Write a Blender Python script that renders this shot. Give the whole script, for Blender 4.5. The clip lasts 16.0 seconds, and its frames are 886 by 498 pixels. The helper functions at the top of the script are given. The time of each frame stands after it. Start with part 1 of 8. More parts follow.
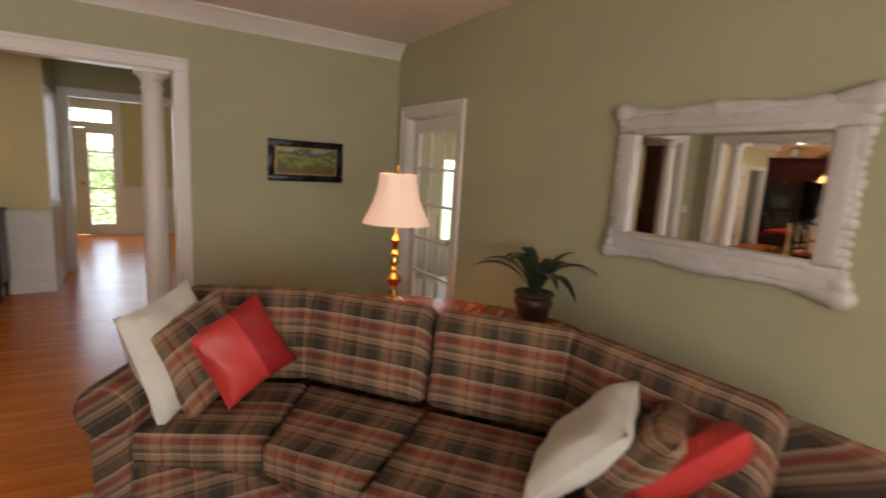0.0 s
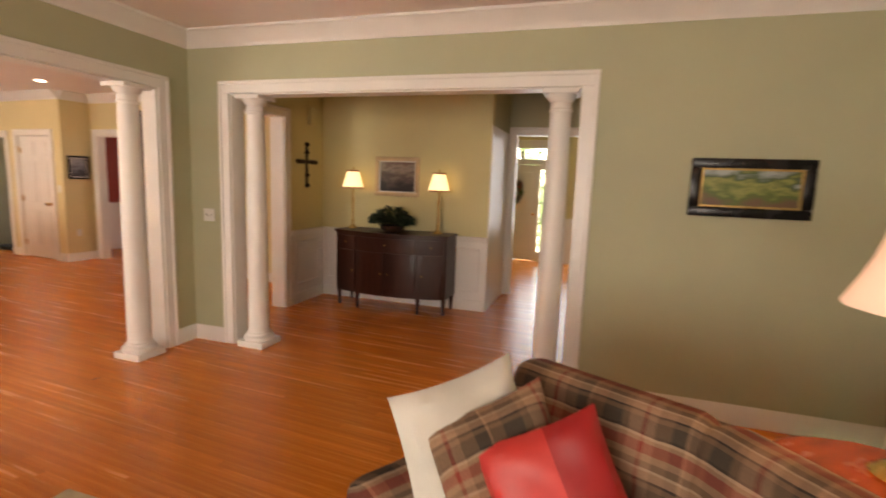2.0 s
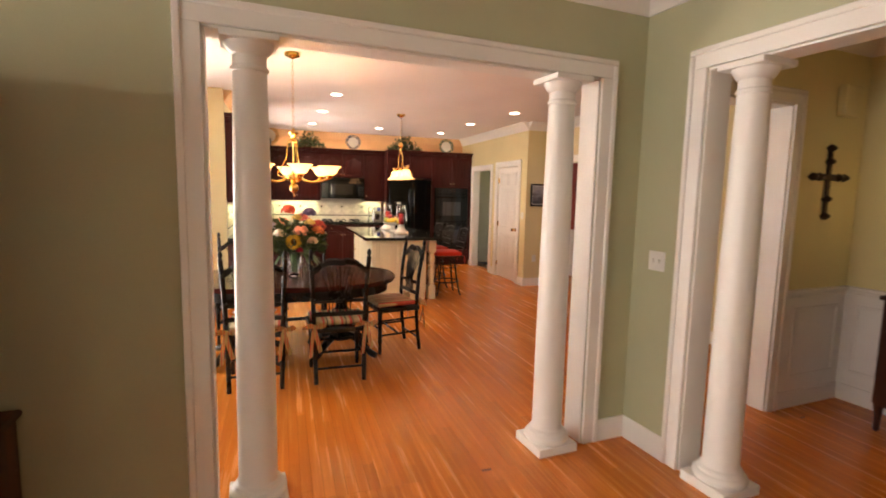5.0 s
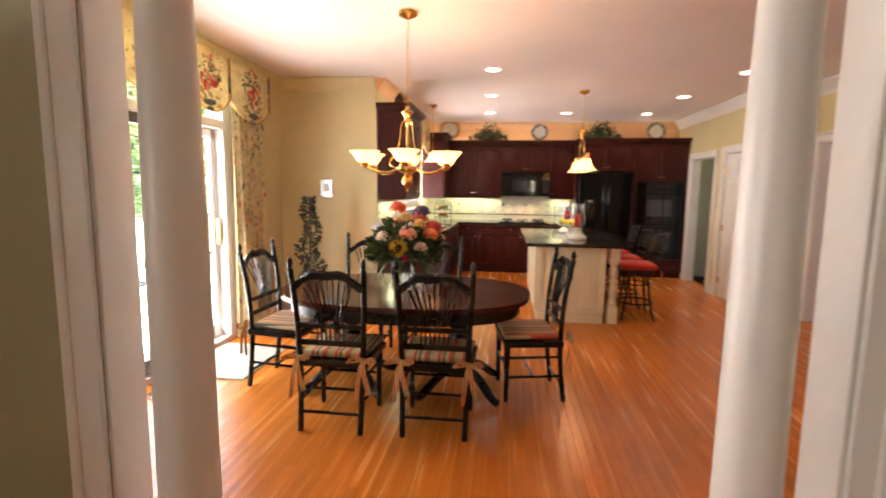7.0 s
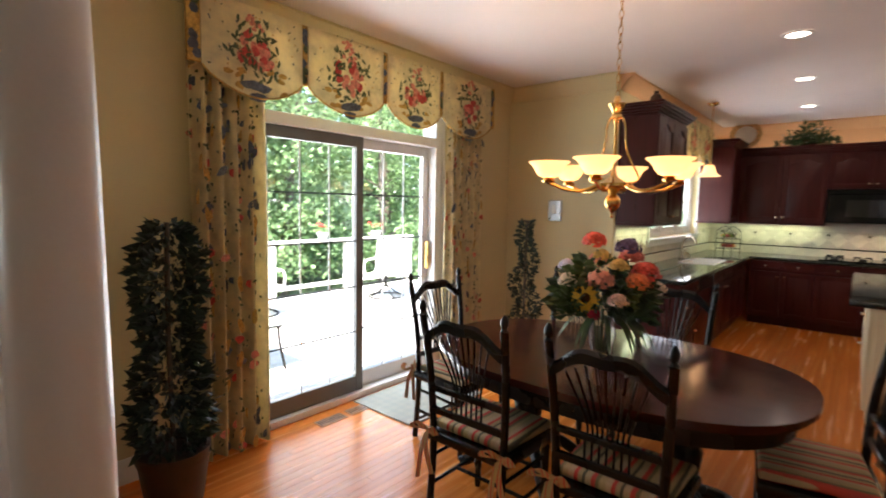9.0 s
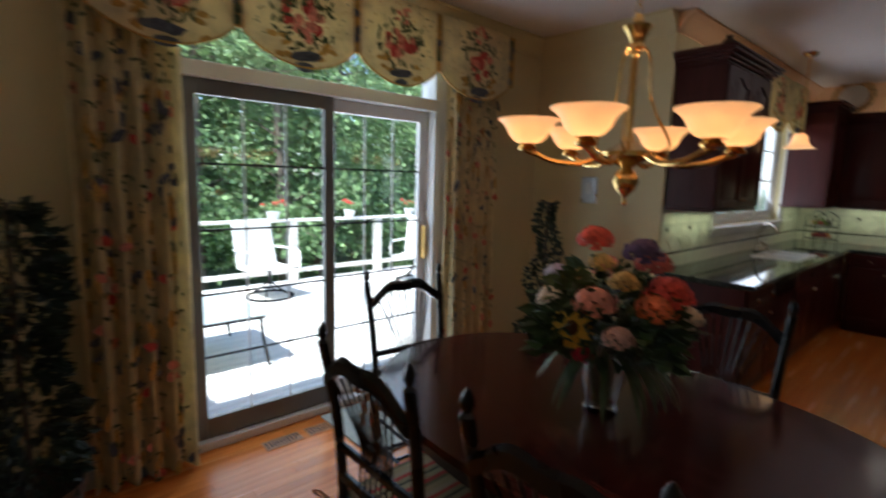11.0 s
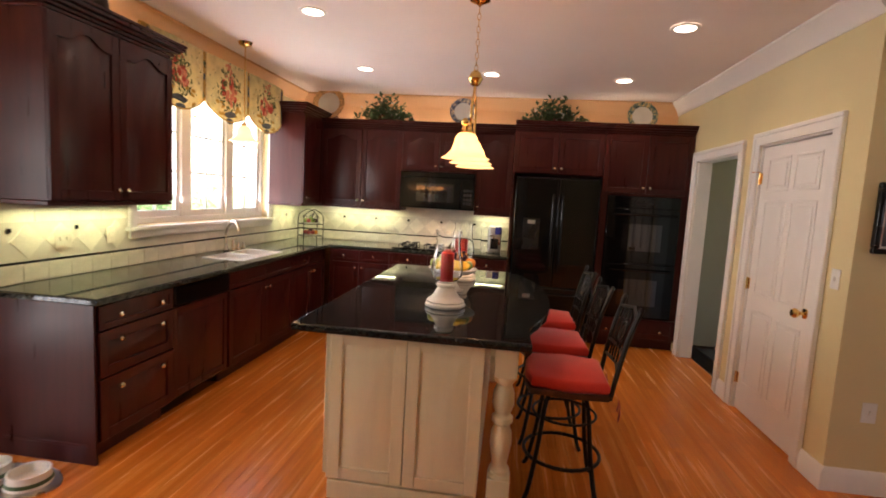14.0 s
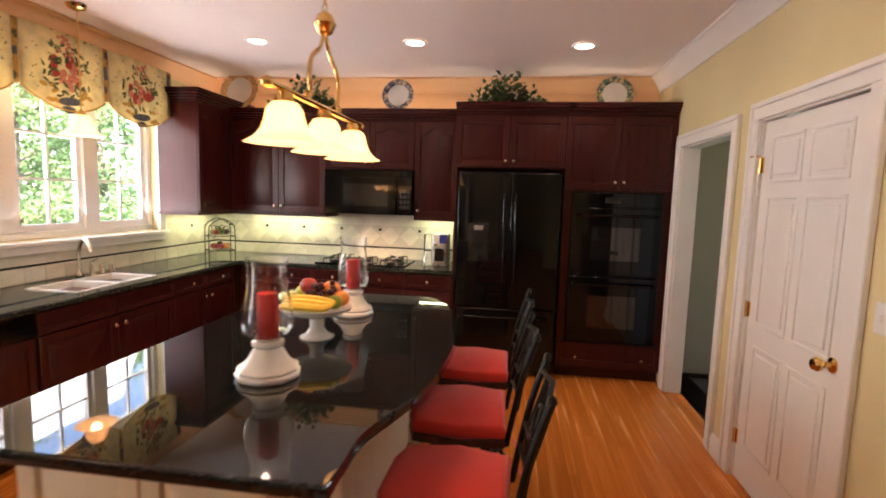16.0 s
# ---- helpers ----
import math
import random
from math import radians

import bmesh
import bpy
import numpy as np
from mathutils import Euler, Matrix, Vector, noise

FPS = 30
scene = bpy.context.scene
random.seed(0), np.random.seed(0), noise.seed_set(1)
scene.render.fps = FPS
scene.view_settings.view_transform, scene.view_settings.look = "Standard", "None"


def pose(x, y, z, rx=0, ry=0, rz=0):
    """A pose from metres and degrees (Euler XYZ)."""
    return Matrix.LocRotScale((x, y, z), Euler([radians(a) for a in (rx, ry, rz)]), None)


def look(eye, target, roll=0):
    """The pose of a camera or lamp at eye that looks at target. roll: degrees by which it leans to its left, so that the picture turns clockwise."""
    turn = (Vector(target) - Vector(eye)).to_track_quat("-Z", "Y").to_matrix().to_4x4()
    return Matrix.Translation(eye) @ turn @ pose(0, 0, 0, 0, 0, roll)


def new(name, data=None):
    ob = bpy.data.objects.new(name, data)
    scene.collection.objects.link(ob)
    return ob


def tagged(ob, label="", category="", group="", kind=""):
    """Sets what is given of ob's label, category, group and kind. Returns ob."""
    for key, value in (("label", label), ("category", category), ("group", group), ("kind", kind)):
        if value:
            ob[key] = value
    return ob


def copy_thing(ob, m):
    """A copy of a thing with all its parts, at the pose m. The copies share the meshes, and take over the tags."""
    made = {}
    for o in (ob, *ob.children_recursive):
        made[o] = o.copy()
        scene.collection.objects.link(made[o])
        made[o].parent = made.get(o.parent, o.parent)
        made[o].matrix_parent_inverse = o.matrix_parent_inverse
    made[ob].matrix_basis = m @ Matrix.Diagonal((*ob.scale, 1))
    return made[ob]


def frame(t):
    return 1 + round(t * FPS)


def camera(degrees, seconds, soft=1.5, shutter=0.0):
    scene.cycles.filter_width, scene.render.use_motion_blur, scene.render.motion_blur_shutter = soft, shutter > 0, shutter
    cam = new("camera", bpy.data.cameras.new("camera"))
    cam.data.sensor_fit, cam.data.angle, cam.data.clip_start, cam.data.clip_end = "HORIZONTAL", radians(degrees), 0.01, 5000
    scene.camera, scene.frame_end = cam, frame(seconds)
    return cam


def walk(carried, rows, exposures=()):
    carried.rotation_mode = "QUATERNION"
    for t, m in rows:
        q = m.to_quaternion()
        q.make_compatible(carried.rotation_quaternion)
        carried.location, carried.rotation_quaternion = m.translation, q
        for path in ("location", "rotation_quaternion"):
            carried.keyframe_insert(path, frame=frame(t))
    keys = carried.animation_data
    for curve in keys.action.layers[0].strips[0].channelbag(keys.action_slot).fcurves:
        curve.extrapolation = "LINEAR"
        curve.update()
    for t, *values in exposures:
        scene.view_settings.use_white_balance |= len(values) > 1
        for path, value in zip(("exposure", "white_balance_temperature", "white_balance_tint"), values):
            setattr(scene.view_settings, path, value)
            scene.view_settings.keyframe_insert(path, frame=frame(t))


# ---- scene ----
cam = camera(84.4, 16.0, soft=1.8, shutter=0.5)
PATH = [
    (0, (0.228, 0.540, 1.586), (1.152, 2.281, 1.260), 3.4),
    (0.5, (0.407, 0.787, 1.569), (0.930, 2.692, 1.253), 3.3),
    (0.7, (0.473, 0.883, 1.588), (0.788, 2.829, 1.255), 2.4),
    (0.8, (0.507, 0.939, 1.583), (0.720, 2.889, 1.200), 0.2),
    (1, (0.567, 1.052, 1.561), (0.567, 3.030, 1.275), 2.0),
    (1.5, (0.624, 1.296, 1.581), (0.192, 3.225, 1.277), 2.7),
    (2, (0.591, 1.582, 1.551), (-0.146, 3.420, 1.274), 2.1),
    (2.5, (0.518, 1.850, 1.538), (-0.552, 3.516, 1.254), 0.9),
    (3, (0.378, 2.058, 1.569), (-0.947, 3.530, 1.284), 3.2),
    (3.5, (0.132, 2.218, 1.556), (-1.474, 3.388, 1.321), 2.1),
    (4, (-0.123, 2.358, 1.535), (-1.898, 3.242, 1.264), 0.5),
    (4.2, (-0.231, 2.437, 1.551), (-2.037, 3.256, 1.288), 0.6),
    (6.3, (-1.431, 3.320, 1.513), (-3.410, 3.502, 1.289), 1.6),
    (6.5, (-1.543, 3.399, 1.517), (-3.528, 3.472, 1.287), 1.5),
    (7, (-1.793, 3.598, 1.502), (-3.762, 3.347, 1.258), 0.7),
    (7.5, (-2.072, 3.743, 1.494), (-3.982, 3.217, 1.224), 1.1),
    (8, (-2.372, 3.809, 1.498), (-4.206, 3.044, 1.271), 1.0),
    (8.5, (-2.629, 3.853, 1.509), (-4.322, 2.804, 1.331), 0.4),
    (8.7, (-2.729, 3.856, 1.518), (-4.348, 2.693, 1.350), 0.5),
    (10.8, (-3.701, 3.702, 1.556), (-4.964, 2.170, 1.316), 2.8),
    (11, (-3.794, 3.700, 1.550), (-5.120, 2.230, 1.265), 1.6),
    (11.5, (-4.044, 3.773, 1.519), (-5.573, 2.542, 1.135), 0.2),
    (12, (-4.273, 3.932, 1.529), (-5.990, 2.992, 1.118), 1.7),
    (12.5, (-4.524, 4.055, 1.539), (-6.382, 3.409, 1.177), 2.0),
    (13, (-4.748, 4.199, 1.554), (-6.671, 3.765, 1.220), -0.4),
    (13.5, (-4.904, 4.430, 1.595), (-6.864, 4.125, 1.339), 0.4),
    (14, (-5.174, 4.789, 1.526), (-7.146, 4.532, 1.317), 3.2),
    (14.5, (-5.416, 4.800, 1.573), (-7.390, 4.594, 1.326), 1.5),
    (15, (-5.677, 4.975, 1.603), (-7.652, 4.773, 1.363), 1.3),
    (15.5, (-5.961, 5.108, 1.597), (-7.935, 4.893, 1.359), 2.1),
    (16, (-6.272, 5.314, 1.579), (-8.242, 5.042, 1.366), 1.7),
]
EXPOSURES = [(0, 3.17, 7300, 19), (0.5, 3.42, 7500, 20), (1, 3.57, 8000, 22), (2.5, 3.82, 8400, 23), (4.2, 3.87, 7900, 21), (6.3, 3.80, 7100, 17), (7.5, 3.61, 6800, 17), (8.7, 2.99, 6300, 13), (10.8, 1.55, 5500, 7), (12, 1.20, 5400, 8), (12.5, 1.65, 6300, 15), (13, 2.73, 6600, 21), (13.5, 3.13, 6800, 21), (14, 3.33, 6900, 20), (14.5, 3.43, 6800, 20), (16, 3.53, 6700, 20)]
walk(cam, [(t, look(eye, target, roll)) for t, eye, target, roll in PATH], EXPOSURES)

# ---- world, sun, the light of the openings and added fill ----
world = bpy.data.worlds.new("world")
scene.world = world
world.use_nodes = True
wn = world.node_tree
sky = wn.nodes.new("ShaderNodeTexSky")
sky.sky_type, sky.sun_disc = "NISHITA", False
sky.sun_elevation, sky.sun_rotation = radians(57), radians(73)
wn.nodes["Background"].inputs["Strength"].default_value = 0.15
wn.links.new(sky.outputs["Color"], wn.nodes["Background"].inputs["Color"])


INDOOR = 0.55  # all lamps and window light within the house, against the sun


def lamp(name, kind, m, energy, color=(1, 1, 1), size=0.1, size_y=None, spot=None, spread=None):
    """A light of the place: a lamp that is seen, light in an opening, or an added fill."""
    data = bpy.data.lights.new(name, kind)
    data.energy, data.color = energy * (1.0 if kind == "SUN" else INDOOR), color
    if kind == "AREA":
        data.shape = "RECTANGLE" if size_y else "DISK"
        data.size = size
        if size_y:
            data.size_y = size_y
        if spread:
            data.spread = radians(spread)
    elif kind == "SUN":
        data.angle = radians(0.6)
    else:
        data.shadow_soft_size = size
    if spot:
        data.spot_size, data.spot_blend = radians(spot), 0.6
    ob = new(name, data)
    ob.matrix_world = m
    return ob


WARM, BULB, DAY, SHADE = (1.0, 0.80, 0.58), (1.0, 0.66, 0.34), (0.93, 0.97, 1.0), (0.70, 0.85, 1.0)
lamp("sun", "SUN", look((6.5, 2, 10.5), (0, 0, 0)), 5.0, (1.0, 0.95, 0.86))
lamp("daylight", "AREA", look((-5.33, 0.70, 1.25), (-5.33, 3, 1.6)), 18, DAY, 1.7, 2.3)
lamp("daylight", "AREA", look((-9.38, 1.88, 1.75), (-9.38, 4, 2.6)), 13, (0.97, 0.98, 1.0), 1.9, 1.1)
lamp("daylight", "AREA", look((-0.3, -2.68, 1.5), (-1.3, 2, 1.2)), 40, DAY, 3.4, 1.8)
lamp("daylight", "AREA", look((-0.9, 11.2, 1.5), (-0.9, 8, 1.0)), 4.5, SHADE, 1.5, 1.8)
lamp("daylight", "AREA", look((5.3, 4.6, 1.5), (2.4, 4.2, 1.0)), 0.8, DAY, 1.6, 1.6)
# fill lamp added inside the red room, which has no window
lamp("daylight", "AREA", look((-5.0, 10.6, 1.6), (-7.5, 8.5, 1.0)), 5, DAY, 1.6, 1.6)
# fill lamp added to brighten the passage, in an unseen hole of its west wall
lamp("daylight", "AREA", look((-11.15, 7.98, 1.45), (-9.5, 7.5, 1.2)), 1.0, DAY, 0.8, 1.4)
CANS = [(-9.97, 3.30), (-10.07, 4.53), (-10.2, 5.80), (-8.50, 3.37), (-8.75, 5.87), (-7.08, 3.43), (-7.4, 6.05)]
for cx, cy in CANS:
    lamp("can_light", "SPOT", look((cx, cy, 2.71), (cx, cy, 0)), 1.35, WARM, 0.06, spot=150)


# ---- materials ----
def material(name):
    m = bpy.data.materials.new(name)
    m.use_nodes = True
    return m, m.node_tree.nodes, m.node_tree.links, m.node_tree.nodes["Principled BSDF"]


def ramp(nodes, stops, constant=False):
    r = nodes.new("ShaderNodeValToRGB")
    while len(r.color_ramp.elements) < len(stops):
        r.color_ramp.elements.new(0.5)
    for e, (p, c) in zip(r.color_ramp.elements, stops):
        e.position, e.color = p, (*c, 1)
    if constant:
        r.color_ramp.interpolation = "CONSTANT"
    return r


def surface(name, color, rough=0.5, metal=0.0, vary=0.08, scale=8.0, bump=0.0, grain=120.0, coat=0.0, stretch=(1, 1, 1), spec=0.5, hue=None, island=0.0, sheen=0.0):
    """A painted, wooden, metal or cloth surface: colour varied at two scales, roughness varied, fine relief."""
    m, n, l, b = material(name)
    tc, mp = n.new("ShaderNodeTexCoord"), n.new("ShaderNodeMapping")
    mp.inputs["Scale"].default_value = stretch
    l.new(tc.outputs["Object"], mp.inputs["Vector"])
    big, fine = n.new("ShaderNodeTexNoise"), n.new("ShaderNodeTexNoise")
    big.inputs["Scale"].default_value, big.inputs["Detail"].default_value = scale, 3
    fine.inputs["Scale"].default_value, fine.inputs["Detail"].default_value = grain, 4
    for t in (big, fine):
        l.new(mp.outputs["Vector"], t.inputs["Vector"])
    add = n.new("ShaderNodeMath")
    add.operation = "MULTIPLY_ADD"
    add.inputs[1].default_value = 0.35
    l.new(fine.outputs["Fac"], add.inputs[0])
    l.new(big.outputs["Fac"], add.inputs[2])
    dark = tuple(c * (1 - vary * 2.2) for c in color)
    light = tuple(min(1, c * (1 + vary * 1.6)) for c in (hue or color))
    r = ramp(n, [(0.42, dark), (0.66, color), (0.9, light)])
    l.new(add.outputs[0], r.inputs[0])
    out = r.outputs["Color"]
    if island:
        info, geo, hsv, mr = n.new("ShaderNodeObjectInfo"), n.new("ShaderNodeNewGeometry"), n.new("ShaderNodeHueSaturation"), n.new("ShaderNodeMapRange")
        s = n.new("ShaderNodeMath")
        s.operation = "ADD"
        l.new(info.outputs["Random"], s.inputs[0])
        l.new(geo.outputs["Random Per Island"], s.inputs[1])
        f = n.new("ShaderNodeMath")
        f.operation = "FRACT"
        l.new(s.outputs[0], f.inputs[0])
        mr.inputs["To Min"].default_value, mr.inputs["To Max"].default_value = 1 - island, 1 + island
        l.new(f.outputs[0], mr.inputs["Value"])
        l.new(mr.outputs[0], hsv.inputs["Value"])
        l.new(out, hsv.inputs["Color"])
        out = hsv.outputs["Color"]
    l.new(out, b.inputs["Base Color"])
    rr = n.new("ShaderNodeMapRange")
    rr.inputs["To Min"].default_value, rr.inputs["To Max"].default_value = max(0.02, rough - 0.08), min(1, rough + min(0.1, rough))
    l.new(big.outputs["Fac"], rr.inputs["Value"])
    l.new(rr.outputs[0], b.inputs["Roughness"])
    b.inputs["Metallic"].default_value = metal
    b.inputs["Specular IOR Level"].default_value = spec
    b.inputs["Coat Weight"].default_value = coat
    b.inputs["Coat Roughness"].default_value = 0.12
    b.inputs["Sheen Weight"].default_value = sheen
    if bump:
        bp = n.new("ShaderNodeBump")
        bp.inputs["Strength"].default_value, bp.inputs["Distance"].default_value = bump, 0.004
        l.new(fine.outputs["Fac"], bp.inputs["Height"])
        l.new(bp.outputs["Normal"], b.inputs["Normal"])
    return m


def glowing(name, color, strength, base=(0.9, 0.85, 0.75), rough=0.4):
    """A lit bulb, lens or shade."""
    m, n, l, b = material(name)
    b.inputs["Base Color"].default_value = (*base, 1)
    b.inputs["Roughness"].default_value = rough
    tc, tn = n.new("ShaderNodeTexCoord"), n.new("ShaderNodeTexNoise")
    tn.inputs["Scale"].default_value = 14
    l.new(tc.outputs["Object"], tn.inputs["Vector"])
    r = ramp(n, [(0.3, tuple(c * 0.75 for c in color)), (0.7, color)])
    l.new(tn.outputs["Fac"], r.inputs[0])
    l.new(r.outputs["Color"], b.inputs["Emission Color"])
    b.inputs["Emission Strength"].default_value = strength * INDOOR
    return m


def glass(name, tint=(1, 1, 1), rough=0.0):
    m, n, l, b = material(name)
    b.inputs["Base Color"].default_value = (*tint, 1)
    b.inputs["Transmission Weight"].default_value, b.inputs["Roughness"].default_value = 1.0, rough
    b.inputs["IOR"].default_value = 1.45
    return m


def pane_glass(name):
    """A thin window pane: mostly clear, with a small mirror's share."""
    m, n, l, b = material(name)
    out = n["Material Output"]
    clear, gloss, mix = n.new("ShaderNodeBsdfTransparent"), n.new("ShaderNodeBsdfGlossy"), n.new("ShaderNodeMixShader")
    gloss.inputs["Roughness"].default_value = 0.01
    mix.inputs[0].default_value = 0.05
    l.new(clear.outputs[0], mix.inputs[1])
    l.new(gloss.outputs[0], mix.inputs[2])
    l.new(mix.outputs[0], out.inputs["Surface"])
    n.remove(b)
    return m


def let_light_through(m, share):
    """Thin cloth, glass or leaf that passes a share of the light behind it."""
    n, l = m.node_tree.nodes, m.node_tree.links
    b, out = n["Principled BSDF"], n["Material Output"]
    thin, mix = n.new("ShaderNodeBsdfTranslucent"), n.new("ShaderNodeMixShader")
    mix.inputs[0].default_value = share
    if b.inputs["Base Color"].links:
        l.new(b.inputs["Base Color"].links[0].from_socket, thin.inputs["Color"])
    else:
        thin.inputs["Color"].default_value = b.inputs["Base Color"].default_value
    l.new(b.outputs[0], mix.inputs[1])
    l.new(thin.outputs[0], mix.inputs[2])
    l.new(mix.outputs[0], out.inputs["Surface"])


def stripes(name, u_stops, v_stops, period, v_axis=(0, 1, 1), rough=0.9, mix=0.5, u_axis=(1, 0, 0)):
    """Woven cloth: bands of colour across the width, and bands along the height."""
    m, n, l, b = material(name)
    tc = n.new("ShaderNodeTexCoord")
    cols = []
    warp = n.new("ShaderNodeTexNoise")
    warp.inputs["Scale"].default_value = 9
    l.new(tc.outputs["Object"], warp.inputs["Vector"])
    for axis, stops in ((u_axis, u_stops), (v_axis, v_stops)):
        dot, mul, fr = n.new("ShaderNodeVectorMath"), n.new("ShaderNodeMath"), n.new("ShaderNodeMath")
        dot.operation, mul.operation, fr.operation = "DOT_PRODUCT", "MULTIPLY_ADD", "FRACT"
        dot.inputs[1].default_value = axis
        l.new(tc.outputs["Object"], dot.inputs[0])
        l.new(dot.outputs["Value"], mul.inputs[0])
        mul.inputs[1].default_value = 1 / period
        wob = n.new("ShaderNodeMath")
        wob.operation = "MULTIPLY"
        wob.inputs[1].default_value = 0.07
        l.new(warp.outputs["Fac"], wob.inputs[0])
        l.new(wob.outputs[0], mul.inputs[2])
        l.new(mul.outputs[0], fr.inputs[0])
        r = ramp(n, stops, True)
        l.new(fr.outputs[0], r.inputs[0])
        cols.append(r.outputs["Color"])
    mx = n.new("ShaderNodeMix")
    mx.data_type = "RGBA"
    mx.inputs[0].default_value = mix
    l.new(cols[0], mx.inputs[6])
    l.new(cols[1], mx.inputs[7])
    thread = n.new("ShaderNodeTexNoise")
    thread.inputs["Scale"].default_value, thread.inputs["Detail"].default_value = 260, 2
    l.new(tc.outputs["Object"], thread.inputs["Vector"])
    hs, mr = n.new("ShaderNodeHueSaturation"), n.new("ShaderNodeMapRange")
    mr.inputs["To Min"].default_value, mr.inputs["To Max"].default_value = 0.7, 1.3
    l.new(thread.outputs["Fac"], mr.inputs["Value"])
    l.new(mr.outputs[0], hs.inputs["Value"])
    l.new(mx.outputs[2], hs.inputs["Color"])
    l.new(hs.outputs["Color"], b.inputs["Base Color"])
    bp = n.new("ShaderNodeBump")
    bp.inputs["Strength"].default_value, bp.inputs["Distance"].default_value = 0.35, 0.003
    l.new(thread.outputs["Fac"], bp.inputs["Height"])
    l.new(bp.outputs["Normal"], b.inputs["Normal"])
    b.inputs["Roughness"].default_value = rough
    b.inputs["Specular IOR Level"].default_value = 0.2
    return m


M = {}
M["green"] = surface("sage_green_paint", (0.45, 0.45, 0.295), 0.6, vary=0.03, scale=1.5, bump=0.06, grain=220)
M["cream"] = surface("cream_paint", (0.68, 0.575, 0.315), 0.6, vary=0.03, scale=1.5, bump=0.06, grain=220)
# cream warmed to peach: the lamp glow above the cabinets is put into the colour
M["peach"] = surface("peach_glow_paint", (0.80, 0.48, 0.25), 0.6, vary=0.03, scale=1.5, bump=0.06, grain=220)
M["foyer_yellow"] = surface("pale_yellow_paint", (0.66, 0.585, 0.31), 0.6, vary=0.03, scale=1.5, bump=0.06, grain=220)
M["red_paint"] = surface("brick_red_paint", (0.36, 0.045, 0.03), 0.6, vary=0.04, scale=1.5, bump=0.06, grain=220)
M["ceiling"] = surface("ceiling_paint", (0.85, 0.77, 0.73), 0.8, vary=0.02, scale=1.2, bump=0.05, grain=180)
M["white"] = surface("white_gloss_paint", (0.80, 0.77, 0.73), 0.32, vary=0.02, scale=3, bump=0.03, grain=90)
M["white_matt"] = surface("white_board", (0.74, 0.73, 0.70), 0.5, vary=0.04, scale=3)
M["oak"] = surface("red_oak_boards", (0.61, 0.175, 0.025), 0.24, vary=0.045, scale=3, bump=0.03, grain=70, stretch=(0.35, 9, 9), hue=(0.72, 0.27, 0.055), island=0.10, coat=0.0, spec=0.34)
M["subfloor"] = surface("dark_joint", (0.11, 0.042, 0.014), 0.8)
M["cherry"] = surface("dark_cherry_wood", (0.047, 0.006, 0.0052), 0.30, vary=0.12, scale=4, bump=0.04, grain=60, stretch=(6, 6, 0.5), hue=(0.050, 0.008, 0.0065), coat=0.0, spec=0.3)
M["mahogany"] = surface("mahogany", (0.036, 0.0098, 0.0055), 0.32, vary=0.10, scale=4, bump=0.04, grain=60, stretch=(6, 6, 0.6), hue=(0.046, 0.013, 0.007), coat=0.0, spec=0.3)
M["armoire"] = surface("walnut_wood", (0.065, 0.019, 0.008), 0.4, vary=0.2, scale=3, bump=0.05, grain=50, stretch=(5, 5, 0.5), hue=(0.09, 0.028, 0.011), spec=0.3)
M["tabletop"] = surface("mahogany_tabletop", (0.046, 0.0085, 0.0062), 0.13, vary=0.10, scale=4, bump=0.02, grain=60, stretch=(6, 0.6, 6), hue=(0.062, 0.012, 0.009), coat=0.0, spec=0.45)
M["redtable"] = surface("red_stained_wood", (0.30, 0.055, 0.018), 0.25, vary=0.2, scale=4, bump=0.03, grain=60, stretch=(4, 1, 4), coat=0.3)
M["black"] = surface("black_lacquer", (0.008, 0.0075, 0.007), 0.26, vary=0.2, scale=6, bump=0.03, spec=0.35)
M["iron"] = surface("black_iron", (0.016, 0.015, 0.014), 0.4, 0.6, vary=0.2, bump=0.05)
M["appliance"] = surface("black_enamel", (0.004, 0.004, 0.004), 0.05, vary=0.1, scale=2, spec=0.35)
M["granite"] = surface("black_granite", (0.009, 0.010, 0.010), 0.02, vary=0.3, scale=60, grain=500, hue=(0.02, 0.02, 0.018), spec=0.5)
M["gran_side"] = surface("green_black_granite", (0.022, 0.026, 0.022), 0.04, vary=0.5, scale=50, grain=500, hue=(0.045, 0.05, 0.04), spec=0.4)
M["ivory"] = surface("ivory_glazed_wood", (0.78, 0.66, 0.43), 0.4, vary=0.025, scale=4, bump=0.03, grain=60, stretch=(5, 5, 0.6))
M["brass"] = surface("polished_brass", (0.80, 0.52, 0.18), 0.16, 1.0, vary=0.06)
M["nickel"] = surface("brushed_nickel", (0.72, 0.66, 0.56), 0.22, 1.0, vary=0.05)
M["steel"] = surface("stainless_steel", (0.60, 0.60, 0.60), 0.28, 1.0, vary=0.05)
M["tile"] = surface("ivory_tile", (0.74, 0.70, 0.58), 0.3, vary=0.06, scale=9, bump=0.04, grain=60, island=0.05)
M["grout"] = surface("grout", (0.64, 0.60, 0.50), 0.9, vary=0.05)
M["liner"] = surface("black_tile", (0.015, 0.014, 0.013), 0.2)
M["redcloth"] = surface("red_cloth", (0.62, 0.035, 0.022), 0.85, vary=0.06, scale=6, bump=0.15, grain=320, sheen=0.2)
M["redsatin"] = surface("red_satin", (0.62, 0.05, 0.045), 0.45, vary=0.06, scale=6, bump=0.08, grain=260)
M["darkred"] = surface("dark_red_satin", (0.36, 0.015, 0.018), 0.45, vary=0.06, scale=6, bump=0.08, grain=260)
M["whitecloth"] = surface("white_cloth", (0.70, 0.68, 0.62), 0.9, vary=0.05, scale=6, bump=0.12, grain=260)
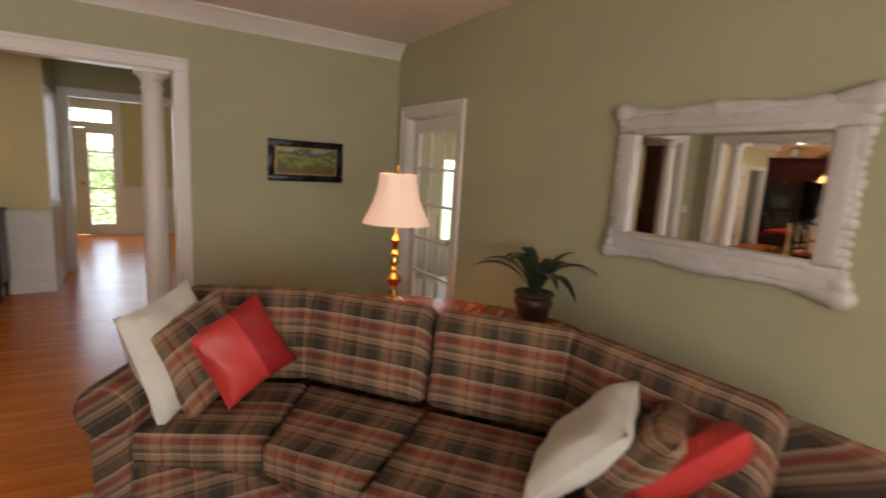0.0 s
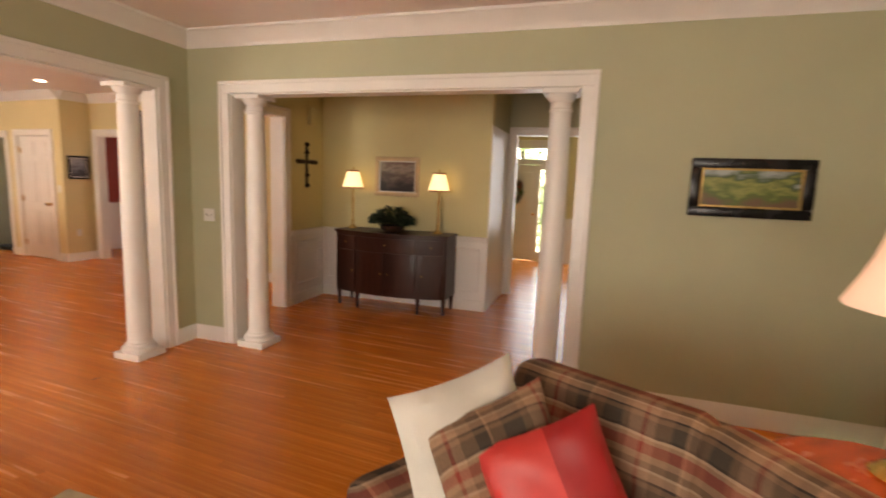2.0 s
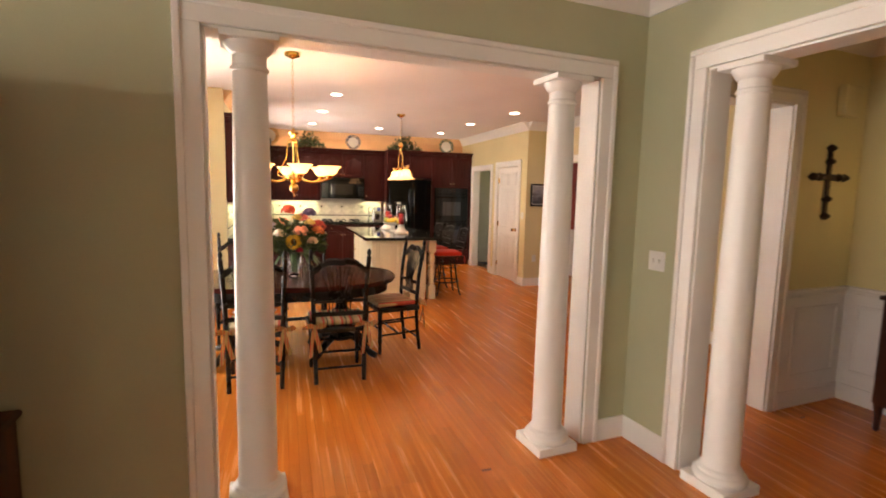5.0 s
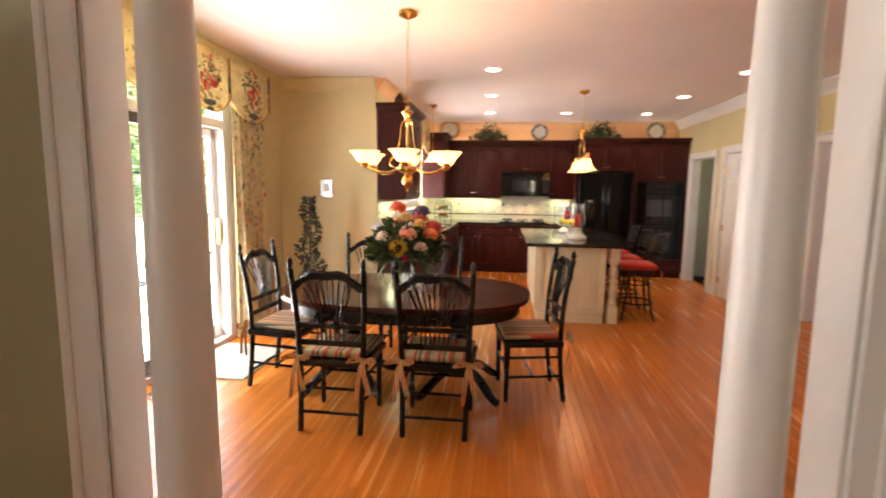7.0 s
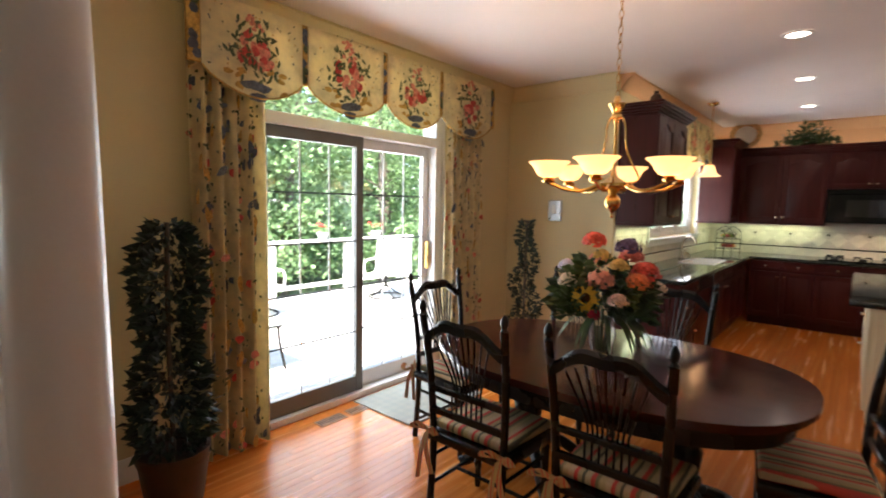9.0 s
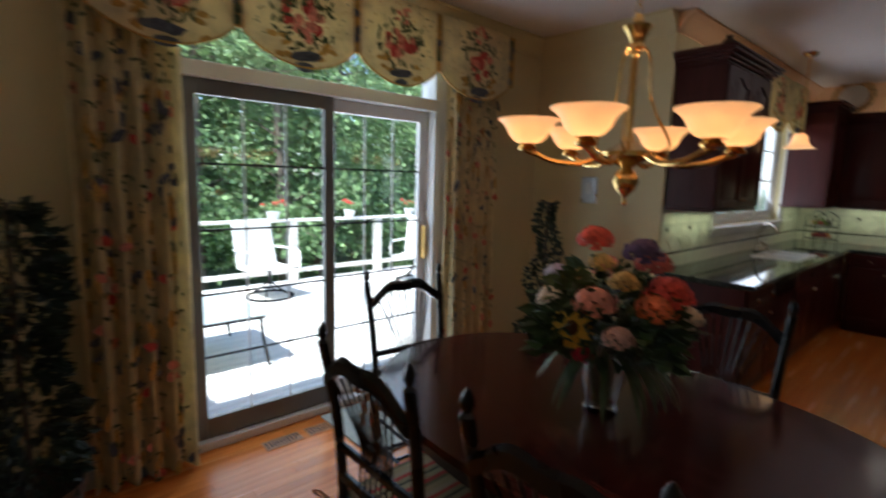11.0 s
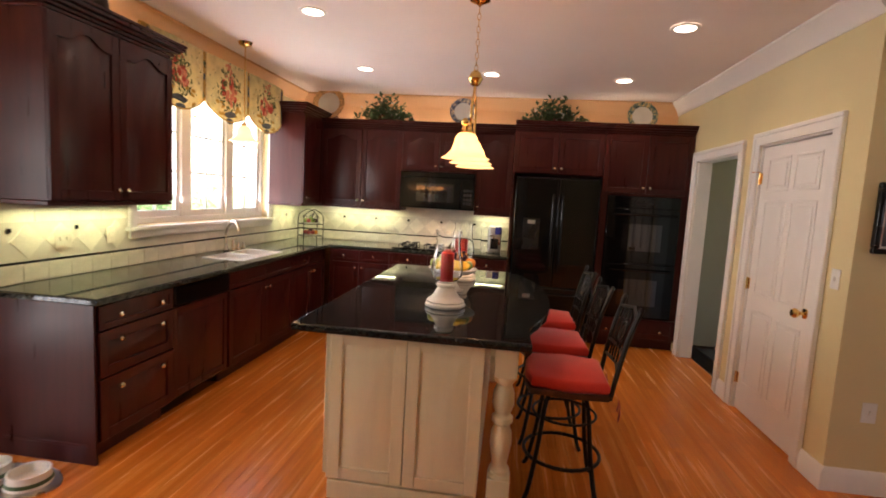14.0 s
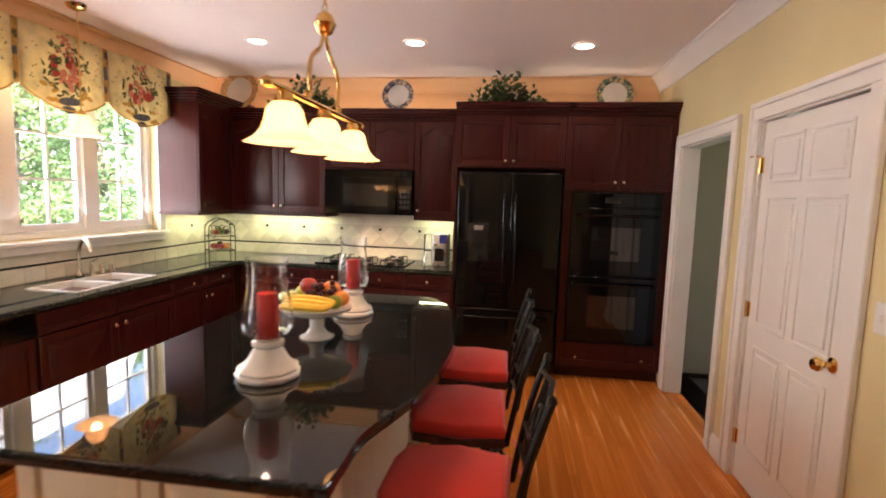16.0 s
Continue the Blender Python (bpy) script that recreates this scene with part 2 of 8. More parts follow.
M["porcelain"] = surface("white_porcelain", (0.78, 0.75, 0.68), 0.2, vary=0.03)
M["leaf"] = surface("leaf", (0.06, 0.105, 0.035), 0.45, vary=0.3, scale=12, island=0.35)
M["darkleaf"] = surface("dark_leaf", (0.016, 0.034, 0.018), 0.45, vary=0.3, scale=12, island=0.35)
M["treeleaf"] = surface("tree_leaf", (0.20, 0.30, 0.12), 0.6, vary=0.3, scale=3, island=0.4)
M["bark"] = surface("bark", (0.11, 0.085, 0.06), 0.9, vary=0.3, scale=5, bump=0.5, grain=30)
M["clay"] = surface("dark_clay_pot", (0.045, 0.022, 0.014), 0.4, vary=0.3)
M["deck"] = surface("weathered_deck_wood", (0.70, 0.67, 0.60), 0.7, vary=0.12, scale=3, bump=0.2, grain=60, stretch=(0.5, 6, 6), island=0.08)
# white sash seen against the light, its shade put into the colour
M["sash_shaded"] = surface("shaded_white_sash", (0.17, 0.165, 0.15), 0.4, vary=0.04, scale=3)
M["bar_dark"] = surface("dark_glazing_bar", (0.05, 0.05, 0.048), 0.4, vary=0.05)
M["grass"] = surface("lawn", (0.06, 0.10, 0.03), 0.9, vary=0.3, scale=1)
M["pane"] = pane_glass("window_pane")
M["glass"] = glass("clear_glass")
M["grey_paint"] = surface("grey_green_paint", (0.42, 0.385, 0.30), 0.6, vary=0.03, scale=1.5)
M["floortile"] = surface("beige_floor_tile", (0.45, 0.38, 0.28), 0.4, vary=0.08, scale=3)
M["rubber"] = surface("dark_mat", (0.03, 0.028, 0.026), 0.9, vary=0.2)
M["can_glow"] = glowing("lit_can_lens", (1.0, 0.9, 0.75), 2.5)
M["shade_glow"] = glowing("lit_alabaster_glass", (1.0, 0.58, 0.26), 0.55, (0.90, 0.66, 0.40))
let_light_through(M["treeleaf"], 0.4)
let_light_through(M["shade_glow"], 0.5)
M["lampshade"] = glowing("lit_cloth_shade", (1.0, 0.60, 0.42), 0.10, (0.8, 0.68, 0.58), 0.9)
M["yellowshade"] = glowing("lit_parchment_shade", (1.0, 0.70, 0.34), 0.30, (0.8, 0.7, 0.5), 0.9)
M["frame_white"] = surface("carved_white_frame", (0.60, 0.59, 0.57), 0.5, vary=0.06, scale=9, bump=0.2, grain=60)
M["mirror"] = surface("mirror_glass", (0.86, 0.87, 0.85), 0.01, 1.0, vary=0.0)
for nm in ("mirror",):
    for nd in M[nm].node_tree.nodes:
        if nd.type == "MAP_RANGE":
            nd.inputs["To Min"].default_value = nd.inputs["To Max"].default_value = 0.01


# ---- mesh helpers ----
def box(bm, x0, x1, y0, y1, z0, z1, bevel=0.0, seg=1):
    """A box, with its edges rounded by bevel."""
    vs = bmesh.ops.create_cube(bm, size=1.0)["verts"]
    for v in vs:
        v.co = Vector(((x0 + x1) / 2 + v.co.x * (x1 - x0), (y0 + y1) / 2 + v.co.y * (y1 - y0), (z0 + z1) / 2 + v.co.z * (z1 - z0)))
    if bevel:
        es = list({e for v in vs for e in v.link_edges})
        bmesh.ops.bevel(bm, geom=es, offset=bevel, segments=seg, affect="EDGES", profile=0.5)
    return bm


def slab(bm, outline, z0, z1, bevel=0.0, seg=2):
    """A flat body with the given outline, anticlockwise, rounded along its top and bottom edge."""
    n = len(outline)
    low, top = [bm.verts.new((x, y, z0)) for x, y in outline], [bm.verts.new((x, y, z1)) for x, y in outline]
    faces = [bm.faces.new(top), bm.faces.new(low[::-1])]
    for i in range(n):
        faces.append(bm.faces.new((low[i], low[(i + 1) % n], top[(i + 1) % n], top[i])))
    if bevel:
        es = [e for f in faces[:2] for e in f.edges]
        bmesh.ops.bevel(bm, geom=es, offset=bevel, segments=seg, affect="EDGES", profile=0.5)
    return bm


def lathe(bm, profile, seg=20, at=(0, 0, 0), caps=True):
    """A turned body: (radius, height) rows from the foot up."""
    rings = []
    for r, z in profile:
        rings.append([bm.verts.new((at[0] + r * math.cos(2 * math.pi * k / seg), at[1] + r * math.sin(2 * math.pi * k / seg), at[2] + z)) for k in range(seg)])
    for a, b in zip(rings, rings[1:]):
        for k in range(seg):
            bm.faces.new((a[k], a[(k + 1) % seg], b[(k + 1) % seg], b[k]))
    if caps:
        bm.faces.new(rings[0][::-1])
        bm.faces.new(rings[-1])
    return bm


def tube(bm, pts, r, seg=8, r_end=None):
    """A round bar along points."""
    pts = [Vector(p) for p in pts]
    rings, up = [], Vector((0.13, 0.21, 0.97))
    for i, p in enumerate(pts):
        d = (pts[min(i + 1, len(pts) - 1)] - pts[max(i - 1, 0)]).normalized()
        u = d.cross(up)
        if u.length < 0.05:
            u = d.cross(Vector((1, 0.1, 0)))
        u.normalize()
        w = d.cross(u)
        rad = r if r_end is None else r + (r_end - r) * i / (len(pts) - 1)
        rings.append([bm.verts.new(p + rad * (math.cos(2 * math.pi * k / seg) * u + math.sin(2 * math.pi * k / seg) * w)) for k in range(seg)])
    for a, b in zip(rings, rings[1:]):
        for k in range(seg):
            bm.faces.new((a[k], a[(k + 1) % seg], b[(k + 1) % seg], b[k]))
    bm.faces.new(rings[0][::-1])
    bm.faces.new(rings[-1])
    return bm


def arc(points, steps=6):
    """A smooth line through points."""
    ps = [Vector(p) for p in points]
    out = []
    for i in range(len(ps) - 1):
        a, b, c, d = ps[max(i - 1, 0)], ps[i], ps[i + 1], ps[min(i + 2, len(ps) - 1)]
        for s in range(steps):
            t = s / steps
            out.append(0.5 * (2 * b + (c - a) * t + (2 * a - 5 * b + 4 * c - d) * t * t + (3 * b - a - 3 * c + d) * t ** 3))
    out.append(ps[-1])
    return out


def mesh_from(name, bm, mat):
    bmesh.ops.recalc_face_normals(bm, faces=bm.faces)
    me = bpy.data.meshes.new(name)
    bm.to_mesh(me)
    bm.free()
    for one in mat if isinstance(mat, (list, tuple)) else (mat,):
        me.materials.append(one)
    me.polygons.foreach_set("use_smooth", [True] * len(me.polygons))
    me.set_sharp_from_angle(angle=radians(38))
    for p in me.polygons:
        if p.area > 0.4:
            p.use_smooth = False
    return me


def part(name, bm, mat, parent, label=""):
    """One mesh of a thing, in the thing's own axes."""
    ob = new(name, mesh_from(name, bm, mat))
    ob.parent = parent
    if label:
        ob["label"] = label
    return ob


def thing(name, at, label, category, group="", kind="", rz=0):
    """The base of a thing that has parts."""
    ob = new(name)
    ob.empty_display_size = 0.1
    ob.matrix_world = pose(*at, 0, 0, rz)
    return tagged(ob, label, category, group, kind)


def structure(name, bm, mat, label="", category=""):
    return tagged(new(name, mesh_from(name, bm, mat)), label, category, "", "structure")


def simple(name, bm, mat, at, label, category, group="", rz=0, kind=""):
    """A thing of one mesh."""
    ob = new(name, mesh_from(name, bm, mat))
    ob.matrix_world = pose(*at, 0, 0, rz)
    return tagged(ob, label, category, group, kind)


def wall(name, axis, a0, a1, u0, u1, z0, z1, mat, holes=(), label=""):
    """A wall that stands across axis ('x' or 'y') from a0 to a1, and runs from u0 to u1, with real openings (u, u, z, z)."""
    bm = bmesh.new()
    us = sorted({u0, u1, *[h[0] for h in holes], *[h[1] for h in holes]})
    zs = sorted({z0, z1, *[h[2] for h in holes], *[h[3] for h in holes]})
    us, zs = [u for u in us if u0 <= u <= u1], [z for z in zs if z0 <= z <= z1]
    for ua, ub in zip(us, us[1:]):
        for za, zb in zip(zs, zs[1:]):
            um, zm = (ua + ub) / 2, (za + zb) / 2
            if any(h[0] < um < h[1] and h[2] < zm < h[3] for h in holes):
                continue
            if axis == "x":
                box(bm, a0, a1, ua, ub, za, zb)
            else:
                box(bm, ua, ub, a0, a1, za, zb)
    bmesh.ops.remove_doubles(bm, verts=bm.verts, dist=1e-5)
    ob = structure(name, bm, mat, label, "wall")
    ob.data.polygons.foreach_set("use_smooth", [False] * len(ob.data.polygons))
    return ob


def run(name, p0, p1, out, profile, mat, label="", category="trim"):
    """A moulding from p0 to p1 with a profile of (out from the wall, height) points."""
    bm = bmesh.new()
    p0, p1, out = Vector(p0), Vector(p1), Vector(out)
    rows = [[bm.verts.new(p + out * a + Vector((0, 0, h))) for a, h in profile] for p in (p0, p1)]
    n = len(profile)
    for i in range(n):
        bm.faces.new((rows[0][i], rows[0][(i + 1) % n], rows[1][(i + 1) % n], rows[1][i]))
    bm.faces.new(rows[0])
    bm.faces.new(rows[1][::-1])
    return structure(name, bm, mat, label, category)


CROWN = [(0, 0), (0, -0.135), (0.012, -0.135), (0.016, -0.115), (0.03, -0.10), (0.055, -0.06), (0.09, -0.035), (0.10, -0.022), (0.115, -0.018), (0.115, 0)]
BASE = [(0, 0), (0.02, 0), (0.02, 0.10), (0.012, 0.125), (0.008, 0.135), (0, 0.135)]
RAIL = [(0, 0), (0.012, 0.0), (0.03, 0.03), (0.034, 0.05), (0.01, 0.06), (0, 0.06)]


def casing(name, axis, at, out, u0, u1, top, width=0.10, label="white painted door casing", foot=0.0):
    """The flat, stepped frame round an opening: two legs and a head."""
    bm = bmesh.new()
    def bar(ua, ub, za, zb):
        lo, hi = sorted((at, at + out * 0.02))
        (box(bm, lo, hi, ua, ub, za, zb, 0.003) if axis == "x" else box(bm, ua, ub, lo, hi, za, zb, 0.003))
    def lip(ua, ub, za, zb):
        lo, hi = sorted((at, at + out * 0.03))
        (box(bm, lo, hi, ua, ub, za, zb, 0.006) if axis == "x" else box(bm, ua, ub, lo, hi, za, zb, 0.006))
    bar(u0 - width, u0, foot, top)
    bar(u1, u1 + width, foot, top)
    bar(u0 - width, u1 + width, top, top + width)
    e = 0.028
    lip(u0 - width - 0.004, u0 - width + e, foot, top + width - e)
    lip(u1 + width - e, u1 + width + 0.004, foot, top + width - e)
    lip(u0 - width - 0.004, u1 + width + 0.004, top + width - e, top + width + 0.004)
    return structure(name, bm, M["white"], label, "trim")


def jamb(name, axis, a0, a1, u0, u1, top, t=0.012, foot=0.0):
    """The boards that line an opening."""
    bm = bmesh.new()
    for ua, ub, za, zb in ((u0, u0 + t, foot, top - t), (u1 - t, u1, foot, top - t), (u0, u1, top - t, top)):
        (box(bm, a0, a1, ua, ub, za, zb, 0.002) if axis == "x" else box(bm, ua, ub, a0, a1, za, zb, 0.002))
    return structure(name, bm, M["white"], "white painted jamb lining an opening", "trim")


# the family room and entrance are laid out on axes of their own and set against the kitchen with a slight turn
WING = Matrix.Translation((-3.18, 3.56, 0)) @ Matrix.Rotation(radians(4.4), 4, "Z") @ Matrix.Translation((3.05, -3.4, 0))


def set_wing(known):
    """Set all that was built since the list of known names was taken at its place in the house."""
    for ob in [o for o in bpy.data.objects if o.parent is None and o.name not in known]:
        ob.matrix_world = WING @ ob.matrix_world


# ---- the house: floors, walls, ceilings ----
H = 2.74
bm = bmesh.new()
for x0, x1, y0, y1 in ((-7.5, -3.05, 0.80, 2.1), (-11.4, -3.05, 2.1, 7.9), (-3.05, 2.85, -2.95, 4.78), (-3.7, 1.7, 4.78, 11.9)):
    box(bm, x0, x1, y0, y1, -0.16, -0.014)
structure("subfloor", bm, M["subfloor"], "dark joints beneath the oak floor boards", "floor")
bm = bmesh.new()
for x0, x1, y0, y1 in ((-7.5, -2.6, 0.78, 2.1), (-11.4, -2.6, 2.1, 7.9), (-11.1, -9.0, 7.9, 8.6)):
    box(bm, x0, x1, y0, y1, H + 0.004, H + 0.15)
structure("ceiling", bm, M["ceiling"], "smooth painted ceiling", "ceiling")

known = {o.name for o in bpy.data.objects}
bm = bmesh.new()
box(bm, -3.09, 2.7, -3.0, 8.02, H, H + 0.12)
structure("ceiling_wing", bm, M["ceiling"], "smooth painted ceiling of the family room", "ceiling")
bm = bmesh.new()
box(bm, 2.7, 5.6, 2.2, 6.6, H, H + 0.12)
structure("ceiling_study", bm, M["ceiling"], "painted ceiling of the next room", "ceiling")
# family room
KO, FO, FT = (2.29, 4.37), (-2.53, 0.40), 2.22
wall("wall_west", "x", -3.05, -2.97, -2.75, 4.78, 0, H, M["green"], [(KO[0], KO[1], 0, FT)], "sage green painted wall with a wide cased opening")
wall("wall_north", "y", 4.70, 4.78, -2.97, 2.5, 0, H, M["green"], [(FO[0], FO[1], 0, FT)], "sage green painted wall with a wide cased opening")
wall("wall_east", "x", 2.38, 2.5, -2.75, 4.70, 0, H, M["green"], [(3.58, 4.47, 0, 2.04)], "sage green painted wall")
wall("wall_south", "y", -2.75, -2.60, -2.97, 2.38, 0, H, M["green"], [(-2.0, 1.4, 0.6, 2.4)], "sage green painted wall with a window")
casing("trim_kitchen_opening", "x", -2.97, 1, KO[0], KO[1], FT)
casing("trim_foyer_opening", "y", 4.70, -1, FO[0], FO[1], FT)
jamb("trim_kitchen_jamb", "x", -3.13, -2.97, KO[0], KO[1], FT)
jamb("trim_foyer_jamb", "y", 4.70, 4.86, FO[0], FO[1], FT)
casing("trim_french_door", "x", 2.38, -1, 3.58, 4.47, 2.04)
jamb("trim_french_jamb", "x", 2.38, 2.5, 3.58, 4.47, 2.04)
run("crown_north", (-2.97, 4.70, H), (2.38, 4.70, H), (0, -1, 0), CROWN, M["white"], "white crown moulding")
run("crown_west", (-2.97, -2.6, H), (-2.97, 4.70, H), (1, 0, 0), CROWN, M["white"], "white crown moulding")
for nm, p0, p1, o in (("baseboard_north", (0.51, 4.70, 0), (2.38, 4.70, 0), (0, -1, 0)), ("baseboard_corner", (-2.97, 4.70, 0), (-2.64, 4.70, 0), (0, -1, 0)),
                      ("baseboard_west", (-2.97, -2.6, 0), (-2.97, 2.18, 0), (1, 0, 0)), ("baseboard_jog", (-2.97, 4.48, 0), (-2.97, 4.70, 0), (1, 0, 0)),
                      ("baseboard_east", (2.38, -2.6, 0), (2.38, 3.47, 0), (-1, 0, 0)), ("baseboard_stub", (2.38, 4.58, 0), (2.38, 4.70, 0), (-1, 0, 0))):
    run(nm, p0, p1, o, BASE, M["white"], "white painted baseboard")

wall("wall_kitchen_east", "x", -3.13, -3.05, 0.93, 4.86, 0, H, M["cream"], [(KO[0], KO[1], 0, FT)], "cream painted wall")
# alcove and entrance hall
wall("wall_alcove_south", "y", 4.78, 4.86, -3.05, 1.5, 0, H, M["foyer_yellow"], [(FO[0], FO[1], 0, FT)], "pale yellow painted wall")
wall("wall_alcove_west", "x", -3.06, -2.88, 4.86, 7.88, 0, H, M["foyer_yellow"], [(4.86, 5.95, 0, 2.2)], "pale yellow painted wall with an opening")
wall("wall_alcove_north", "y", 6.77, 6.9, -2.88, -0.67, 0, H, M["foyer_yellow"], (), "pale yellow painted wall above a wainscot")
wall("wall_alcove_return", "x", -0.80, -0.67, 6.9, 7.97, 0, H, M["green"], (), "painted wall return")
wall("wall_hall_header", "y", 7.85, 7.97, -0.67, 1.5, 0, H, M["green"], [(-0.57, 0.80, 0, 2.2)], "painted wall with an opening to the entrance")
wall("wall_alcove_east", "x", 1.35, 1.5, 4.86, 11.2, 0, 3.4, M["foyer_yellow"])
casing("trim_alcove_west", "x", -2.88, 1, 4.88, 5.95, 2.2, 0.09)
jamb("trim_alcove_jamb", "x", -3.06, -2.88, 4.86, 5.95, 2.2)
casing("trim_entrance", "y", 7.85, -1, -0.57, 0.80, 2.2, 0.09)
jamb("trim_entrance_jamb", "y", 7.85, 7.97, -0.57, 0.80, 2.2)
run("crown_alcove", (-2.88, 6.77, H), (-0.67, 6.77, H), (0, -1, 0), CROWN, M["white"], "white crown moulding")
run("crown_alcove_west", (-2.88, 4.86, H), (-2.88, 6.77, H), (1, 0, 0), CROWN, M["white"], "white crown moulding")
wall("wall_entrance_west", "x", -2.3, -2.2, 7.97, 11.2, 0, 3.4, M["foyer_yellow"])
wall("wall_entrance_south", "y", 7.97, 8.03, -2.2, -0.80, 0, 3.4, M["foyer_yellow"])
wall("wall_entrance_head", "y", 7.97, 8.03, -0.80, 1.35, 2.25, 3.4, M["foyer_yellow"])
wall("wall_entrance_north", "y", 11.03, 11.18, -2.2, 1.35, 0, 3.4, M["foyer_yellow"], [(-1.62, -0.18, 0, 2.3)], "pale yellow wall with the front door")
bm = bmesh.new()
box(bm, -2.3, 1.5, 7.97, 11.2, 3.4, 3.5)
structure("ceiling_entrance", bm, M["ceiling"], "painted ceiling of the entrance", "ceiling")

# room behind the french door
bm = bmesh.new()
box(bm, 2.5, 5.6, 2.4, 6.2, -0.10, 0.004)
structure("floor_study", bm, M["floortile"], "pale floor of the next room", "floor")
wall("wall_study_south", "y", 2.3, 2.4, 2.5, 5.6, 0, H, M["grey_paint"])
wall("wall_study_north", "y", 6.1, 6.2, 2.5, 5.6, 0, H, M["grey_paint"], [(3.85, 4.75, 0.55, 1.70)])
wall("wall_study_west", "x", 2.38, 2.5, 4.78, 6.2, 0, H, M["grey_paint"])
wall("wall_study_east", "x", 5.5, 5.6, 2.4, 6.1, 0, H, M["grey_paint"], [(3.9, 5.4, 0.7, 2.2)])

set_wing(known)

# kitchen and dining area
wall("wall_dining_south", "y", 0.78, 0.93, -7.5, -3.15, 0, H, M["cream"], [(-6.22, -4.44, 0, 2.56)], "cream painted wall with a wide glass door")
wall("wall_dining_stub", "x", -7.5, -7.38, 0.93, 2.10, 0, H, M["cream"], (), "cream painted wall end beside the cabinets")
wall("wall_kitchen_south", "y", 1.96, 2.10, -11.4, -7.5, 0, H, M["cream"], [(-10.36, -8.40, 1.2, 2.36)], "cream painted wall with a window over the sink")
wall("wall_kitchen_west", "x", -11.4, -11.25, 2.10, 6.78, 0, H, M["peach"], (), "wall behind the cabinets, its peach colour holding the warm lamp glow")
wall("wall_kitchen_north", "y", 6.65, 6.78, -11.25, -8.08, 0, H, M["cream"], [(-10.47, -9.56, 0, 2.03), (-9.22, -8.37, 0, 2.05)], "cream painted wall with a door and a passage")
wall("wall_hall_return", "x", -8.21, -8.08, 6.78, 7.12, 0, H, M["cream"], (), "cream painted wall return")
wall("wall_hall_north", "y", 7.12, 7.25, -9.0, -3.3, 0, H, M["cream"], [(-7.93, -6.75, 0, 2.08)], "cream painted wall with an opening to a red room")
run("crown_kitchen_north", (-11.25, 6.65, H), (-8.08, 6.65, H), (0, -1, 0), CROWN, M["white"], "white crown moulding")
# both crowns carry the same painted-in warm glow
run("crown_kitchen_west", (-11.25, 2.1, H), (-11.25, 6.65, H), (1, 0, 0), CROWN, M["peach"], "painted crown moulding")
run("crown_kitchen_south", (-11.25, 2.1, H), (-7.38, 2.1, H), (0, 1, 0), CROWN, M["peach"], "painted crown moulding")
run("crown_return", (-8.08, 6.65, H), (-8.08, 7.12, H), (1, 0, 0), CROWN, M["white"], "white crown moulding")
run("crown_hall", (-8.08, 7.12, H), (-3.3, 7.12, H), (0, -1, 0), CROWN, M["white"], "white crown moulding")
run("crown_dining_south", (-7.38, 0.93, H), (-3.2, 0.93, H), (0, 1, 0), CROWN, M["cream"], "painted crown moulding")
run("crown_stub", (-7.38, 0.93, H), (-7.38, 2.1, H), (1, 0, 0), CROWN, M["cream"], "painted crown moulding")
casing("trim_passage", "y", 6.65, -1, -10.47, -9.56, 2.03, 0.09)
jamb("trim_passage_jamb", "y", 6.65, 6.78, -10.47, -9.56, 2.03)
casing("trim_pantry_door", "y", 6.65, -1, -9.22, -8.37, 2.05, 0.09)
jamb("trim_pantry_jamb", "y", 6.65, 6.78, -9.22, -8.37, 2.05)
casing("trim_red_room", "y", 7.12, -1, -7.93, -6.75, 2.08, 0.10)
jamb("trim_red_jamb", "y", 7.12, 7.25, -7.93, -6.75, 2.08)
for nm, p0, p1, o in (("baseboard_dining_stub", (-7.38, 0.93, 0), (-7.38, 2.1, 0), (1, 0, 0)), ("baseboard_dining_south", (-7.38, 0.93, 0), (-6.3, 0.93, 0), (0, 1, 0)), ("baseboard_dining", (-4.4, 0.93, 0), (-3.13, 0.93, 0), (0, 1, 0)),
                      ("baseboard_kitchen_a", (-9.47, 6.65, 0), (-9.31, 6.65, 0), (0, -1, 0)), ("baseboard_kitchen_b", (-8.28, 6.65, 0), (-8.06, 6.65, 0), (0, -1, 0)),
                      ("baseboard_return", (-8.08, 6.65, 0), (-8.08, 7.12, 0), (1, 0, 0)), ("baseboard_hall", (-6.65, 7.12, 0), (-3.3, 7.12, 0), (0, -1, 0))):
    run(nm, p0, p1, o, BASE, M["white"], "white painted baseboard")

# passage behind the kitchen and the red dining room, seen through their openings
bm = bmesh.new()
box(bm, -11.1, -9.0, 6.78, 8.6, -0.10, 0.0)
structure("floor_passage", bm, M["floortile"], "beige tiled passage floor", "floor")
# the hole is added out of view, to let light into the passage
wall("wall_passage_west", "x", -11.1, -11.0, 6.78, 8.6, 0, H, M["grey_paint"], [(7.55, 8.4, 0.7, 2.2)])
wall("wall_passage_east", "x", -9.1, -9.0, 6.78, 8.6, 0, H, M["grey_paint"])
wall("wall_passage_north", "y", 8.5, 8.6, -11.0, -9.1, 0, H, M["grey_paint"])
bm = bmesh.new()
box(bm, -9.0, -4.5, 7.88, 11.0, -0.10, 0.0)
structure("floor_red_room", bm, M["oak"], "oak floor of the red room", "floor")
wall("wall_red_north", "y", 10.9, 11.0, -9.0, -4.5, 0.9, H, M["red_paint"])
wall("wall_red_west", "x", -9.0, -8.9, 7.25, 10.9, 0.9, H, M["red_paint"])
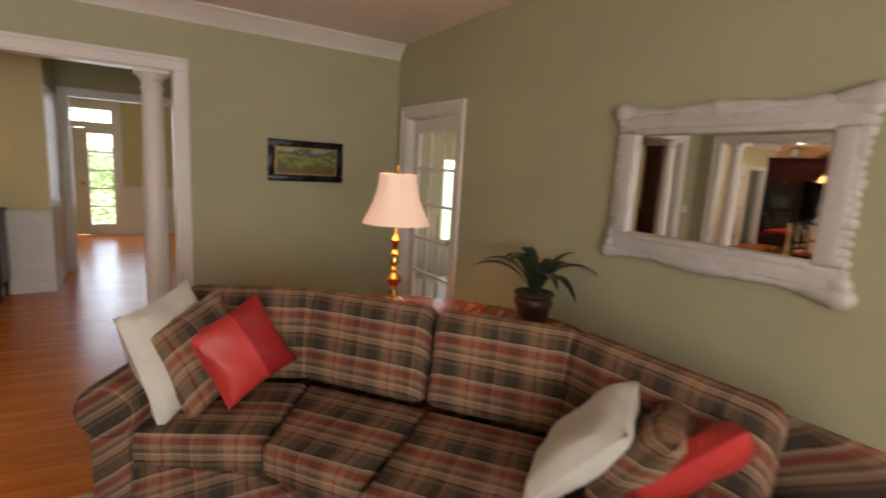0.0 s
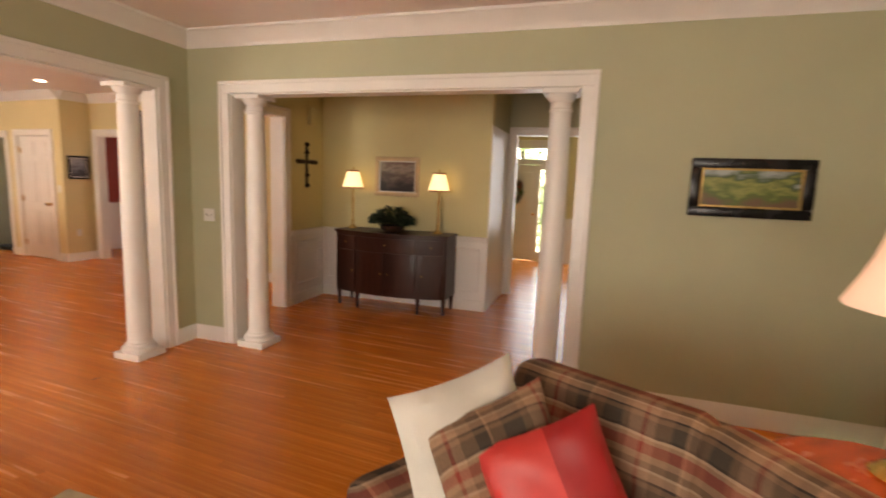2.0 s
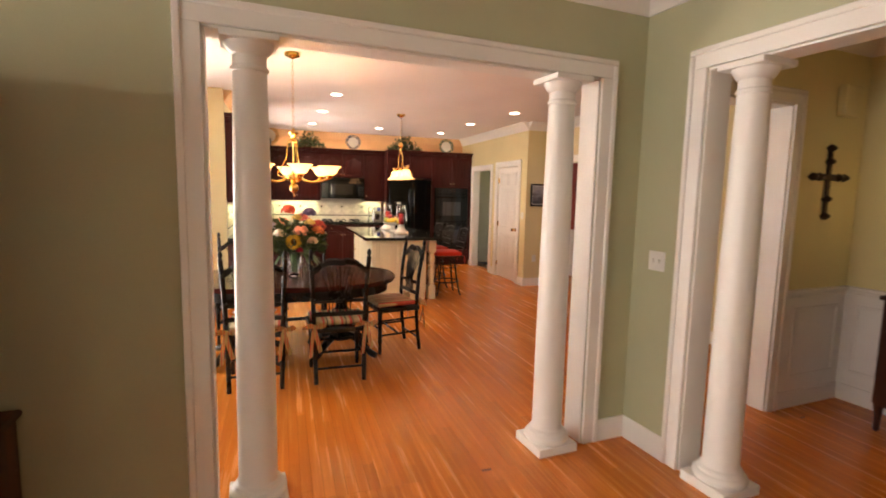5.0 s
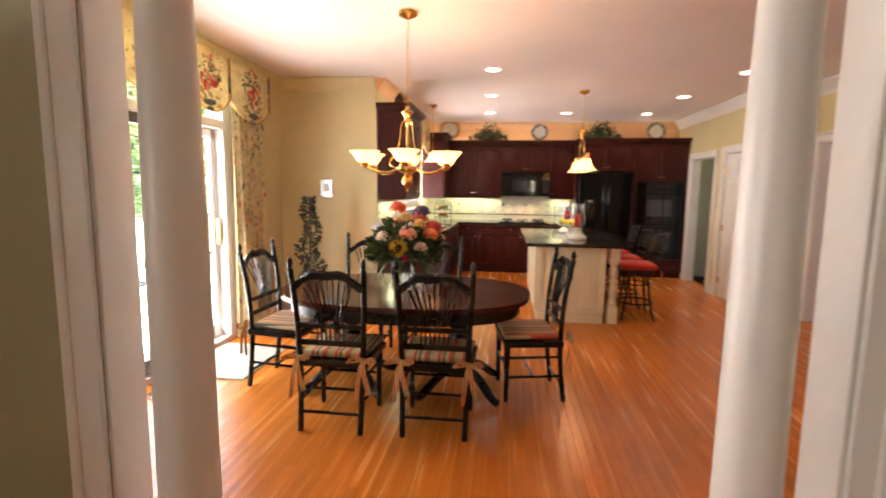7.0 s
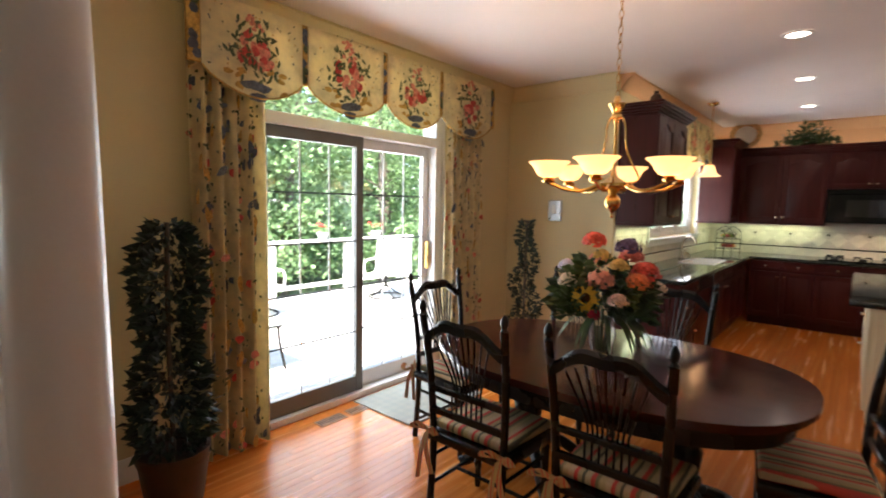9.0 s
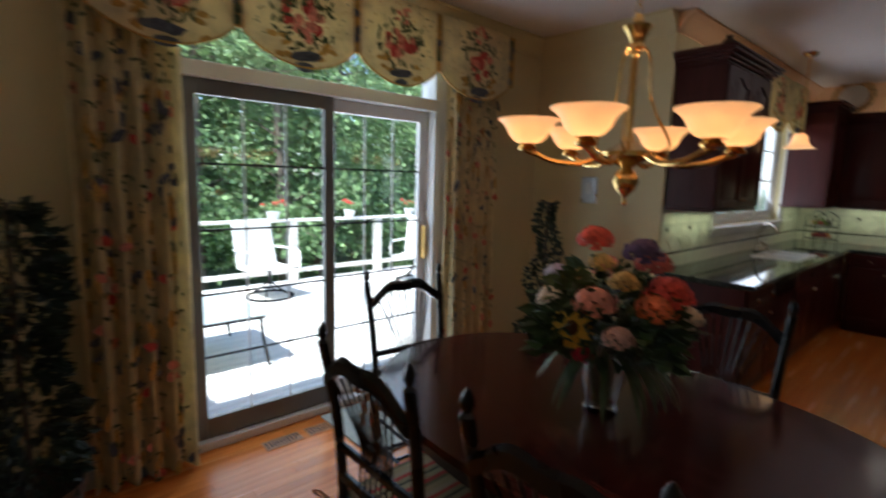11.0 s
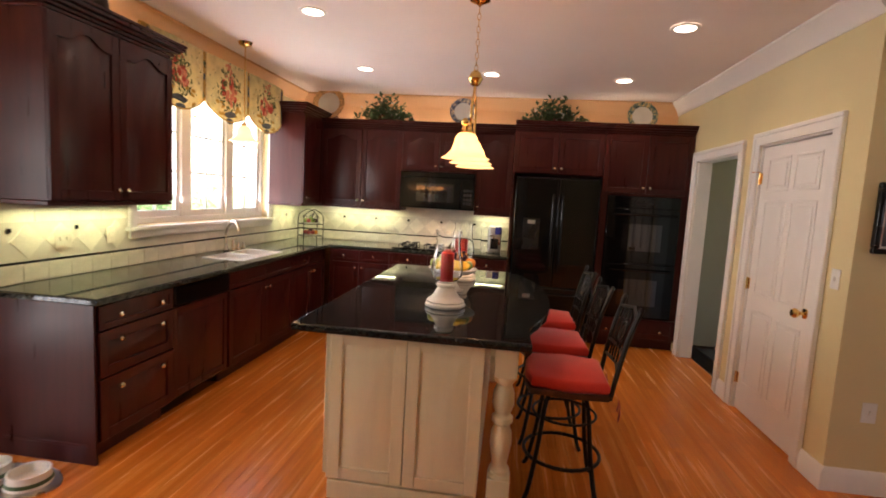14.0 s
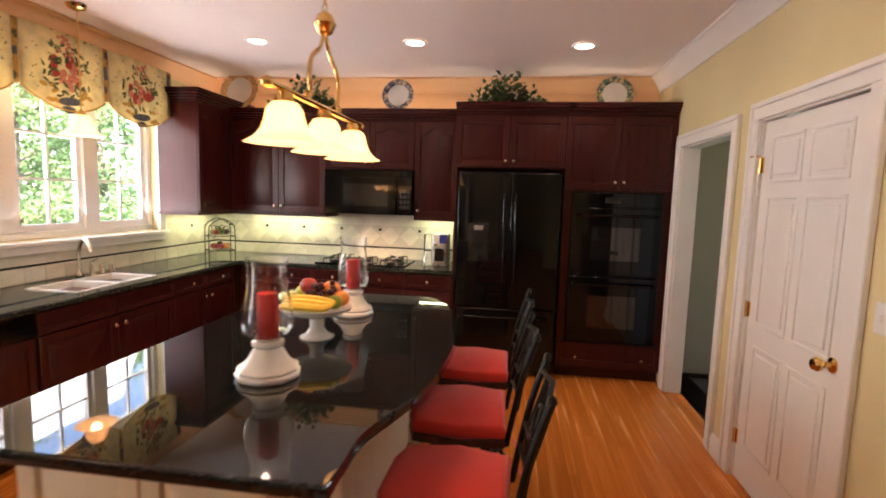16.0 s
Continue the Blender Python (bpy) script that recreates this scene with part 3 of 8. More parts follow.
wall("wall_red_east", "x", -4.6, -4.5, 7.25, 10.9, 0.9, H, M["red_paint"])
wall("wall_red_wainscot", "y", 10.88, 11.0, -9.0, -4.5, 0, 0.9, M["white"], (), "white panelled wainscot")
wall("wall_red_wainscot_west", "x", -9.0, -8.88, 7.25, 10.88, 0, 0.9, M["white"], (), "white panelled wainscot")
wall("wall_red_wainscot_east", "x", -4.62, -4.5, 7.25, 10.88, 0, 0.9, M["white"], (), "white panelled wainscot")
bm = bmesh.new()
box(bm, -9.0, -4.5, 7.88, 11.0, H, H + 0.15)
structure("ceiling_red_room", bm, M["ceiling"], "painted ceiling", "ceiling")

# ground outside
bm = bmesh.new()
box(bm, -900, 900, -900, 900, -1.6, -1.5)
structure("ground", bm, M["grass"], "grassy ground below the deck", "ground")

known = {o.name for o in bpy.data.objects}

# ================= family room =================
def column(at):
    """A white round column on a square plinth, with a turned foot and capital."""
    t = thing("column", (at[0], at[1], 0), "white painted round column on a square plinth in the wide opening", "column", "columns in the openings")
    bm = bmesh.new()
    box(bm, -0.135, 0.135, -0.135, 0.135, 0, 0.055, 0.004)
    part("plinth", bm, M["white"], t)
    bm = bmesh.new()
    lathe(bm, [(0.128, 0.055), (0.134, 0.066), (0.134, 0.082), (0.124, 0.094), (0.112, 0.098), (0.105, 0.11), (0.108, 0.118), (0.096, 0.13)], 32)
    part("base_ring", bm, M["white"], t)
    bm = bmesh.new()
    lathe(bm, [(0.096, 0.13), (0.090, 0.15), (0.089, 0.6), (0.086, 1.2), (0.080, 1.7), (0.074, 2.03), (0.074, 2.055), (0.082, 2.062), (0.083, 2.074), (0.074, 2.082), (0.073, 2.125)], 32)
    part("shaft", bm, M["white"], t)
    bm = bmesh.new()
    lathe(bm, [(0.073, 2.125), (0.080, 2.13), (0.092, 2.145), (0.104, 2.165), (0.108, 2.176)], 32)
    box(bm, -0.122, 0.122, -0.122, 0.122, 2.176, 2.2085, 0.004)
    part("capital", bm, M["white"], t)


for at in ((-3.05, 2.48), (-3.03, 4.15), (-2.33, 4.78), (0.25, 4.78)):
    column(at)


def framed_picture(name, at, rz, w, h, mat_frame, stops, border, label, mat_inner=None, scale=6.0):
    """A picture in a moulded frame; faces its own -y."""
    t = thing(name, at, label, "picture", rz=rz)
    bm = bmesh.new()
    for x0, x1, z0, z1 in ((-w / 2, w / 2, h / 2 - border, h / 2), (-w / 2, w / 2, -h / 2, -h / 2 + border), (-w / 2, -w / 2 + border, -h / 2 + border, h / 2 - border), (w / 2 - border, w / 2, -h / 2 + border, h / 2 - border)):
        box(bm, x0, x1, -0.035, 0, z0, z1, 0.008, 2)
    part("frame", bm, mat_frame, t)
    if mat_inner:
        bm = bmesh.new()
        b2 = border + 0.012
        for x0, x1, z0, z1 in ((-w / 2 + border, w / 2 - border, h / 2 - b2, h / 2 - border), (-w / 2 + border, w / 2 - border, -h / 2 + border, -h / 2 + b2), (-w / 2 + border, -w / 2 + b2, -h / 2 + b2, h / 2 - b2), (w / 2 - b2, w / 2 - border, -h / 2 + b2, h / 2 - b2)):
            box(bm, x0, x1, -0.022, -0.002, z0, z1)
        part("inner_frame", bm, mat_inner, t)
    m, n, l, b = material(name + "_paint")
    tc, mp, tn = n.new("ShaderNodeTexCoord"), n.new("ShaderNodeMapping"), n.new("ShaderNodeTexNoise")
    mp.inputs["Scale"].default_value = (1, 1, 2.2)
    tn.inputs["Scale"].default_value, tn.inputs["Detail"].default_value = scale, 6
    sep, ad = n.new("ShaderNodeSeparateXYZ"), n.new("ShaderNodeMath")
    ad.operation = "MULTIPLY_ADD"
    ad.inputs[1].default_value = 0.9 / h
    l.new(tc.outputs["Object"], mp.inputs["Vector"])
    l.new(tc.outputs["Object"], sep.inputs[0])
    l.new(mp.outputs["Vector"], tn.inputs["Vector"])
    l.new(sep.outputs["Z"], ad.inputs[0])
    l.new(tn.outputs["Fac"], ad.inputs[2])
    r = ramp(n, stops)
    l.new(ad.outputs[0], r.inputs[0])
    l.new(r.outputs["Color"], b.inputs["Base Color"])
    b.inputs["Roughness"].default_value = 0.35
    bm = bmesh.new()
    box(bm, -w / 2 + border, w / 2 - border, -0.012, -0.003, -h / 2 + border, h / 2 - border)
    part("canvas", bm, m, t)
    return t


GOLD = surface("gilt_wood", (0.45, 0.29, 0.10), 0.35, 0.7, vary=0.15)
framed_picture("framed_painting", (1.456, 4.695, 1.571), 0, 0.69, 0.37, M["black"], [(0.2, (0.16, 0.09, 0.05)), (0.42, (0.09, 0.14, 0.03)), (0.55, (0.30, 0.32, 0.09)), (0.66, (0.05, 0.09, 0.03)), (0.8, (0.35, 0.40, 0.42))], 0.062,
               "landscape painting in a wide black frame on the green wall", GOLD)


def mirror():
    t = thing("wall_mirror", (2.375, 1.385, 1.562), "large mirror in an ornate carved white frame on the wall", "mirror", rz=0)
    bm = bmesh.new()
    box(bm, -0.012, -0.004, -0.44, 0.44, -0.30, 0.30)
    part("glass", bm, M["mirror"], t, "mirror glass")
    bm = bmesh.new()
    W, HH, bw = 0.52, 0.355, 0.092
    for y0, y1, z0, z1 in ((-W, W, HH - bw, HH), (-W, W, -HH, -HH + bw), (-W, -W + bw, -HH + bw, HH - bw), (W - bw, W, -HH + bw, HH - bw)):
        box(bm, -0.045, 0, y0, y1, z0, z1, 0.018, 3)
    for y0, y1, z0, z1 in ((-W + bw, W - bw, HH - bw - 0.012, HH - bw + 0.02), (-W + bw, W - bw, -HH + bw - 0.02, -HH + bw + 0.012)):
        box(bm, -0.055, -0.01, y0, y1, z0, z1, 0.008, 2)
    part("frame", bm, M["frame_white"], t, "white carved frame")
    bm = bmesh.new()
    rnd = random.Random(5)
    per = []
    for k in range(30):
        per.append((-W + 2 * W * k / 29, HH))
        per.append((-W + 2 * W * k / 29, -HH))
    for k in range(1, 19):
        per.append((-W, -HH + 2 * HH * k / 19))
        per.append((W, -HH + 2 * HH * k / 19))
    for y, z in per:
        corner = (abs(y) / W) ** 6 * (abs(z) / HH) ** 6
        mid = math.exp(-(y / 0.16) ** 2) if abs(z) == HH else 0
        r = 0.020 + 0.020 * corner + 0.018 * mid + rnd.uniform(0, 0.010)
        out = bmesh.ops.create_icosphere(bm, subdivisions=2, radius=r)["verts"]
        for v in out:
            v.co = Vector((-0.022 + v.co.x * 0.8, y * (1 + 0.03 * corner) + v.co.y * 1.25, z * (1 + 0.05 * corner) + v.co.z))
    part("carving", bm, M["frame_white"], t, "white scalloped carving")


mirror()


def sofa():
    """A three-part sectional that turns round the corner table: bases, seats, backs, rolled arms."""
    DK, OL, TN, RD, CR, BK = (0.060, 0.046, 0.034), (0.17, 0.105, 0.066), (0.34, 0.205, 0.13), (0.27, 0.055, 0.038), (0.48, 0.34, 0.24), (0.020, 0.017, 0.016)
    us = [(0, OL), (0.14, DK), (0.34, OL), (0.42, TN), (0.56, RD), (0.60, TN), (0.70, OL), (0.84, DK), (0.97, TN)]
    vs = [(0, TN), (0.10, RD), (0.26, TN), (0.32, CR), (0.36, BK), (0.40, DK), (0.62, OL), (0.70, BK), (0.74, TN), (0.86, CR), (0.90, OL)]
    cloth = stripes("plaid_cloth", us, vs, 0.20, (0, 0.7, 1.0), u_axis=(0.66, 0, 0), mix=0.55)
    M["plaid"] = cloth
    t = thing("sectional_sofa", (0.9, 2.0, 0), "plaid upholstered sectional sofa in olive, tan and dark red", "sofa")
    o = Vector((0.9, 2.0))
    P = [Vector(p) - o for p in ((0.36, 3.02), (0.98, 2.70), (1.86, 1.60), (1.90, 0.50))]
    F = [Vector(p) - o for p in ((0.02, 2.36), (0.51, 2.04), (0.98, 1.14), (1.02, 0.62))]
    rim = [Vector(p) - o for p in ((0.42, 3.13), (1.05, 2.81), (1.97, 1.65), (2.02, 0.50))]
    bm = bmesh.new()
    slab(bm, [tuple(p) for p in (F[0], F[1], F[2], F[3], Vector((1.02, 0.45)) - o, rim[3], rim[2], rim[1], rim[0])], 0.03, 0.30, 0.02)
    part("base", bm, cloth, t)
    inn = [Vector(p) - o for p in ((0.27, 2.84), (0.85, 2.53), (1.70, 1.50), (1.72, 0.50))]
    bm = bmesh.new()
    slab(bm, [tuple(p) for p in (P[0], P[1], P[2], P[3], rim[3], rim[2], rim[1], rim[0])], 0.25, 0.83, 0.05, 3)
    part("back_frame", bm, cloth, t)
    mid_f, mid_b = (F[1] + F[2]) / 2, (inn[1] + inn[2]) / 2
    for quad in ((F[0], F[1], inn[1], inn[0]), (F[1], mid_f, mid_b, inn[1]), (mid_f, F[2], inn[2], mid_b), (F[2], F[3] + Vector((0, 0.02)), inn[3] + Vector((0, 0.16)), inn[2])):
        c = sum(quad, Vector((0, 0))) / 4
        d = (quad[2] - quad[3]).normalized()
        ang = math.atan2(d.y, d.x)
        rot = Matrix.Rotation(-ang, 2)
        bm = bmesh.new()
        loc = [rot @ ((q - c) * 0.985) for q in quad]
        slab(bm, [tuple(p) for p in loc], 0.27, 0.43, 0.05, 4)
        for v in bm.verts:
            if v.co.z > 0.37:
                v.co.z += 0.035 * max(0, 1 - (v.co.length / 0.75) ** 2)
        ob = part("seat_cushion", bm, cloth, t)
        ob.matrix_basis = pose(c.x, c.y, 0, 0, 0, math.degrees(ang))
    for a, b in ((P[0], P[1]), (P[1], (P[1] + P[2]) / 2), ((P[1] + P[2]) / 2, P[2]), (P[2], P[3] + Vector((0, 0.25)))):
        d = b - a
        ang, w, c = math.degrees(math.atan2(d.y, d.x)), d.length, (a + b) / 2
        bm = bmesh.new()
        box(bm, -w / 2 + 0.004, w / 2 - 0.004, -0.105, 0.085, -0.24, 0.235, 0.065, 4)
        for v in bm.verts:
            v.co.z += 0.015 * math.cos(v.co.x / w * 3.0)
            if v.co.y < 0:
                v.co.y -= 0.03 * math.cos(v.co.x / w * 2.8) * math.cos(v.co.z / 0.45 * 2.8)
        ob = part("back_cushion", bm, cloth, t)
        ob.matrix_basis = pose(c.x, c.y, 0.665, 0, 0, ang) @ pose(0, -0.10, 0, -11, 0, 0)
    for a, b in (((-0.02, 2.36), (0.42, 3.08)), ((1.05, 0.50), (2.0, 0.50))):
        a, b = Vector(a) - o, Vector(b) - o
        d = b - a
        L, ang = d.length, math.degrees(math.atan2(d.y, d.x))
        bm = bmesh.new()
        box(bm, 0, L, -0.085, 0.085, 0.03, 0.56, 0.03, 2)
        prof = []
        for k in range(20):
            w = 2 * math.pi * k / 20
            prof.append((math.cos(w) * 0.125, 0.545 + math.sin(w) * 0.115))
        rows = [[bm.verts.new((x, y * s, 0.545 + (z - 0.545) * s)) for y, z in prof] for x, s in ((-0.03, 0.80), (-0.015, 0.95), (0.01, 1.0), (L * 0.5, 1.0), (L, 0.98))]
        for r0, r1 in zip(rows, rows[1:]):
            for k in range(20):
                bm.faces.new((r0[k], r0[(k + 1) % 20], r1[(k + 1) % 20], r1[k]))
        bm.faces.new(rows[0])
        bm.faces.new(rows[-1])
        ob = part("rolled_arm", bm, cloth, t)
        ob.matrix_basis = pose(a.x, a.y, 0, 0, 0, ang)


sofa()


def pillow(name, m, w, h, t, mats, label, split=None):
    """A stuffed square pillow with drawn-out corners; lies in its own x and z."""
    bm = bmesh.new()
    n = 14
    grid = {}
    for s in (1, -1):
        for i in range(n + 1):
            for j in range(n + 1):
                u, v = -1 + 2 * i / n, -1 + 2 * j / n
                if s == -1 and (abs(u) == 1 or abs(v) == 1):
                    grid[s, i, j] = grid[1, i, j]
                    continue
                k = (max(0, 1 - u ** 4) * max(0, 1 - v ** 4)) ** 0.55
                pinch = 1 - 0.075 * (1 - abs(v) ** 2) * abs(u) ** 3
                pinch2 = 1 - 0.075 * (1 - abs(u) ** 2) * abs(v) ** 3
                wr = 0.006 * math.sin(u * 7 + v * 5) * k
                grid[s, i, j] = bm.verts.new((u * w / 2 * pinch, s * (t / 2 * k + wr), v * h / 2 * pinch2))
    for s in (1, -1):
        for i in range(n):
            for j in range(n):
                f = bm.faces.new((grid[s, i, j], grid[s, i + 1, j], grid[s, i + 1, j + 1], grid[s, i, j + 1]))
                if split is not None and -1 + 2 * (i + 0.5) / n > split:
                    f.material_index = 1
    ob = new(name, mesh_from(name, bm, mats))
    ob.matrix_world = m
    return tagged(ob, label, "pillow", "pillows on the sofa")


pillow("white_pillow", pose(0.235, 2.535, 0.70, -14, -8, 50), 0.46, 0.53, 0.15, M["whitecloth"], "plain white throw pillow leaning on the sofa arm")
pillow("plaid_pillow", pose(0.35, 2.49, 0.685, -16, -18, 34), 0.42, 0.46, 0.15, M["plaid"], "plaid throw pillow that matches the sofa")
pillow("red_pillow", pose(0.51, 2.43, 0.70, -18, -24, 16), 0.38, 0.39, 0.14, [M["redsatin"], M["darkred"]], "two-tone red satin throw pillow", 0.15)
pillow("white_pillow", pose(1.44, 1.20, 0.66, 40, 0, 32), 0.46, 0.46, 0.16, M["whitecloth"], "plain white throw pillow lying against a plaid one")
pillow("plaid_pillow", pose(1.58, 1.06, 0.66, 38, 0, 24), 0.42, 0.42, 0.15, M["plaid"], "plaid throw pillow beside a red one")
pillow("red_pillow", pose(1.69, 0.92, 0.67, 40, 18, 14), 0.44, 0.42, 0.14, M["redsatin"], "plain red satin throw pillow at the sofa arm")


def oval_table():
    t = thing("corner_table", (1.72, 2.45, 0), "oval red-stained wooden table behind the sofa", "table", rz=-51)
    out = [(0.78 * math.cos(2 * math.pi * k / 48), 0.42 * math.sin(2 * math.pi * k / 48)) for k in range(48)]
    bm = bmesh.new()
    slab(bm, out, 0.665, 0.70, 0.012, 3)
    part("tabletop", bm, M["redtable"], t)
    bm = bmesh.new()
    slab(bm, [(x * 0.9, y * 0.86) for x, y in out], 0.58, 0.665)
    part("apron", bm, M["mahogany"], t)
    for x, y in ((-0.5, -0.2), (0.5, -0.2), (-0.5, 0.2), (0.5, 0.2)):
        bm = bmesh.new()
        lathe(bm, [(0.022, 0), (0.026, 0.03), (0.018, 0.08), (0.03, 0.3), (0.034, 0.5), (0.034, 0.58)], 12, (x, y, 0))
        part("leg", bm, M["mahogany"], t)


oval_table()


def table_lamp(name, at, z_shade, shade, body, mat_body, mat_shade, bulb, label, group="", trim=None):
    """A lamp: turned body, cloth shade (rows of radius, height), finial, and its bulb."""
    t = thing(name, at, label, "lamp", group)
    bm = bmesh.new()
    lathe(bm, body, 24)
    part("lamp_body", bm, mat_body, t)
    bm = bmesh.new()
    seg = 40
    lathe(bm, shade, seg, caps=False)
    for v in bm.verts:
        a = math.atan2(v.co.y, v.co.x)
        s = 1 + 0.012 * math.cos(a * 10)
        v.co.x, v.co.y = v.co.x * s, v.co.y * s
    p = part("shade", bm, mat_shade, t, "glowing cloth shade")
    if trim:
        for r, z in (shade[0], shade[-1]):
            bm = bmesh.new()
            lathe(bm, [(r + 0.001, z), (r + 0.004, z + 0.004), (r + 0.003, z + 0.016), (r - 0.001, z + 0.018)], 40)
            part("trim_band", bm, trim, p, "rust red trim band")
    bm = bmesh.new()
    tube(bm, [(0, 0, body[-1][1]), (0, 0, shade[-1][1] + 0.02)], 0.004)
    lathe(bm, [(0.004, 0), (0.011, 0.004), (0.012, 0.014), (0.006, 0.022), (0.009, 0.032), (0.003, 0.042)], 12, (0, 0, shade[-1][1] + 0.015))
    tube(bm, [(-shade[-1][0], 0, shade[-1][1] - 0.004), (shade[-1][0], 0, shade[-1][1] - 0.004)], 0.002)
    part("finial", bm, mat_body, t)
    lamp(name + "_bulb", "POINT", pose(at[0], at[1], at[2] + z_shade), bulb, BULB, 0.04)


brass_body = [(0.085, 0), (0.085, 0.012), (0.07, 0.02), (0.06, 0.035), (0.03, 0.05), (0.022, 0.09), (0.03, 0.10), (0.022, 0.115), (0.05, 0.15), (0.056, 0.175), (0.035, 0.20), (0.02, 0.215),
              (0.036, 0.235), (0.022, 0.25), (0.03, 0.29), (0.018, 0.315), (0.034, 0.335), (0.018, 0.355), (0.022, 0.40), (0.034, 0.42), (0.02, 0.445), (0.012, 0.46), (0.012, 0.52)]
table_lamp("table_lamp", (1.50, 2.88, 0.70), 0.66, [(0.212, 0.525), (0.205, 0.54), (0.175, 0.60), (0.145, 0.67), (0.128, 0.73), (0.118, 0.79), (0.114, 0.835)], brass_body, M["brass"], M["lampshade"], 1.0,
           "brass table lamp with a glowing bell shade")


def leaf_blade(bm, base, direction, length, width, droop, mat=0, n=6):
    """A long bent leaf of two halves with a midrib fold."""
    d = Vector(direction).normalized()
    side = d.cross(Vector((0, 0, 1)))
    if side.length < 0.01:
        side = Vector((1, 0, 0))
    side.normalize()
    rows, p = [], Vector(base)
    for i in range(n + 1):
        s = i / n
        w = width * math.sin(math.pi * min(1, 0.12 + 0.88 * s)) ** 0.8 * (1 if s < 1 else 0.05)
        rows.append((bm.verts.new(p - side * w / 2 + Vector((0, 0, 0.15 * w))), bm.verts.new(p), bm.verts.new(p + side * w / 2 + Vector((0, 0, 0.15 * w)))))
        d = (d + Vector((0, 0, -droop / n))).normalized()
        p = p + d * length / n
    for a, b in zip(rows, rows[1:]):
        for k in (0, 1):
            f = bm.faces.new((a[k], a[k + 1], b[k + 1], b[k]))
            f.material_index = mat


def leaves(bm, n, pick, size, rnd, mat=0):
    """Many small pointed leaves at places and ways that pick gives."""
    for _ in range(n):
        p, d = pick()
        d = Vector(d).normalized()
        s = size * rnd.uniform(0.6, 1.25)
        side = d.cross(Vector((rnd.uniform(-1, 1), rnd.uniform(-1, 1), rnd.uniform(-1, 1))))
        if side.length < 0.01:
            continue
        side.normalize()
        up = side.cross(d) * s * 0.12
        p = Vector(p)
        a, b, c, e, q = bm.verts.new(p), bm.verts.new(p + d * s * 0.45 + side * s * 0.3 + up), bm.verts.new(p + d * s), bm.verts.new(p + d * s * 0.45 - side * s * 0.3 + up), bm.verts.new(p + d * s * 0.5)
        for f in ((a, b, q), (b, c, q), (a, q, e), (q, c, e)):
            bm.faces.new(f).material_index = mat


def pot_plant():
    t = thing("potted_plant", (2.14, 2.26, 0.70), "arching green strap-leaf plant in a dark pot on the table", "plant")
    bm = bmesh.new()
    lathe(bm, [(0.075, 0), (0.085, 0.02), (0.10, 0.05), (0.105, 0.09), (0.115, 0.10), (0.118, 0.125), (0.105, 0.15), (0.12, 0.165), (0.12, 0.18), (0.10, 0.18), (0.09, 0.165)], 24)
    part("pot", bm, M["clay"], t, "dark glazed pot")
    rnd = random.Random(3)
    bm = bmesh.new()
    for k in range(12):
        a = 2 * math.pi * k / 12 * 5 + rnd.uniform(-0.2, 0.2)
        up = rnd.uniform(2.2, 5.5)
        leaf_blade(bm, (0.02 * math.cos(a), 0.02 * math.sin(a), 0.17), (math.cos(a), math.sin(a), up), rnd.uniform(0.36, 0.50), rnd.uniform(0.06, 0.085), rnd.uniform(1.7, 3.1), n=9)
    part("foliage", bm, M["darkleaf"], t, "dark green strap leaves")


pot_plant()


def french_door():
    t = thing("french_door", (2.46, 4.025, 0), "white french door with fifteen glass panes", "door", kind="structure")
    bm = bmesh.new()
    for y0, y1, z0, z1 in ((-0.425, -0.32, 0.01, 2.02), (0.32, 0.425, 0.01, 2.02), (-0.32, 0.32, 0.01, 0.24), (-0.32, 0.32, 1.90, 2.02)):
        box(bm, -0.02, 0.02, y0, y1, z0, z1, 0.003)
    part("door_frame", bm, M["white"], t)
    for k in range(1, 3):
        bm = bmesh.new()
        y = -0.32 + 0.64 * k / 3
        box(bm, -0.012, 0.012, y - 0.012, y + 0.012, 0.24, 1.90)
        part("muntin", bm, M["white"], t)
    for k in range(1, 5):
        bm = bmesh.new()
        z = 0.24 + 1.66 * k / 5
        box(bm, -0.014, 0.014, -0.32, 0.32, z - 0.012, z + 0.012)
        part("muntin", bm, M["white"], t)
    for i in range(3):
        for j in range(5):
            bm = bmesh.new()
            y, z = -0.32 + 0.64 * i / 3, 0.24 + 1.66 * j / 5
            box(bm, -0.003, 0.003, y + 0.012, y + 0.64 / 3 - 0.012, z + 0.012, z + 1.66 / 5 - 0.012)
            part("pane", bm, M["pane"], t).visible_shadow = False
    bm = bmesh.new()
    lathe(bm, [(0.012, 0), (0.012, 0.03), (0.026, 0.04), (0.026, 0.055), (0.01, 0.065)], 16)
    ob = part("handle", bm, M["brass"], t)
    ob.matrix_basis = pose(-0.02, -0.37, 0.95, 0, -90, 0)


french_door()


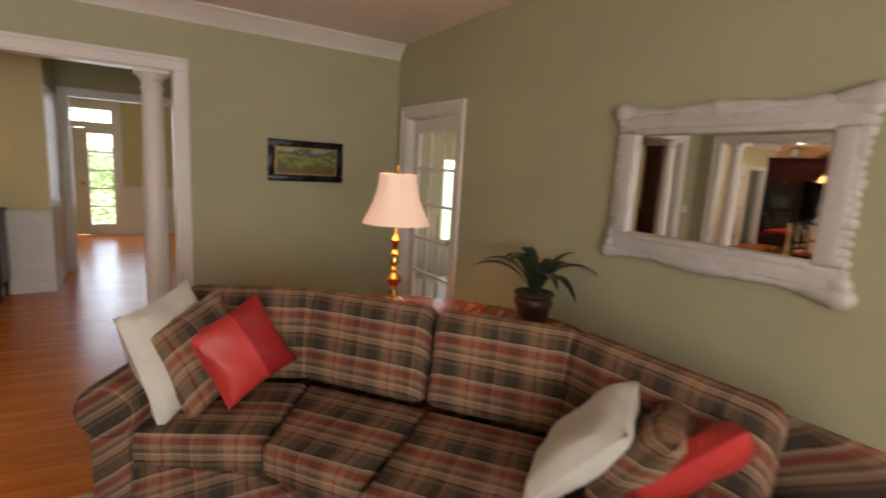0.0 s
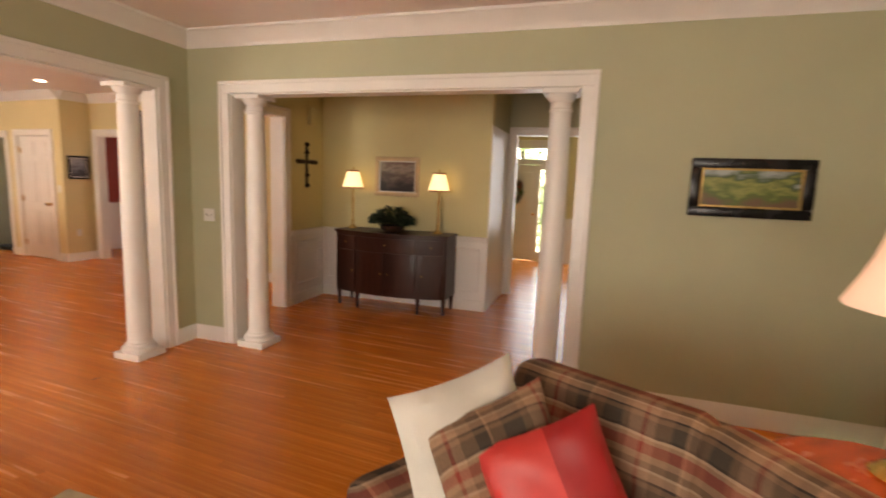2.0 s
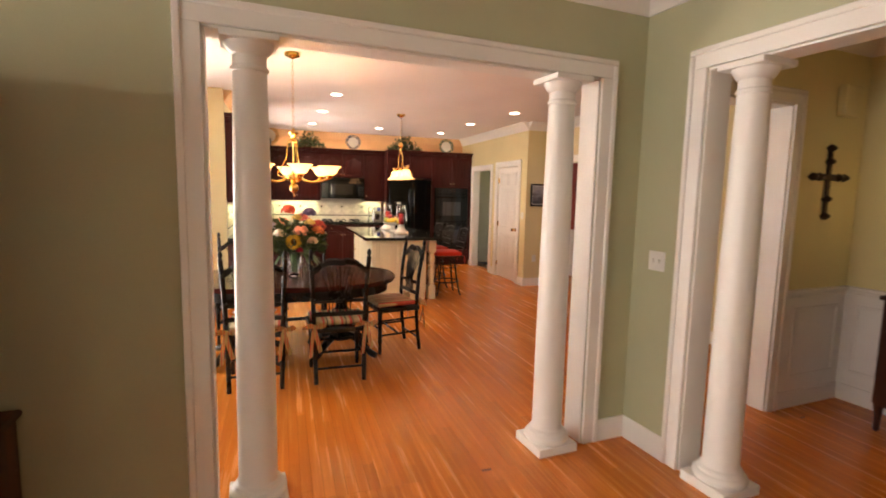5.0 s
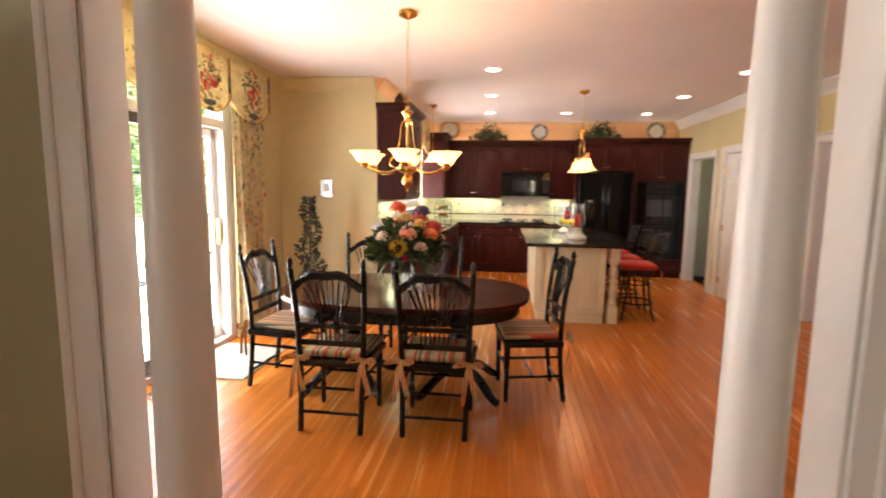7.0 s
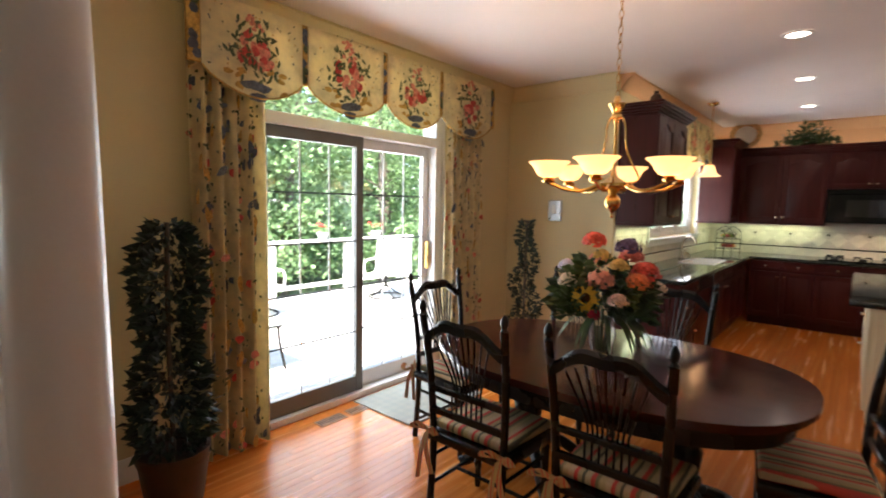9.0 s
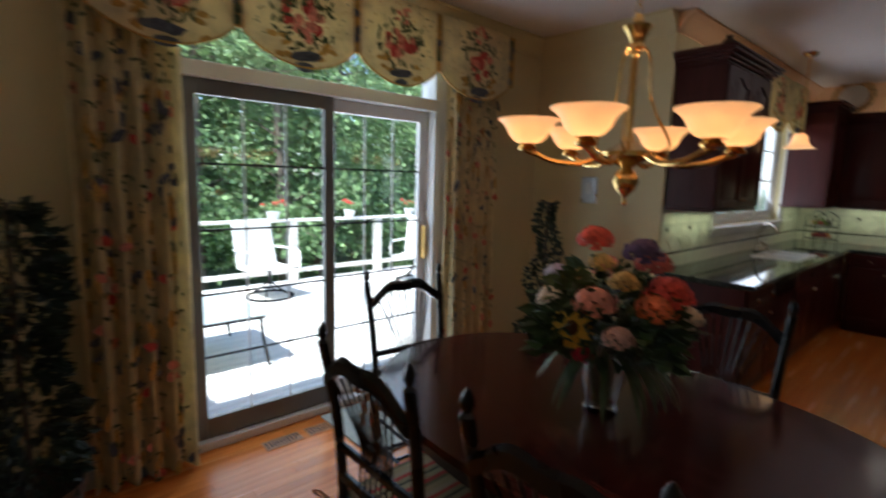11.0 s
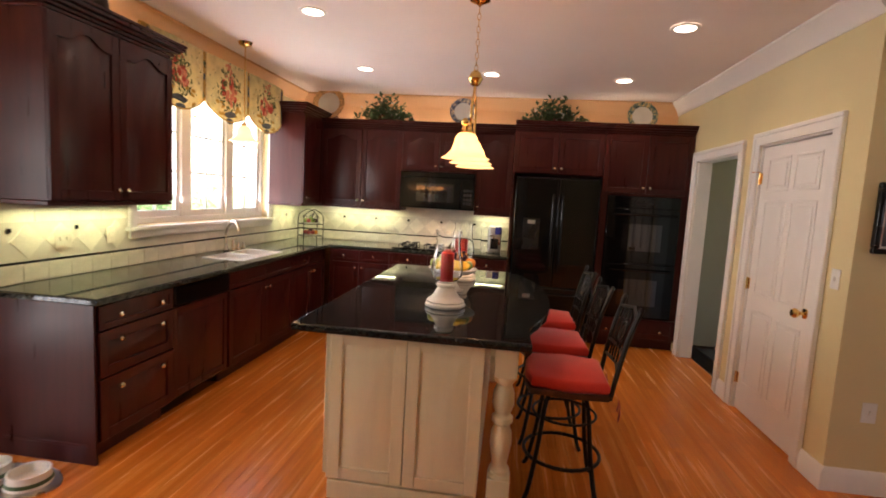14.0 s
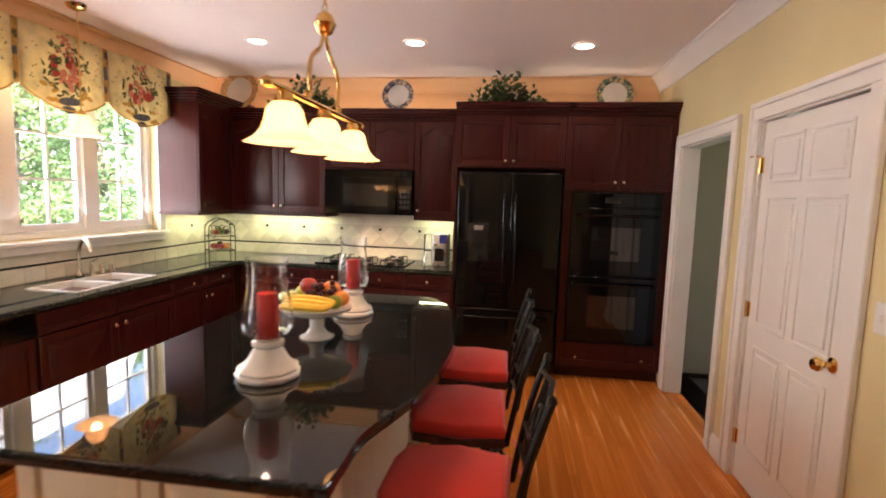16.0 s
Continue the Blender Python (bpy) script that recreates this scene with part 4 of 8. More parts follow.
def armoire():
    t = thing("armoire", (-2.66, 0.95, 0), "tall walnut armoire with a stepped cornice against the green wall", "armoire")
    bm = bmesh.new()
    box(bm, -0.29, 0.27, -0.69, 0.69, 0.0, 0.11, 0.012)
    box(bm, -0.29, 0.25, -0.67, 0.67, 0.11, 0.14, 0.008)
    part("plinth", bm, M["armoire"], t)
    bm = bmesh.new()
    box(bm, -0.29, 0.22, -0.645, 0.645, 0.14, 0.64, 0.012)
    part("lower_body", bm, M["armoire"], t)
    bm = bmesh.new()
    box(bm, -0.29, 0.22, -0.58, 0.58, 0.65, 1.74, 0.012)
    box(bm, -0.29, 0.24, -0.665, 0.665, 0.63, 0.66, 0.008)
    part("upper_body", bm, M["armoire"], t)
    for s in (-1, 1):
        for z0, z1 in ((0.18, 0.61), (0.70, 1.70)):
            bm = bmesh.new()
            y0, y1 = (0.012, 0.54) if s > 0 else (-0.54, -0.012)
            box(bm, 0.22, 0.24, y0, y1, z0, z1, 0.004)
            box(bm, 0.24, 0.25, y0 + 0.07, y1 - 0.07, z0 + 0.07, z1 - 0.07, 0.008)
            d = part("door", bm, M["armoire"], t)
            bm = bmesh.new()
            lathe(bm, [(0.008, 0), (0.008, 0.02), (0.016, 0.03), (0.004, 0.04)], 12)
            k = part("knob", bm, M["brass"], d)
            k.matrix_basis = pose(0.24, s * 0.05, (z0 + z1) / 2, 0, 90, 0)
    bm = bmesh.new()
    for e, z0, z1 in ((0.0, 1.74, 1.79), (0.02, 1.79, 1.815), (0.045, 1.815, 1.85), (0.075, 1.85, 1.90), (0.09, 1.90, 1.94)):
        box(bm, -0.29, 0.22 + e, -0.58 - e, 0.58 + e, z0, z1, 0.006)
    part("cornice", bm, M["armoire"], t)


armoire()


def plate(name, at, rz, w, h, mat, label, toggles=1):
    """A wall plate with a toggle or sockets; faces its own -y."""
    t = thing(name, at, label, "switch plate", rz=rz)
    bm = bmesh.new()
    box(bm, -w / 2, w / 2, -0.006, 0, -h / 2, h / 2, 0.002)
    part("cover", bm, mat, t)
    for k in range(toggles):
        bm = bmesh.new()
        x = (k - (toggles - 1) / 2) * 0.045
        box(bm, x - 0.006, x + 0.006, -0.016, -0.005, -0.012, 0.012, 0.002)
        part("toggle", bm, mat, t)


plate("light_switch", (-2.78, 4.699, 1.17), 0, 0.12, 0.115, M["white_matt"], "white double light switch on the green wall", 2)

# window of the family room, behind the walk's start
def sash_window(name, x0, x1, z0, z1, y, lights, rows, cols, label, depth=0.05):
    t = thing(name, ((x0 + x1) / 2, y, z0), label, "window", kind="structure")
    w, h = x1 - x0, z1 - z0
    bm = bmesh.new()
    for a, b, c, d in ((-w / 2, w / 2, 0, 0.05), (-w / 2, w / 2, h - 0.05, h), (-w / 2, -w / 2 + 0.05, 0.05, h - 0.05), (w / 2 - 0.05, w / 2, 0.05, h - 0.05)):
        box(bm, a, b, -depth, depth, c, d, 0.004)
    for k in range(1, lights):
        x = -w / 2 + w * k / lights
        box(bm, x - 0.055, x + 0.055, -depth, depth, 0.05, h - 0.05, 0.004)
    part("window_frame", bm, M["white"], t)
    for k in range(lights):
        xa, xb = -w / 2 + w * k / lights + 0.055, -w / 2 + w * (k + 1) / lights - 0.055
        bm = bmesh.new()
        for a, b, c, d in ((xa, xb, 0.05, 0.10), (xa, xb, h - 0.10, h - 0.05), (xa, xa + 0.045, 0.10, h - 0.10), (xb - 0.045, xb, 0.10, h - 0.10)):
            box(bm, a, b, -0.02, 0.02, c, d, 0.003)
        s = part("sash", bm, M["white"], t)
        for i in range(1, cols):
            x = xa + (xb - xa) * i / cols
            bm = bmesh.new()
            box(bm, x - 0.009, x + 0.009, -0.012, 0.012, 0.10, h - 0.10)
            part("muntin", bm, M["white"], s)
        for j in range(1, rows):
            z = 0.10 + (h - 0.20) * j / rows
            bm = bmesh.new()
            box(bm, xa + 0.045, xb - 0.045, -0.013, 0.013, z - 0.009, z + 0.009)
            part("muntin", bm, M["white"], s)
        bm = bmesh.new()
        box(bm, xa + 0.045, xb - 0.045, -0.003, 0.003, 0.10, h - 0.10)
        part("pane", bm, M["pane"], s).visible_shadow = False


sash_window("window_1", -2.0, 1.4, 0.6, 2.4, -2.68, 3, 4, 3, "wide white window of the family room")

# ================= alcove and entrance =================
def wainscot(name, axis, at, out, u0, u1, panels):
    """White board with picture-frame panels, chair rail and skirting."""
    t = thing(name, (0, 0, 0), "white panelled wainscot with a chair rail", "wainscot", kind="structure")
    def b(bm, d0, d1, ua, ub, za, zb, bev=0.0):
        lo, hi = sorted((at + out * d0, at + out * d1))
        (box(bm, lo, hi, ua, ub, za, zb, bev) if axis == "x" else box(bm, ua, ub, lo, hi, za, zb, bev))
    bm = bmesh.new()
    b(bm, 0, 0.010, u0, u1, 0, 0.86)
    part("board", bm, M["white"], t)
    bm = bmesh.new()
    b(bm, 0, 0.022, u0, u1, 0.0, 0.13, 0.004)
    part("skirting", bm, M["white"], t)
    bm = bmesh.new()
    b(bm, 0, 0.03, u0, u1, 0.845, 0.875, 0.006)
    b(bm, 0, 0.045, u0, u1, 0.875, 0.90, 0.006)
    part("chair_rail", bm, M["white"], t)
    w = (u1 - u0) / panels
    for k in range(panels):
        bm = bmesh.new()
        a, c = u0 + w * k + 0.09, u0 + w * (k + 1) - 0.09
        for ua, ub, za, zb in ((a, c, 0.74, 0.765), (a, c, 0.23, 0.255), (a, a + 0.025, 0.255, 0.74), (c - 0.025, c, 0.255, 0.74)):
            b(bm, 0.010, 0.024, ua, ub, za, zb, 0.005)
        part("panel_moulding", bm, M["white"], t)


wainscot("wainscot_north", "y", 6.77, -1, -2.88, -0.66, 4)
wainscot("wainscot_west", "x", -2.88, 1, 6.06, 6.76, 1)
wainscot("wainscot_entrance", "y", 11.03, -1, -0.08, 1.34, 2)
bm = bmesh.new()
box(bm, -0.67, -0.655, 6.76, 7.85, 0, 2.2, 0.003)
structure("trim_return", bm, M["white"], "white panelled trim of the alcove corner", "trim")


def sideboard():
    t = thing("sideboard", (-1.74, 6.745, 0), "dark mahogany bow-front sideboard on tapered legs", "sideboard")
    def front(x, d=0.0):
        return -0.37 - 0.14 * max(0, 1 - (x / 0.72) ** 2) + d
    xs = [-0.70 + 1.40 * k / 40 for k in range(41)]
    bm = bmesh.new()
    slab(bm, [(x, front(x)) for x in xs] + [(0.70, 0), (-0.70, 0)], 0.19, 0.90, 0.004)
    part("body", bm, M["mahogany"], t)
    bm = bmesh.new()
    slab(bm, [(x * 1.025, front(x) - 0.02) for x in xs] + [(0.7175, 0), (-0.7175, 0)], 0.90, 0.93, 0.008)
    part("top", bm, M["mahogany"], t)
    for a, b, z0, z1, kind in ((-0.67, -0.40, 0.22, 0.70, "door"), (0.40, 0.67, 0.22, 0.70, "door"), (-0.67, -0.40, 0.72, 0.87, "drawer"), (0.40, 0.67, 0.72, 0.87, "drawer"), (-0.36, 0.36, 0.72, 0.87, "drawer"), (-0.36, -0.005, 0.22, 0.70, "door"), (0.005, 0.36, 0.22, 0.70, "door")):
        bm = bmesh.new()
        ks = [a + (b - a) * k / 10 for k in range(11)]
        slab(bm, [(x, front(x) - 0.012) for x in ks] + [(x, front(x) + 0.01) for x in ks[::-1]], z0, z1, 0.003)
        d = part(kind, bm, M["mahogany"], t)
        bm = bmesh.new()
        lathe(bm, [(0.004, 0), (0.004, 0.008), (0.009, 0.013), (0.003, 0.018)], 12)
        kx = (a + b) / 2 if kind == "drawer" else (b - 0.04 if a < 0 else a + 0.04)
        k = part("knob", bm, GOLD, d)
        k.matrix_basis = pose(kx, front(kx) - 0.012, (z0 + z1) / 2, 90, 0, 0)
    for x in (-0.67, -0.385, 0.385, 0.67):
        for y in ((front(x) + 0.035, -0.04) if abs(x) > 0.5 else (front(x) + 0.035,)):
            bm = bmesh.new()
            lathe(bm, [(0.012, 0), (0.02, 0.015), (0.018, 0.05), (0.030, 0.19)], 10, (x, y, 0))
            part("leg", bm, M["mahogany"], t)


sideboard()
stick = [(0.055, 0), (0.055, 0.012), (0.03, 0.03), (0.018, 0.06), (0.026, 0.09), (0.014, 0.12), (0.017, 0.30), (0.02, 0.36), (0.012, 0.40), (0.012, 0.50)]
for x in (-2.33, -1.22):
    table_lamp("buffet_lamp", (x, 6.56, 0.93), 0.58, [(0.122, 0.49), (0.125, 0.497), (0.122, 0.505), (0.120, 0.52), (0.098, 0.60), (0.074, 0.685), (0.070, 0.69)], stick, GOLD, M["yellowshade"], 1.25,
               "slender buffet lamp with a small glowing parchment shade", "pair of lamps on the sideboard", surface("rust_braid", (0.30, 0.10, 0.06), 0.8))


def fern():
    t = thing("fern_bowl", (-1.78, 6.50, 0.93), "bushy green fern in a wooden bowl on the sideboard", "plant")
    bm = bmesh.new()
    lathe(bm, [(0.09, 0), (0.13, 0.03), (0.15, 0.07), (0.14, 0.07), (0.11, 0.05)], 24)
    part("bowl", bm, M["clay"], t)
    rnd = random.Random(8)
    bm = bmesh.new()
    def pick():
        a, u = rnd.uniform(0, 6.283), rnd.uniform(0, 1)
        r = 0.24 * math.sqrt(rnd.random())
        z = 0.09 + 0.20 * rnd.random() * (1 - (r / 0.27) ** 2)
        return (r * math.cos(a), r * math.sin(a), z), (math.cos(a), math.sin(a), rnd.uniform(-0.3, 1))
    leaves(bm, 900, pick, 0.055, rnd)
    for k in range(16):
        a = rnd.uniform(0, 6.283)
        leaf_blade(bm, (0, 0, 0.1), (math.cos(a), math.sin(a), 1.1), rnd.uniform(0.26, 0.36), 0.02, 1.4)
    part("foliage", bm, M["darkleaf"], t)


fern()
framed_picture("framed_print", (-1.83, 6.768, 1.577), 0, 0.58, 0.48, surface("pale_gilt_frame", (0.62, 0.46, 0.28), 0.4, 0.2), [(0.25, (0.03, 0.025, 0.03)), (0.5, (0.12, 0.09, 0.08)), (0.7, (0.32, 0.28, 0.24)), (0.85, (0.18, 0.12, 0.10))], 0.05,
               "sepia landscape print in a pale gilt frame above the sideboard", M["white_matt"])


def wall_cross():
    t = thing("wall_cross", (-2.878, 6.385, 1.70), "dark iron cross with flared ends on the yellow wall", "cross")
    bm = bmesh.new()
    box(bm, 0, 0.018, -0.022, 0.022, -0.26, 0.22, 0.006)
    box(bm, 0, 0.020, -0.17, 0.17, -0.005, 0.04, 0.006)
    for y, z in ((-0.18, 0.017), (0.18, 0.017), (0, 0.225), (0, -0.265), (0.11, 0.017), (-0.11, 0.017), (0, 0.13), (0, -0.14)):
        lathe(bm, [(0.004, -0.03), (0.03, -0.012), (0.038, 0), (0.03, 0.012), (0.004, 0.03)], 10, (0.012, y, z))
    part("cross_body", bm, surface("dark_bronze", (0.035, 0.022, 0.016), 0.4, 0.5, vary=0.2, bump=0.1), t)


wall_cross()
bm = bmesh.new()
box(bm, 0, 0.06, -0.09, 0.09, -0.11, 0.11, 0.008)
simple("door_chime", bm, M["foyer_yellow"], (-2.878, 6.50, 2.26), "cream painted door chime box high on the wall", "chime")


def front_door():
    t = thing("front_door", (-0.9, 11.08, 0), "white panelled front door with sidelight and transom window", "door", kind="structure")
    bm = bmesh.new()
    box(bm, -0.70, 0.27, -0.02, 0.03, 0.01, 1.92, 0.003)
    for x0, x1, z0, z1 in ((-0.60, -0.27, 0.12, 0.80), (-0.16, 0.17, 0.12, 0.80), (-0.60, -0.27, 0.90, 1.78), (-0.16, 0.17, 0.90, 1.78)):
        box(bm, x0, x1, -0.03, -0.018, z0, z1, 0.008)
    part("door_leaf", bm, M["white"], t)
    bm = bmesh.new()
    for x0, x1, z0, z1 in ((-0.72, 0.72, 1.93, 2.03), (-0.72, 0.72, 2.25, 2.30), (0.27, 0.315, 0, 1.93), (0.665, 0.72, 0, 1.93), (0.315, 0.665, 0, 0.20), (0.315, 0.665, 1.83, 1.93), (-0.72, -0.70, 0, 2.25), (0.66, 0.72, 2.03, 2.25)):
        box(bm, x0, x1, -0.04, 0.05, z0, z1, 0.003)
    part("door_frame", bm, M["white"], t)
    for k in range(1, 5):
        bm = bmesh.new()
        z = 0.20 + 1.63 * k / 5
        box(bm, 0.315, 0.665, -0.015, 0.015, z - 0.012, z + 0.012)
        part("muntin", bm, M["white"], t)
    for x0, x1, z0, z1 in ((0.315, 0.665, 0.20, 1.83), (-0.70, 0.66, 2.03, 2.25)):
        bm = bmesh.new()
        box(bm, x0, x1, -0.003, 0.003, z0, z1)
        part("pane", bm, M["pane"], t).visible_shadow = False
    bm = bmesh.new()
    lathe(bm, [(0.012, 0), (0.012, 0.03), (0.03, 0.045), (0.03, 0.06), (0.01, 0.07)], 16)
    k = part("handle", bm, M["brass"], t)
    k.matrix_basis = pose(0.21, -0.02, 0.95, 90, 0, 0)


front_door()
casing("trim_front_door", "y", 11.03, -1, -1.62, -0.18, 2.3, 0.10)


def wreath():
    t = thing("wreath", (-1.12, 11.02, 1.40), "dried flower wreath hanging on the front door", "wreath")
    rnd = random.Random(21)
    bm = bmesh.new()
    def pick():
        a = rnd.uniform(0, 6.283)
        r = 0.17 + rnd.uniform(-0.05, 0.05)
        return (r * math.cos(a), -0.04 + rnd.uniform(-0.03, 0.02), r * 1.1 * math.sin(a)), (rnd.uniform(-1, 1), -0.4, rnd.uniform(-1, 1))
    leaves(bm, 420, pick, 0.06, rnd)
    part("foliage", bm, M["leaf"], t)
    bm = bmesh.new()
    leaves(bm, 90, pick, 0.06, rnd)
    tagged(part("flowers", bm, M["redsatin"], t), kind="stuff")


wreath()


def area_rug():
    t = thing("area_rug", (0, 0, 0), "black area rug with a beige border before the sofa", "rug")
    x0, x1, y0, y1 = -1.78, 1.2, -0.6, 2.68
    bm = bmesh.new()
    slab(bm, [(x0 + 0.07, y0 + 0.07), (x1 - 0.07, y0 + 0.07), (x1 - 0.07, y1 - 0.07), (x0 + 0.07, y1 - 0.07)], 0.0, 0.012, 0.002)
    part("field", bm, surface("black_wool", (0.02, 0.018, 0.017), 0.95, vary=0.2, scale=10, bump=0.3, grain=300), t)
    bm = bmesh.new()
    for a, b, c, d in ((x0, x1, y0, y0 + 0.07), (x0, x1, y1 - 0.07, y1), (x0, x0 + 0.07, y0 + 0.07, y1 - 0.07), (x1 - 0.07, x1, y0 + 0.07, y1 - 0.07)):
        box(bm, a, b, c, d, 0.0, 0.013, 0.003)
    part("border", bm, surface("beige_wool", (0.50, 0.40, 0.24), 0.95, vary=0.1, scale=10, bump=0.3, grain=300), t)


area_rug()
set_wing(known)

# ================= dining area =================
STRIPE = stripes("striped_cushion_cloth", [(0, (0.58, 0.44, 0.28)), (0.14, (0.62, 0.07, 0.06)), (0.24, (0.46, 0.36, 0.20)), (0.36, (0.10, 0.10, 0.07)), (0.44, (0.55, 0.44, 0.26)), (0.60, (0.62, 0.08, 0.07)), (0.72, (0.22, 0.20, 0.10)), (0.82, (0.52, 0.40, 0.22))],
                 [(0, (0.48, 0.38, 0.22)), (0.5, (0.44, 0.34, 0.2))], 0.15, (0, 1, 0), 0.9, 0.06)
RIBBON = stripes("gold_ribbon", [(0, (0.56, 0.42, 0.20)), (0.3, (0.62, 0.14, 0.09)), (0.45, (0.58, 0.45, 0.22)), (0.68, (0.62, 0.14, 0.09)), (0.82, (0.54, 0.40, 0.18))], [(0, (0.46, 0.30, 0.11)), (0.5, (0.62, 0.10, 0.06))], 0.05, (0, 1, 0), 0.6, 0.2)


def dining_chair(at, rz):
    """A black wheat-back chair: turned posts, arched rail, fan of spindles, striped cushion tied with ribbons. Faces its own +y."""
    t = thing("dining_chair", (*at, 0), "black wooden wheat-back dining chair with a striped ribbon-tied cushion", "chair", "chairs round the table", rz=rz)
    mt = M["black"]
    for s in (-1, 1):
        bm = bmesh.new()
        tube(bm, arc([(s * 0.19, -0.225, 0), (s * 0.195, -0.195, 0.25), (s * 0.20, -0.185, 0.46), (s * 0.212, -0.20, 0.75), (s * 0.225, -0.245, 1.02)], 5), 0.018, 10)
        lathe(bm, [(0.012, 0), (0.019, 0.008), (0.01, 0.018), (0.018, 0.035), (0.016, 0.055), (0.004, 0.075)], 10, (s * 0.225, -0.246, 1.015))
        part("back_post", bm, mt, t)
        bm = bmesh.new()
        lathe(bm, [(0.014, 0), (0.018, 0.03), (0.016, 0.10), (0.022, 0.13), (0.017, 0.16), (0.021, 0.30), (0.023, 0.43)], 10, (s * 0.20, 0.19, 0))
        part("front_leg", bm, mt, t)
        bm = bmesh.new()
        tube(bm, [(s * 0.195, -0.20, 0.19), (s * 0.20, 0.0, 0.185), (s * 0.20, 0.19, 0.18)], 0.010)
        part("side_stretcher", bm, mt, t)
        bm = bmesh.new()
        tube(bm, [(s * 0.195, -0.20, 0.33), (s * 0.20, 0.19, 0.32)], 0.009)
        part("side_stretcher", bm, mt, t)
    for y, z in ((-0.21, 0.12), (0.19, 0.24), (0.0, 0.185)):
        bm = bmesh.new()
        tube(bm, [(-0.19, y, z), (-0.06, y, z), (0, y, z), (0.06, y, z), (0.19, y, z)], 0.010)
        part("stretcher", bm, mt, t)
    bm = bmesh.new()
    slab(bm, [(-0.225, -0.205), (0.225, -0.205), (0.245, 0.22), (-0.245, 0.22)], 0.405, 0.455, 0.012)
    part("seat_frame", bm, mt, t)
    bm = bmesh.new()
    ring = []
    for k in range(25):
        x = -0.215 + 0.43 * k / 24
        z = 0.925 + 0.075 * math.cos(x / 0.215 * math.pi * 0.5) ** 1.3 - 0.012 * math.cos(x / 0.215 * math.pi * 2)
        y = -0.235 - 0.02 * math.cos(x / 0.215 * 1.5)
        ring.append([bm.verts.new((x, y + dy, z + dz)) for dy, dz in ((-0.012, -0.028), (0.012, -0.028), (0.014, 0.012), (0.0, 0.026), (-0.014, 0.012))])
    for a, b in zip(ring, ring[1:]):
        for k in range(5):
            bm.faces.new((a[k], a[(k + 1) % 5], b[(k + 1) % 5], b[k]))
    bm.faces.new(ring[0])
    bm.faces.new(ring[-1])
    part("top_rail", bm, mt, t)
    for z, h in ((0.665, 0.03), (0.56, 0.035)):
        bm = bmesh.new()
        box(bm, -0.205, 0.205, -0.205, -0.183, z - h / 2, z + h / 2, 0.006)
        part("cross_rail", bm, mt, t)
    for k in range(9):
        bm = bmesh.new()
        s = (k - 4) / 4
        ztop = 0.91 + 0.07 * math.cos(s * 1.3) - 0.01
        tube(bm, arc([(s * 0.075, -0.192, 0.67), (s * 0.085, -0.195, 0.74), (s * 0.15, -0.245, ztop)], 3), 0.0052, 6)
        part("spindle", bm, mt, t)
    for k in range(7):
        bm = bmesh.new()
        x = (k - 3) * 0.028
        tube(bm, [(x, -0.192, 0.57), (x, -0.192, 0.655)], 0.005, 6)
        part("short_spindle", bm, mt, t)
    bm = bmesh.new()
    slab(bm, [(-0.205, -0.17), (0.205, -0.17), (0.225, 0.215), (-0.225, 0.215)], 0.457, 0.50, 0.02, 3)
    part("cushion", bm, STRIPE, t, "striped seat cushion in red, gold and black")
    for s in (-1, 1):
        bm = bmesh.new()
        x, y, z = s * 0.205, -0.225, 0.47
        for pts, w in (((((x, y, z)), (x + 0.05, y - 0.03, z + 0.03), (x + 0.075, y - 0.02, z - 0.005), (x, y, z)), 0.022), (((x, y, z), (x - 0.05, y - 0.03, z + 0.03), (x - 0.075, y - 0.02, z - 0.005), (x, y, z)), 0.022),
                       (((x, y, z), (x + 0.02, y - 0.03, z - 0.08), (x + 0.05, y - 0.02, z - 0.20)), 0.018), (((x, y, z), (x - 0.015, y - 0.025, z - 0.10), (x - 0.03, y - 0.03, z - 0.24)), 0.018)):
            line = arc(pts, 4)
            rows = [(bm.verts.new(p + Vector((0.2 * w, -w * 0.5, w))), bm.verts.new(p - Vector((0.2 * w, -w * 0.5, w)))) if i == 0 else (bm.verts.new(p + Vector((w * 0.8, 0, w * 0.4))), bm.verts.new(p - Vector((w * 0.8, 0, w * 0.4)))) for i, p in enumerate(line)]
            for a, b in zip(rows, rows[1:]):
                bm.faces.new((a[0], a[1], b[1], b[0]))
        part("ribbon", bm, RIBBON, t, "gold and red striped ribbon bow")
    return t


first = dining_chair((-4.765, 2.56), 90)
for x, y, rz in ((-4.785, 3.195, 91), (-5.38, 3.79, 189), (-5.32, 1.94, -4), (-5.97, 2.36, -90), (-5.97, 2.98, -91)):
    copy_thing(first, pose(x, y, 0, 0, 0, rz))


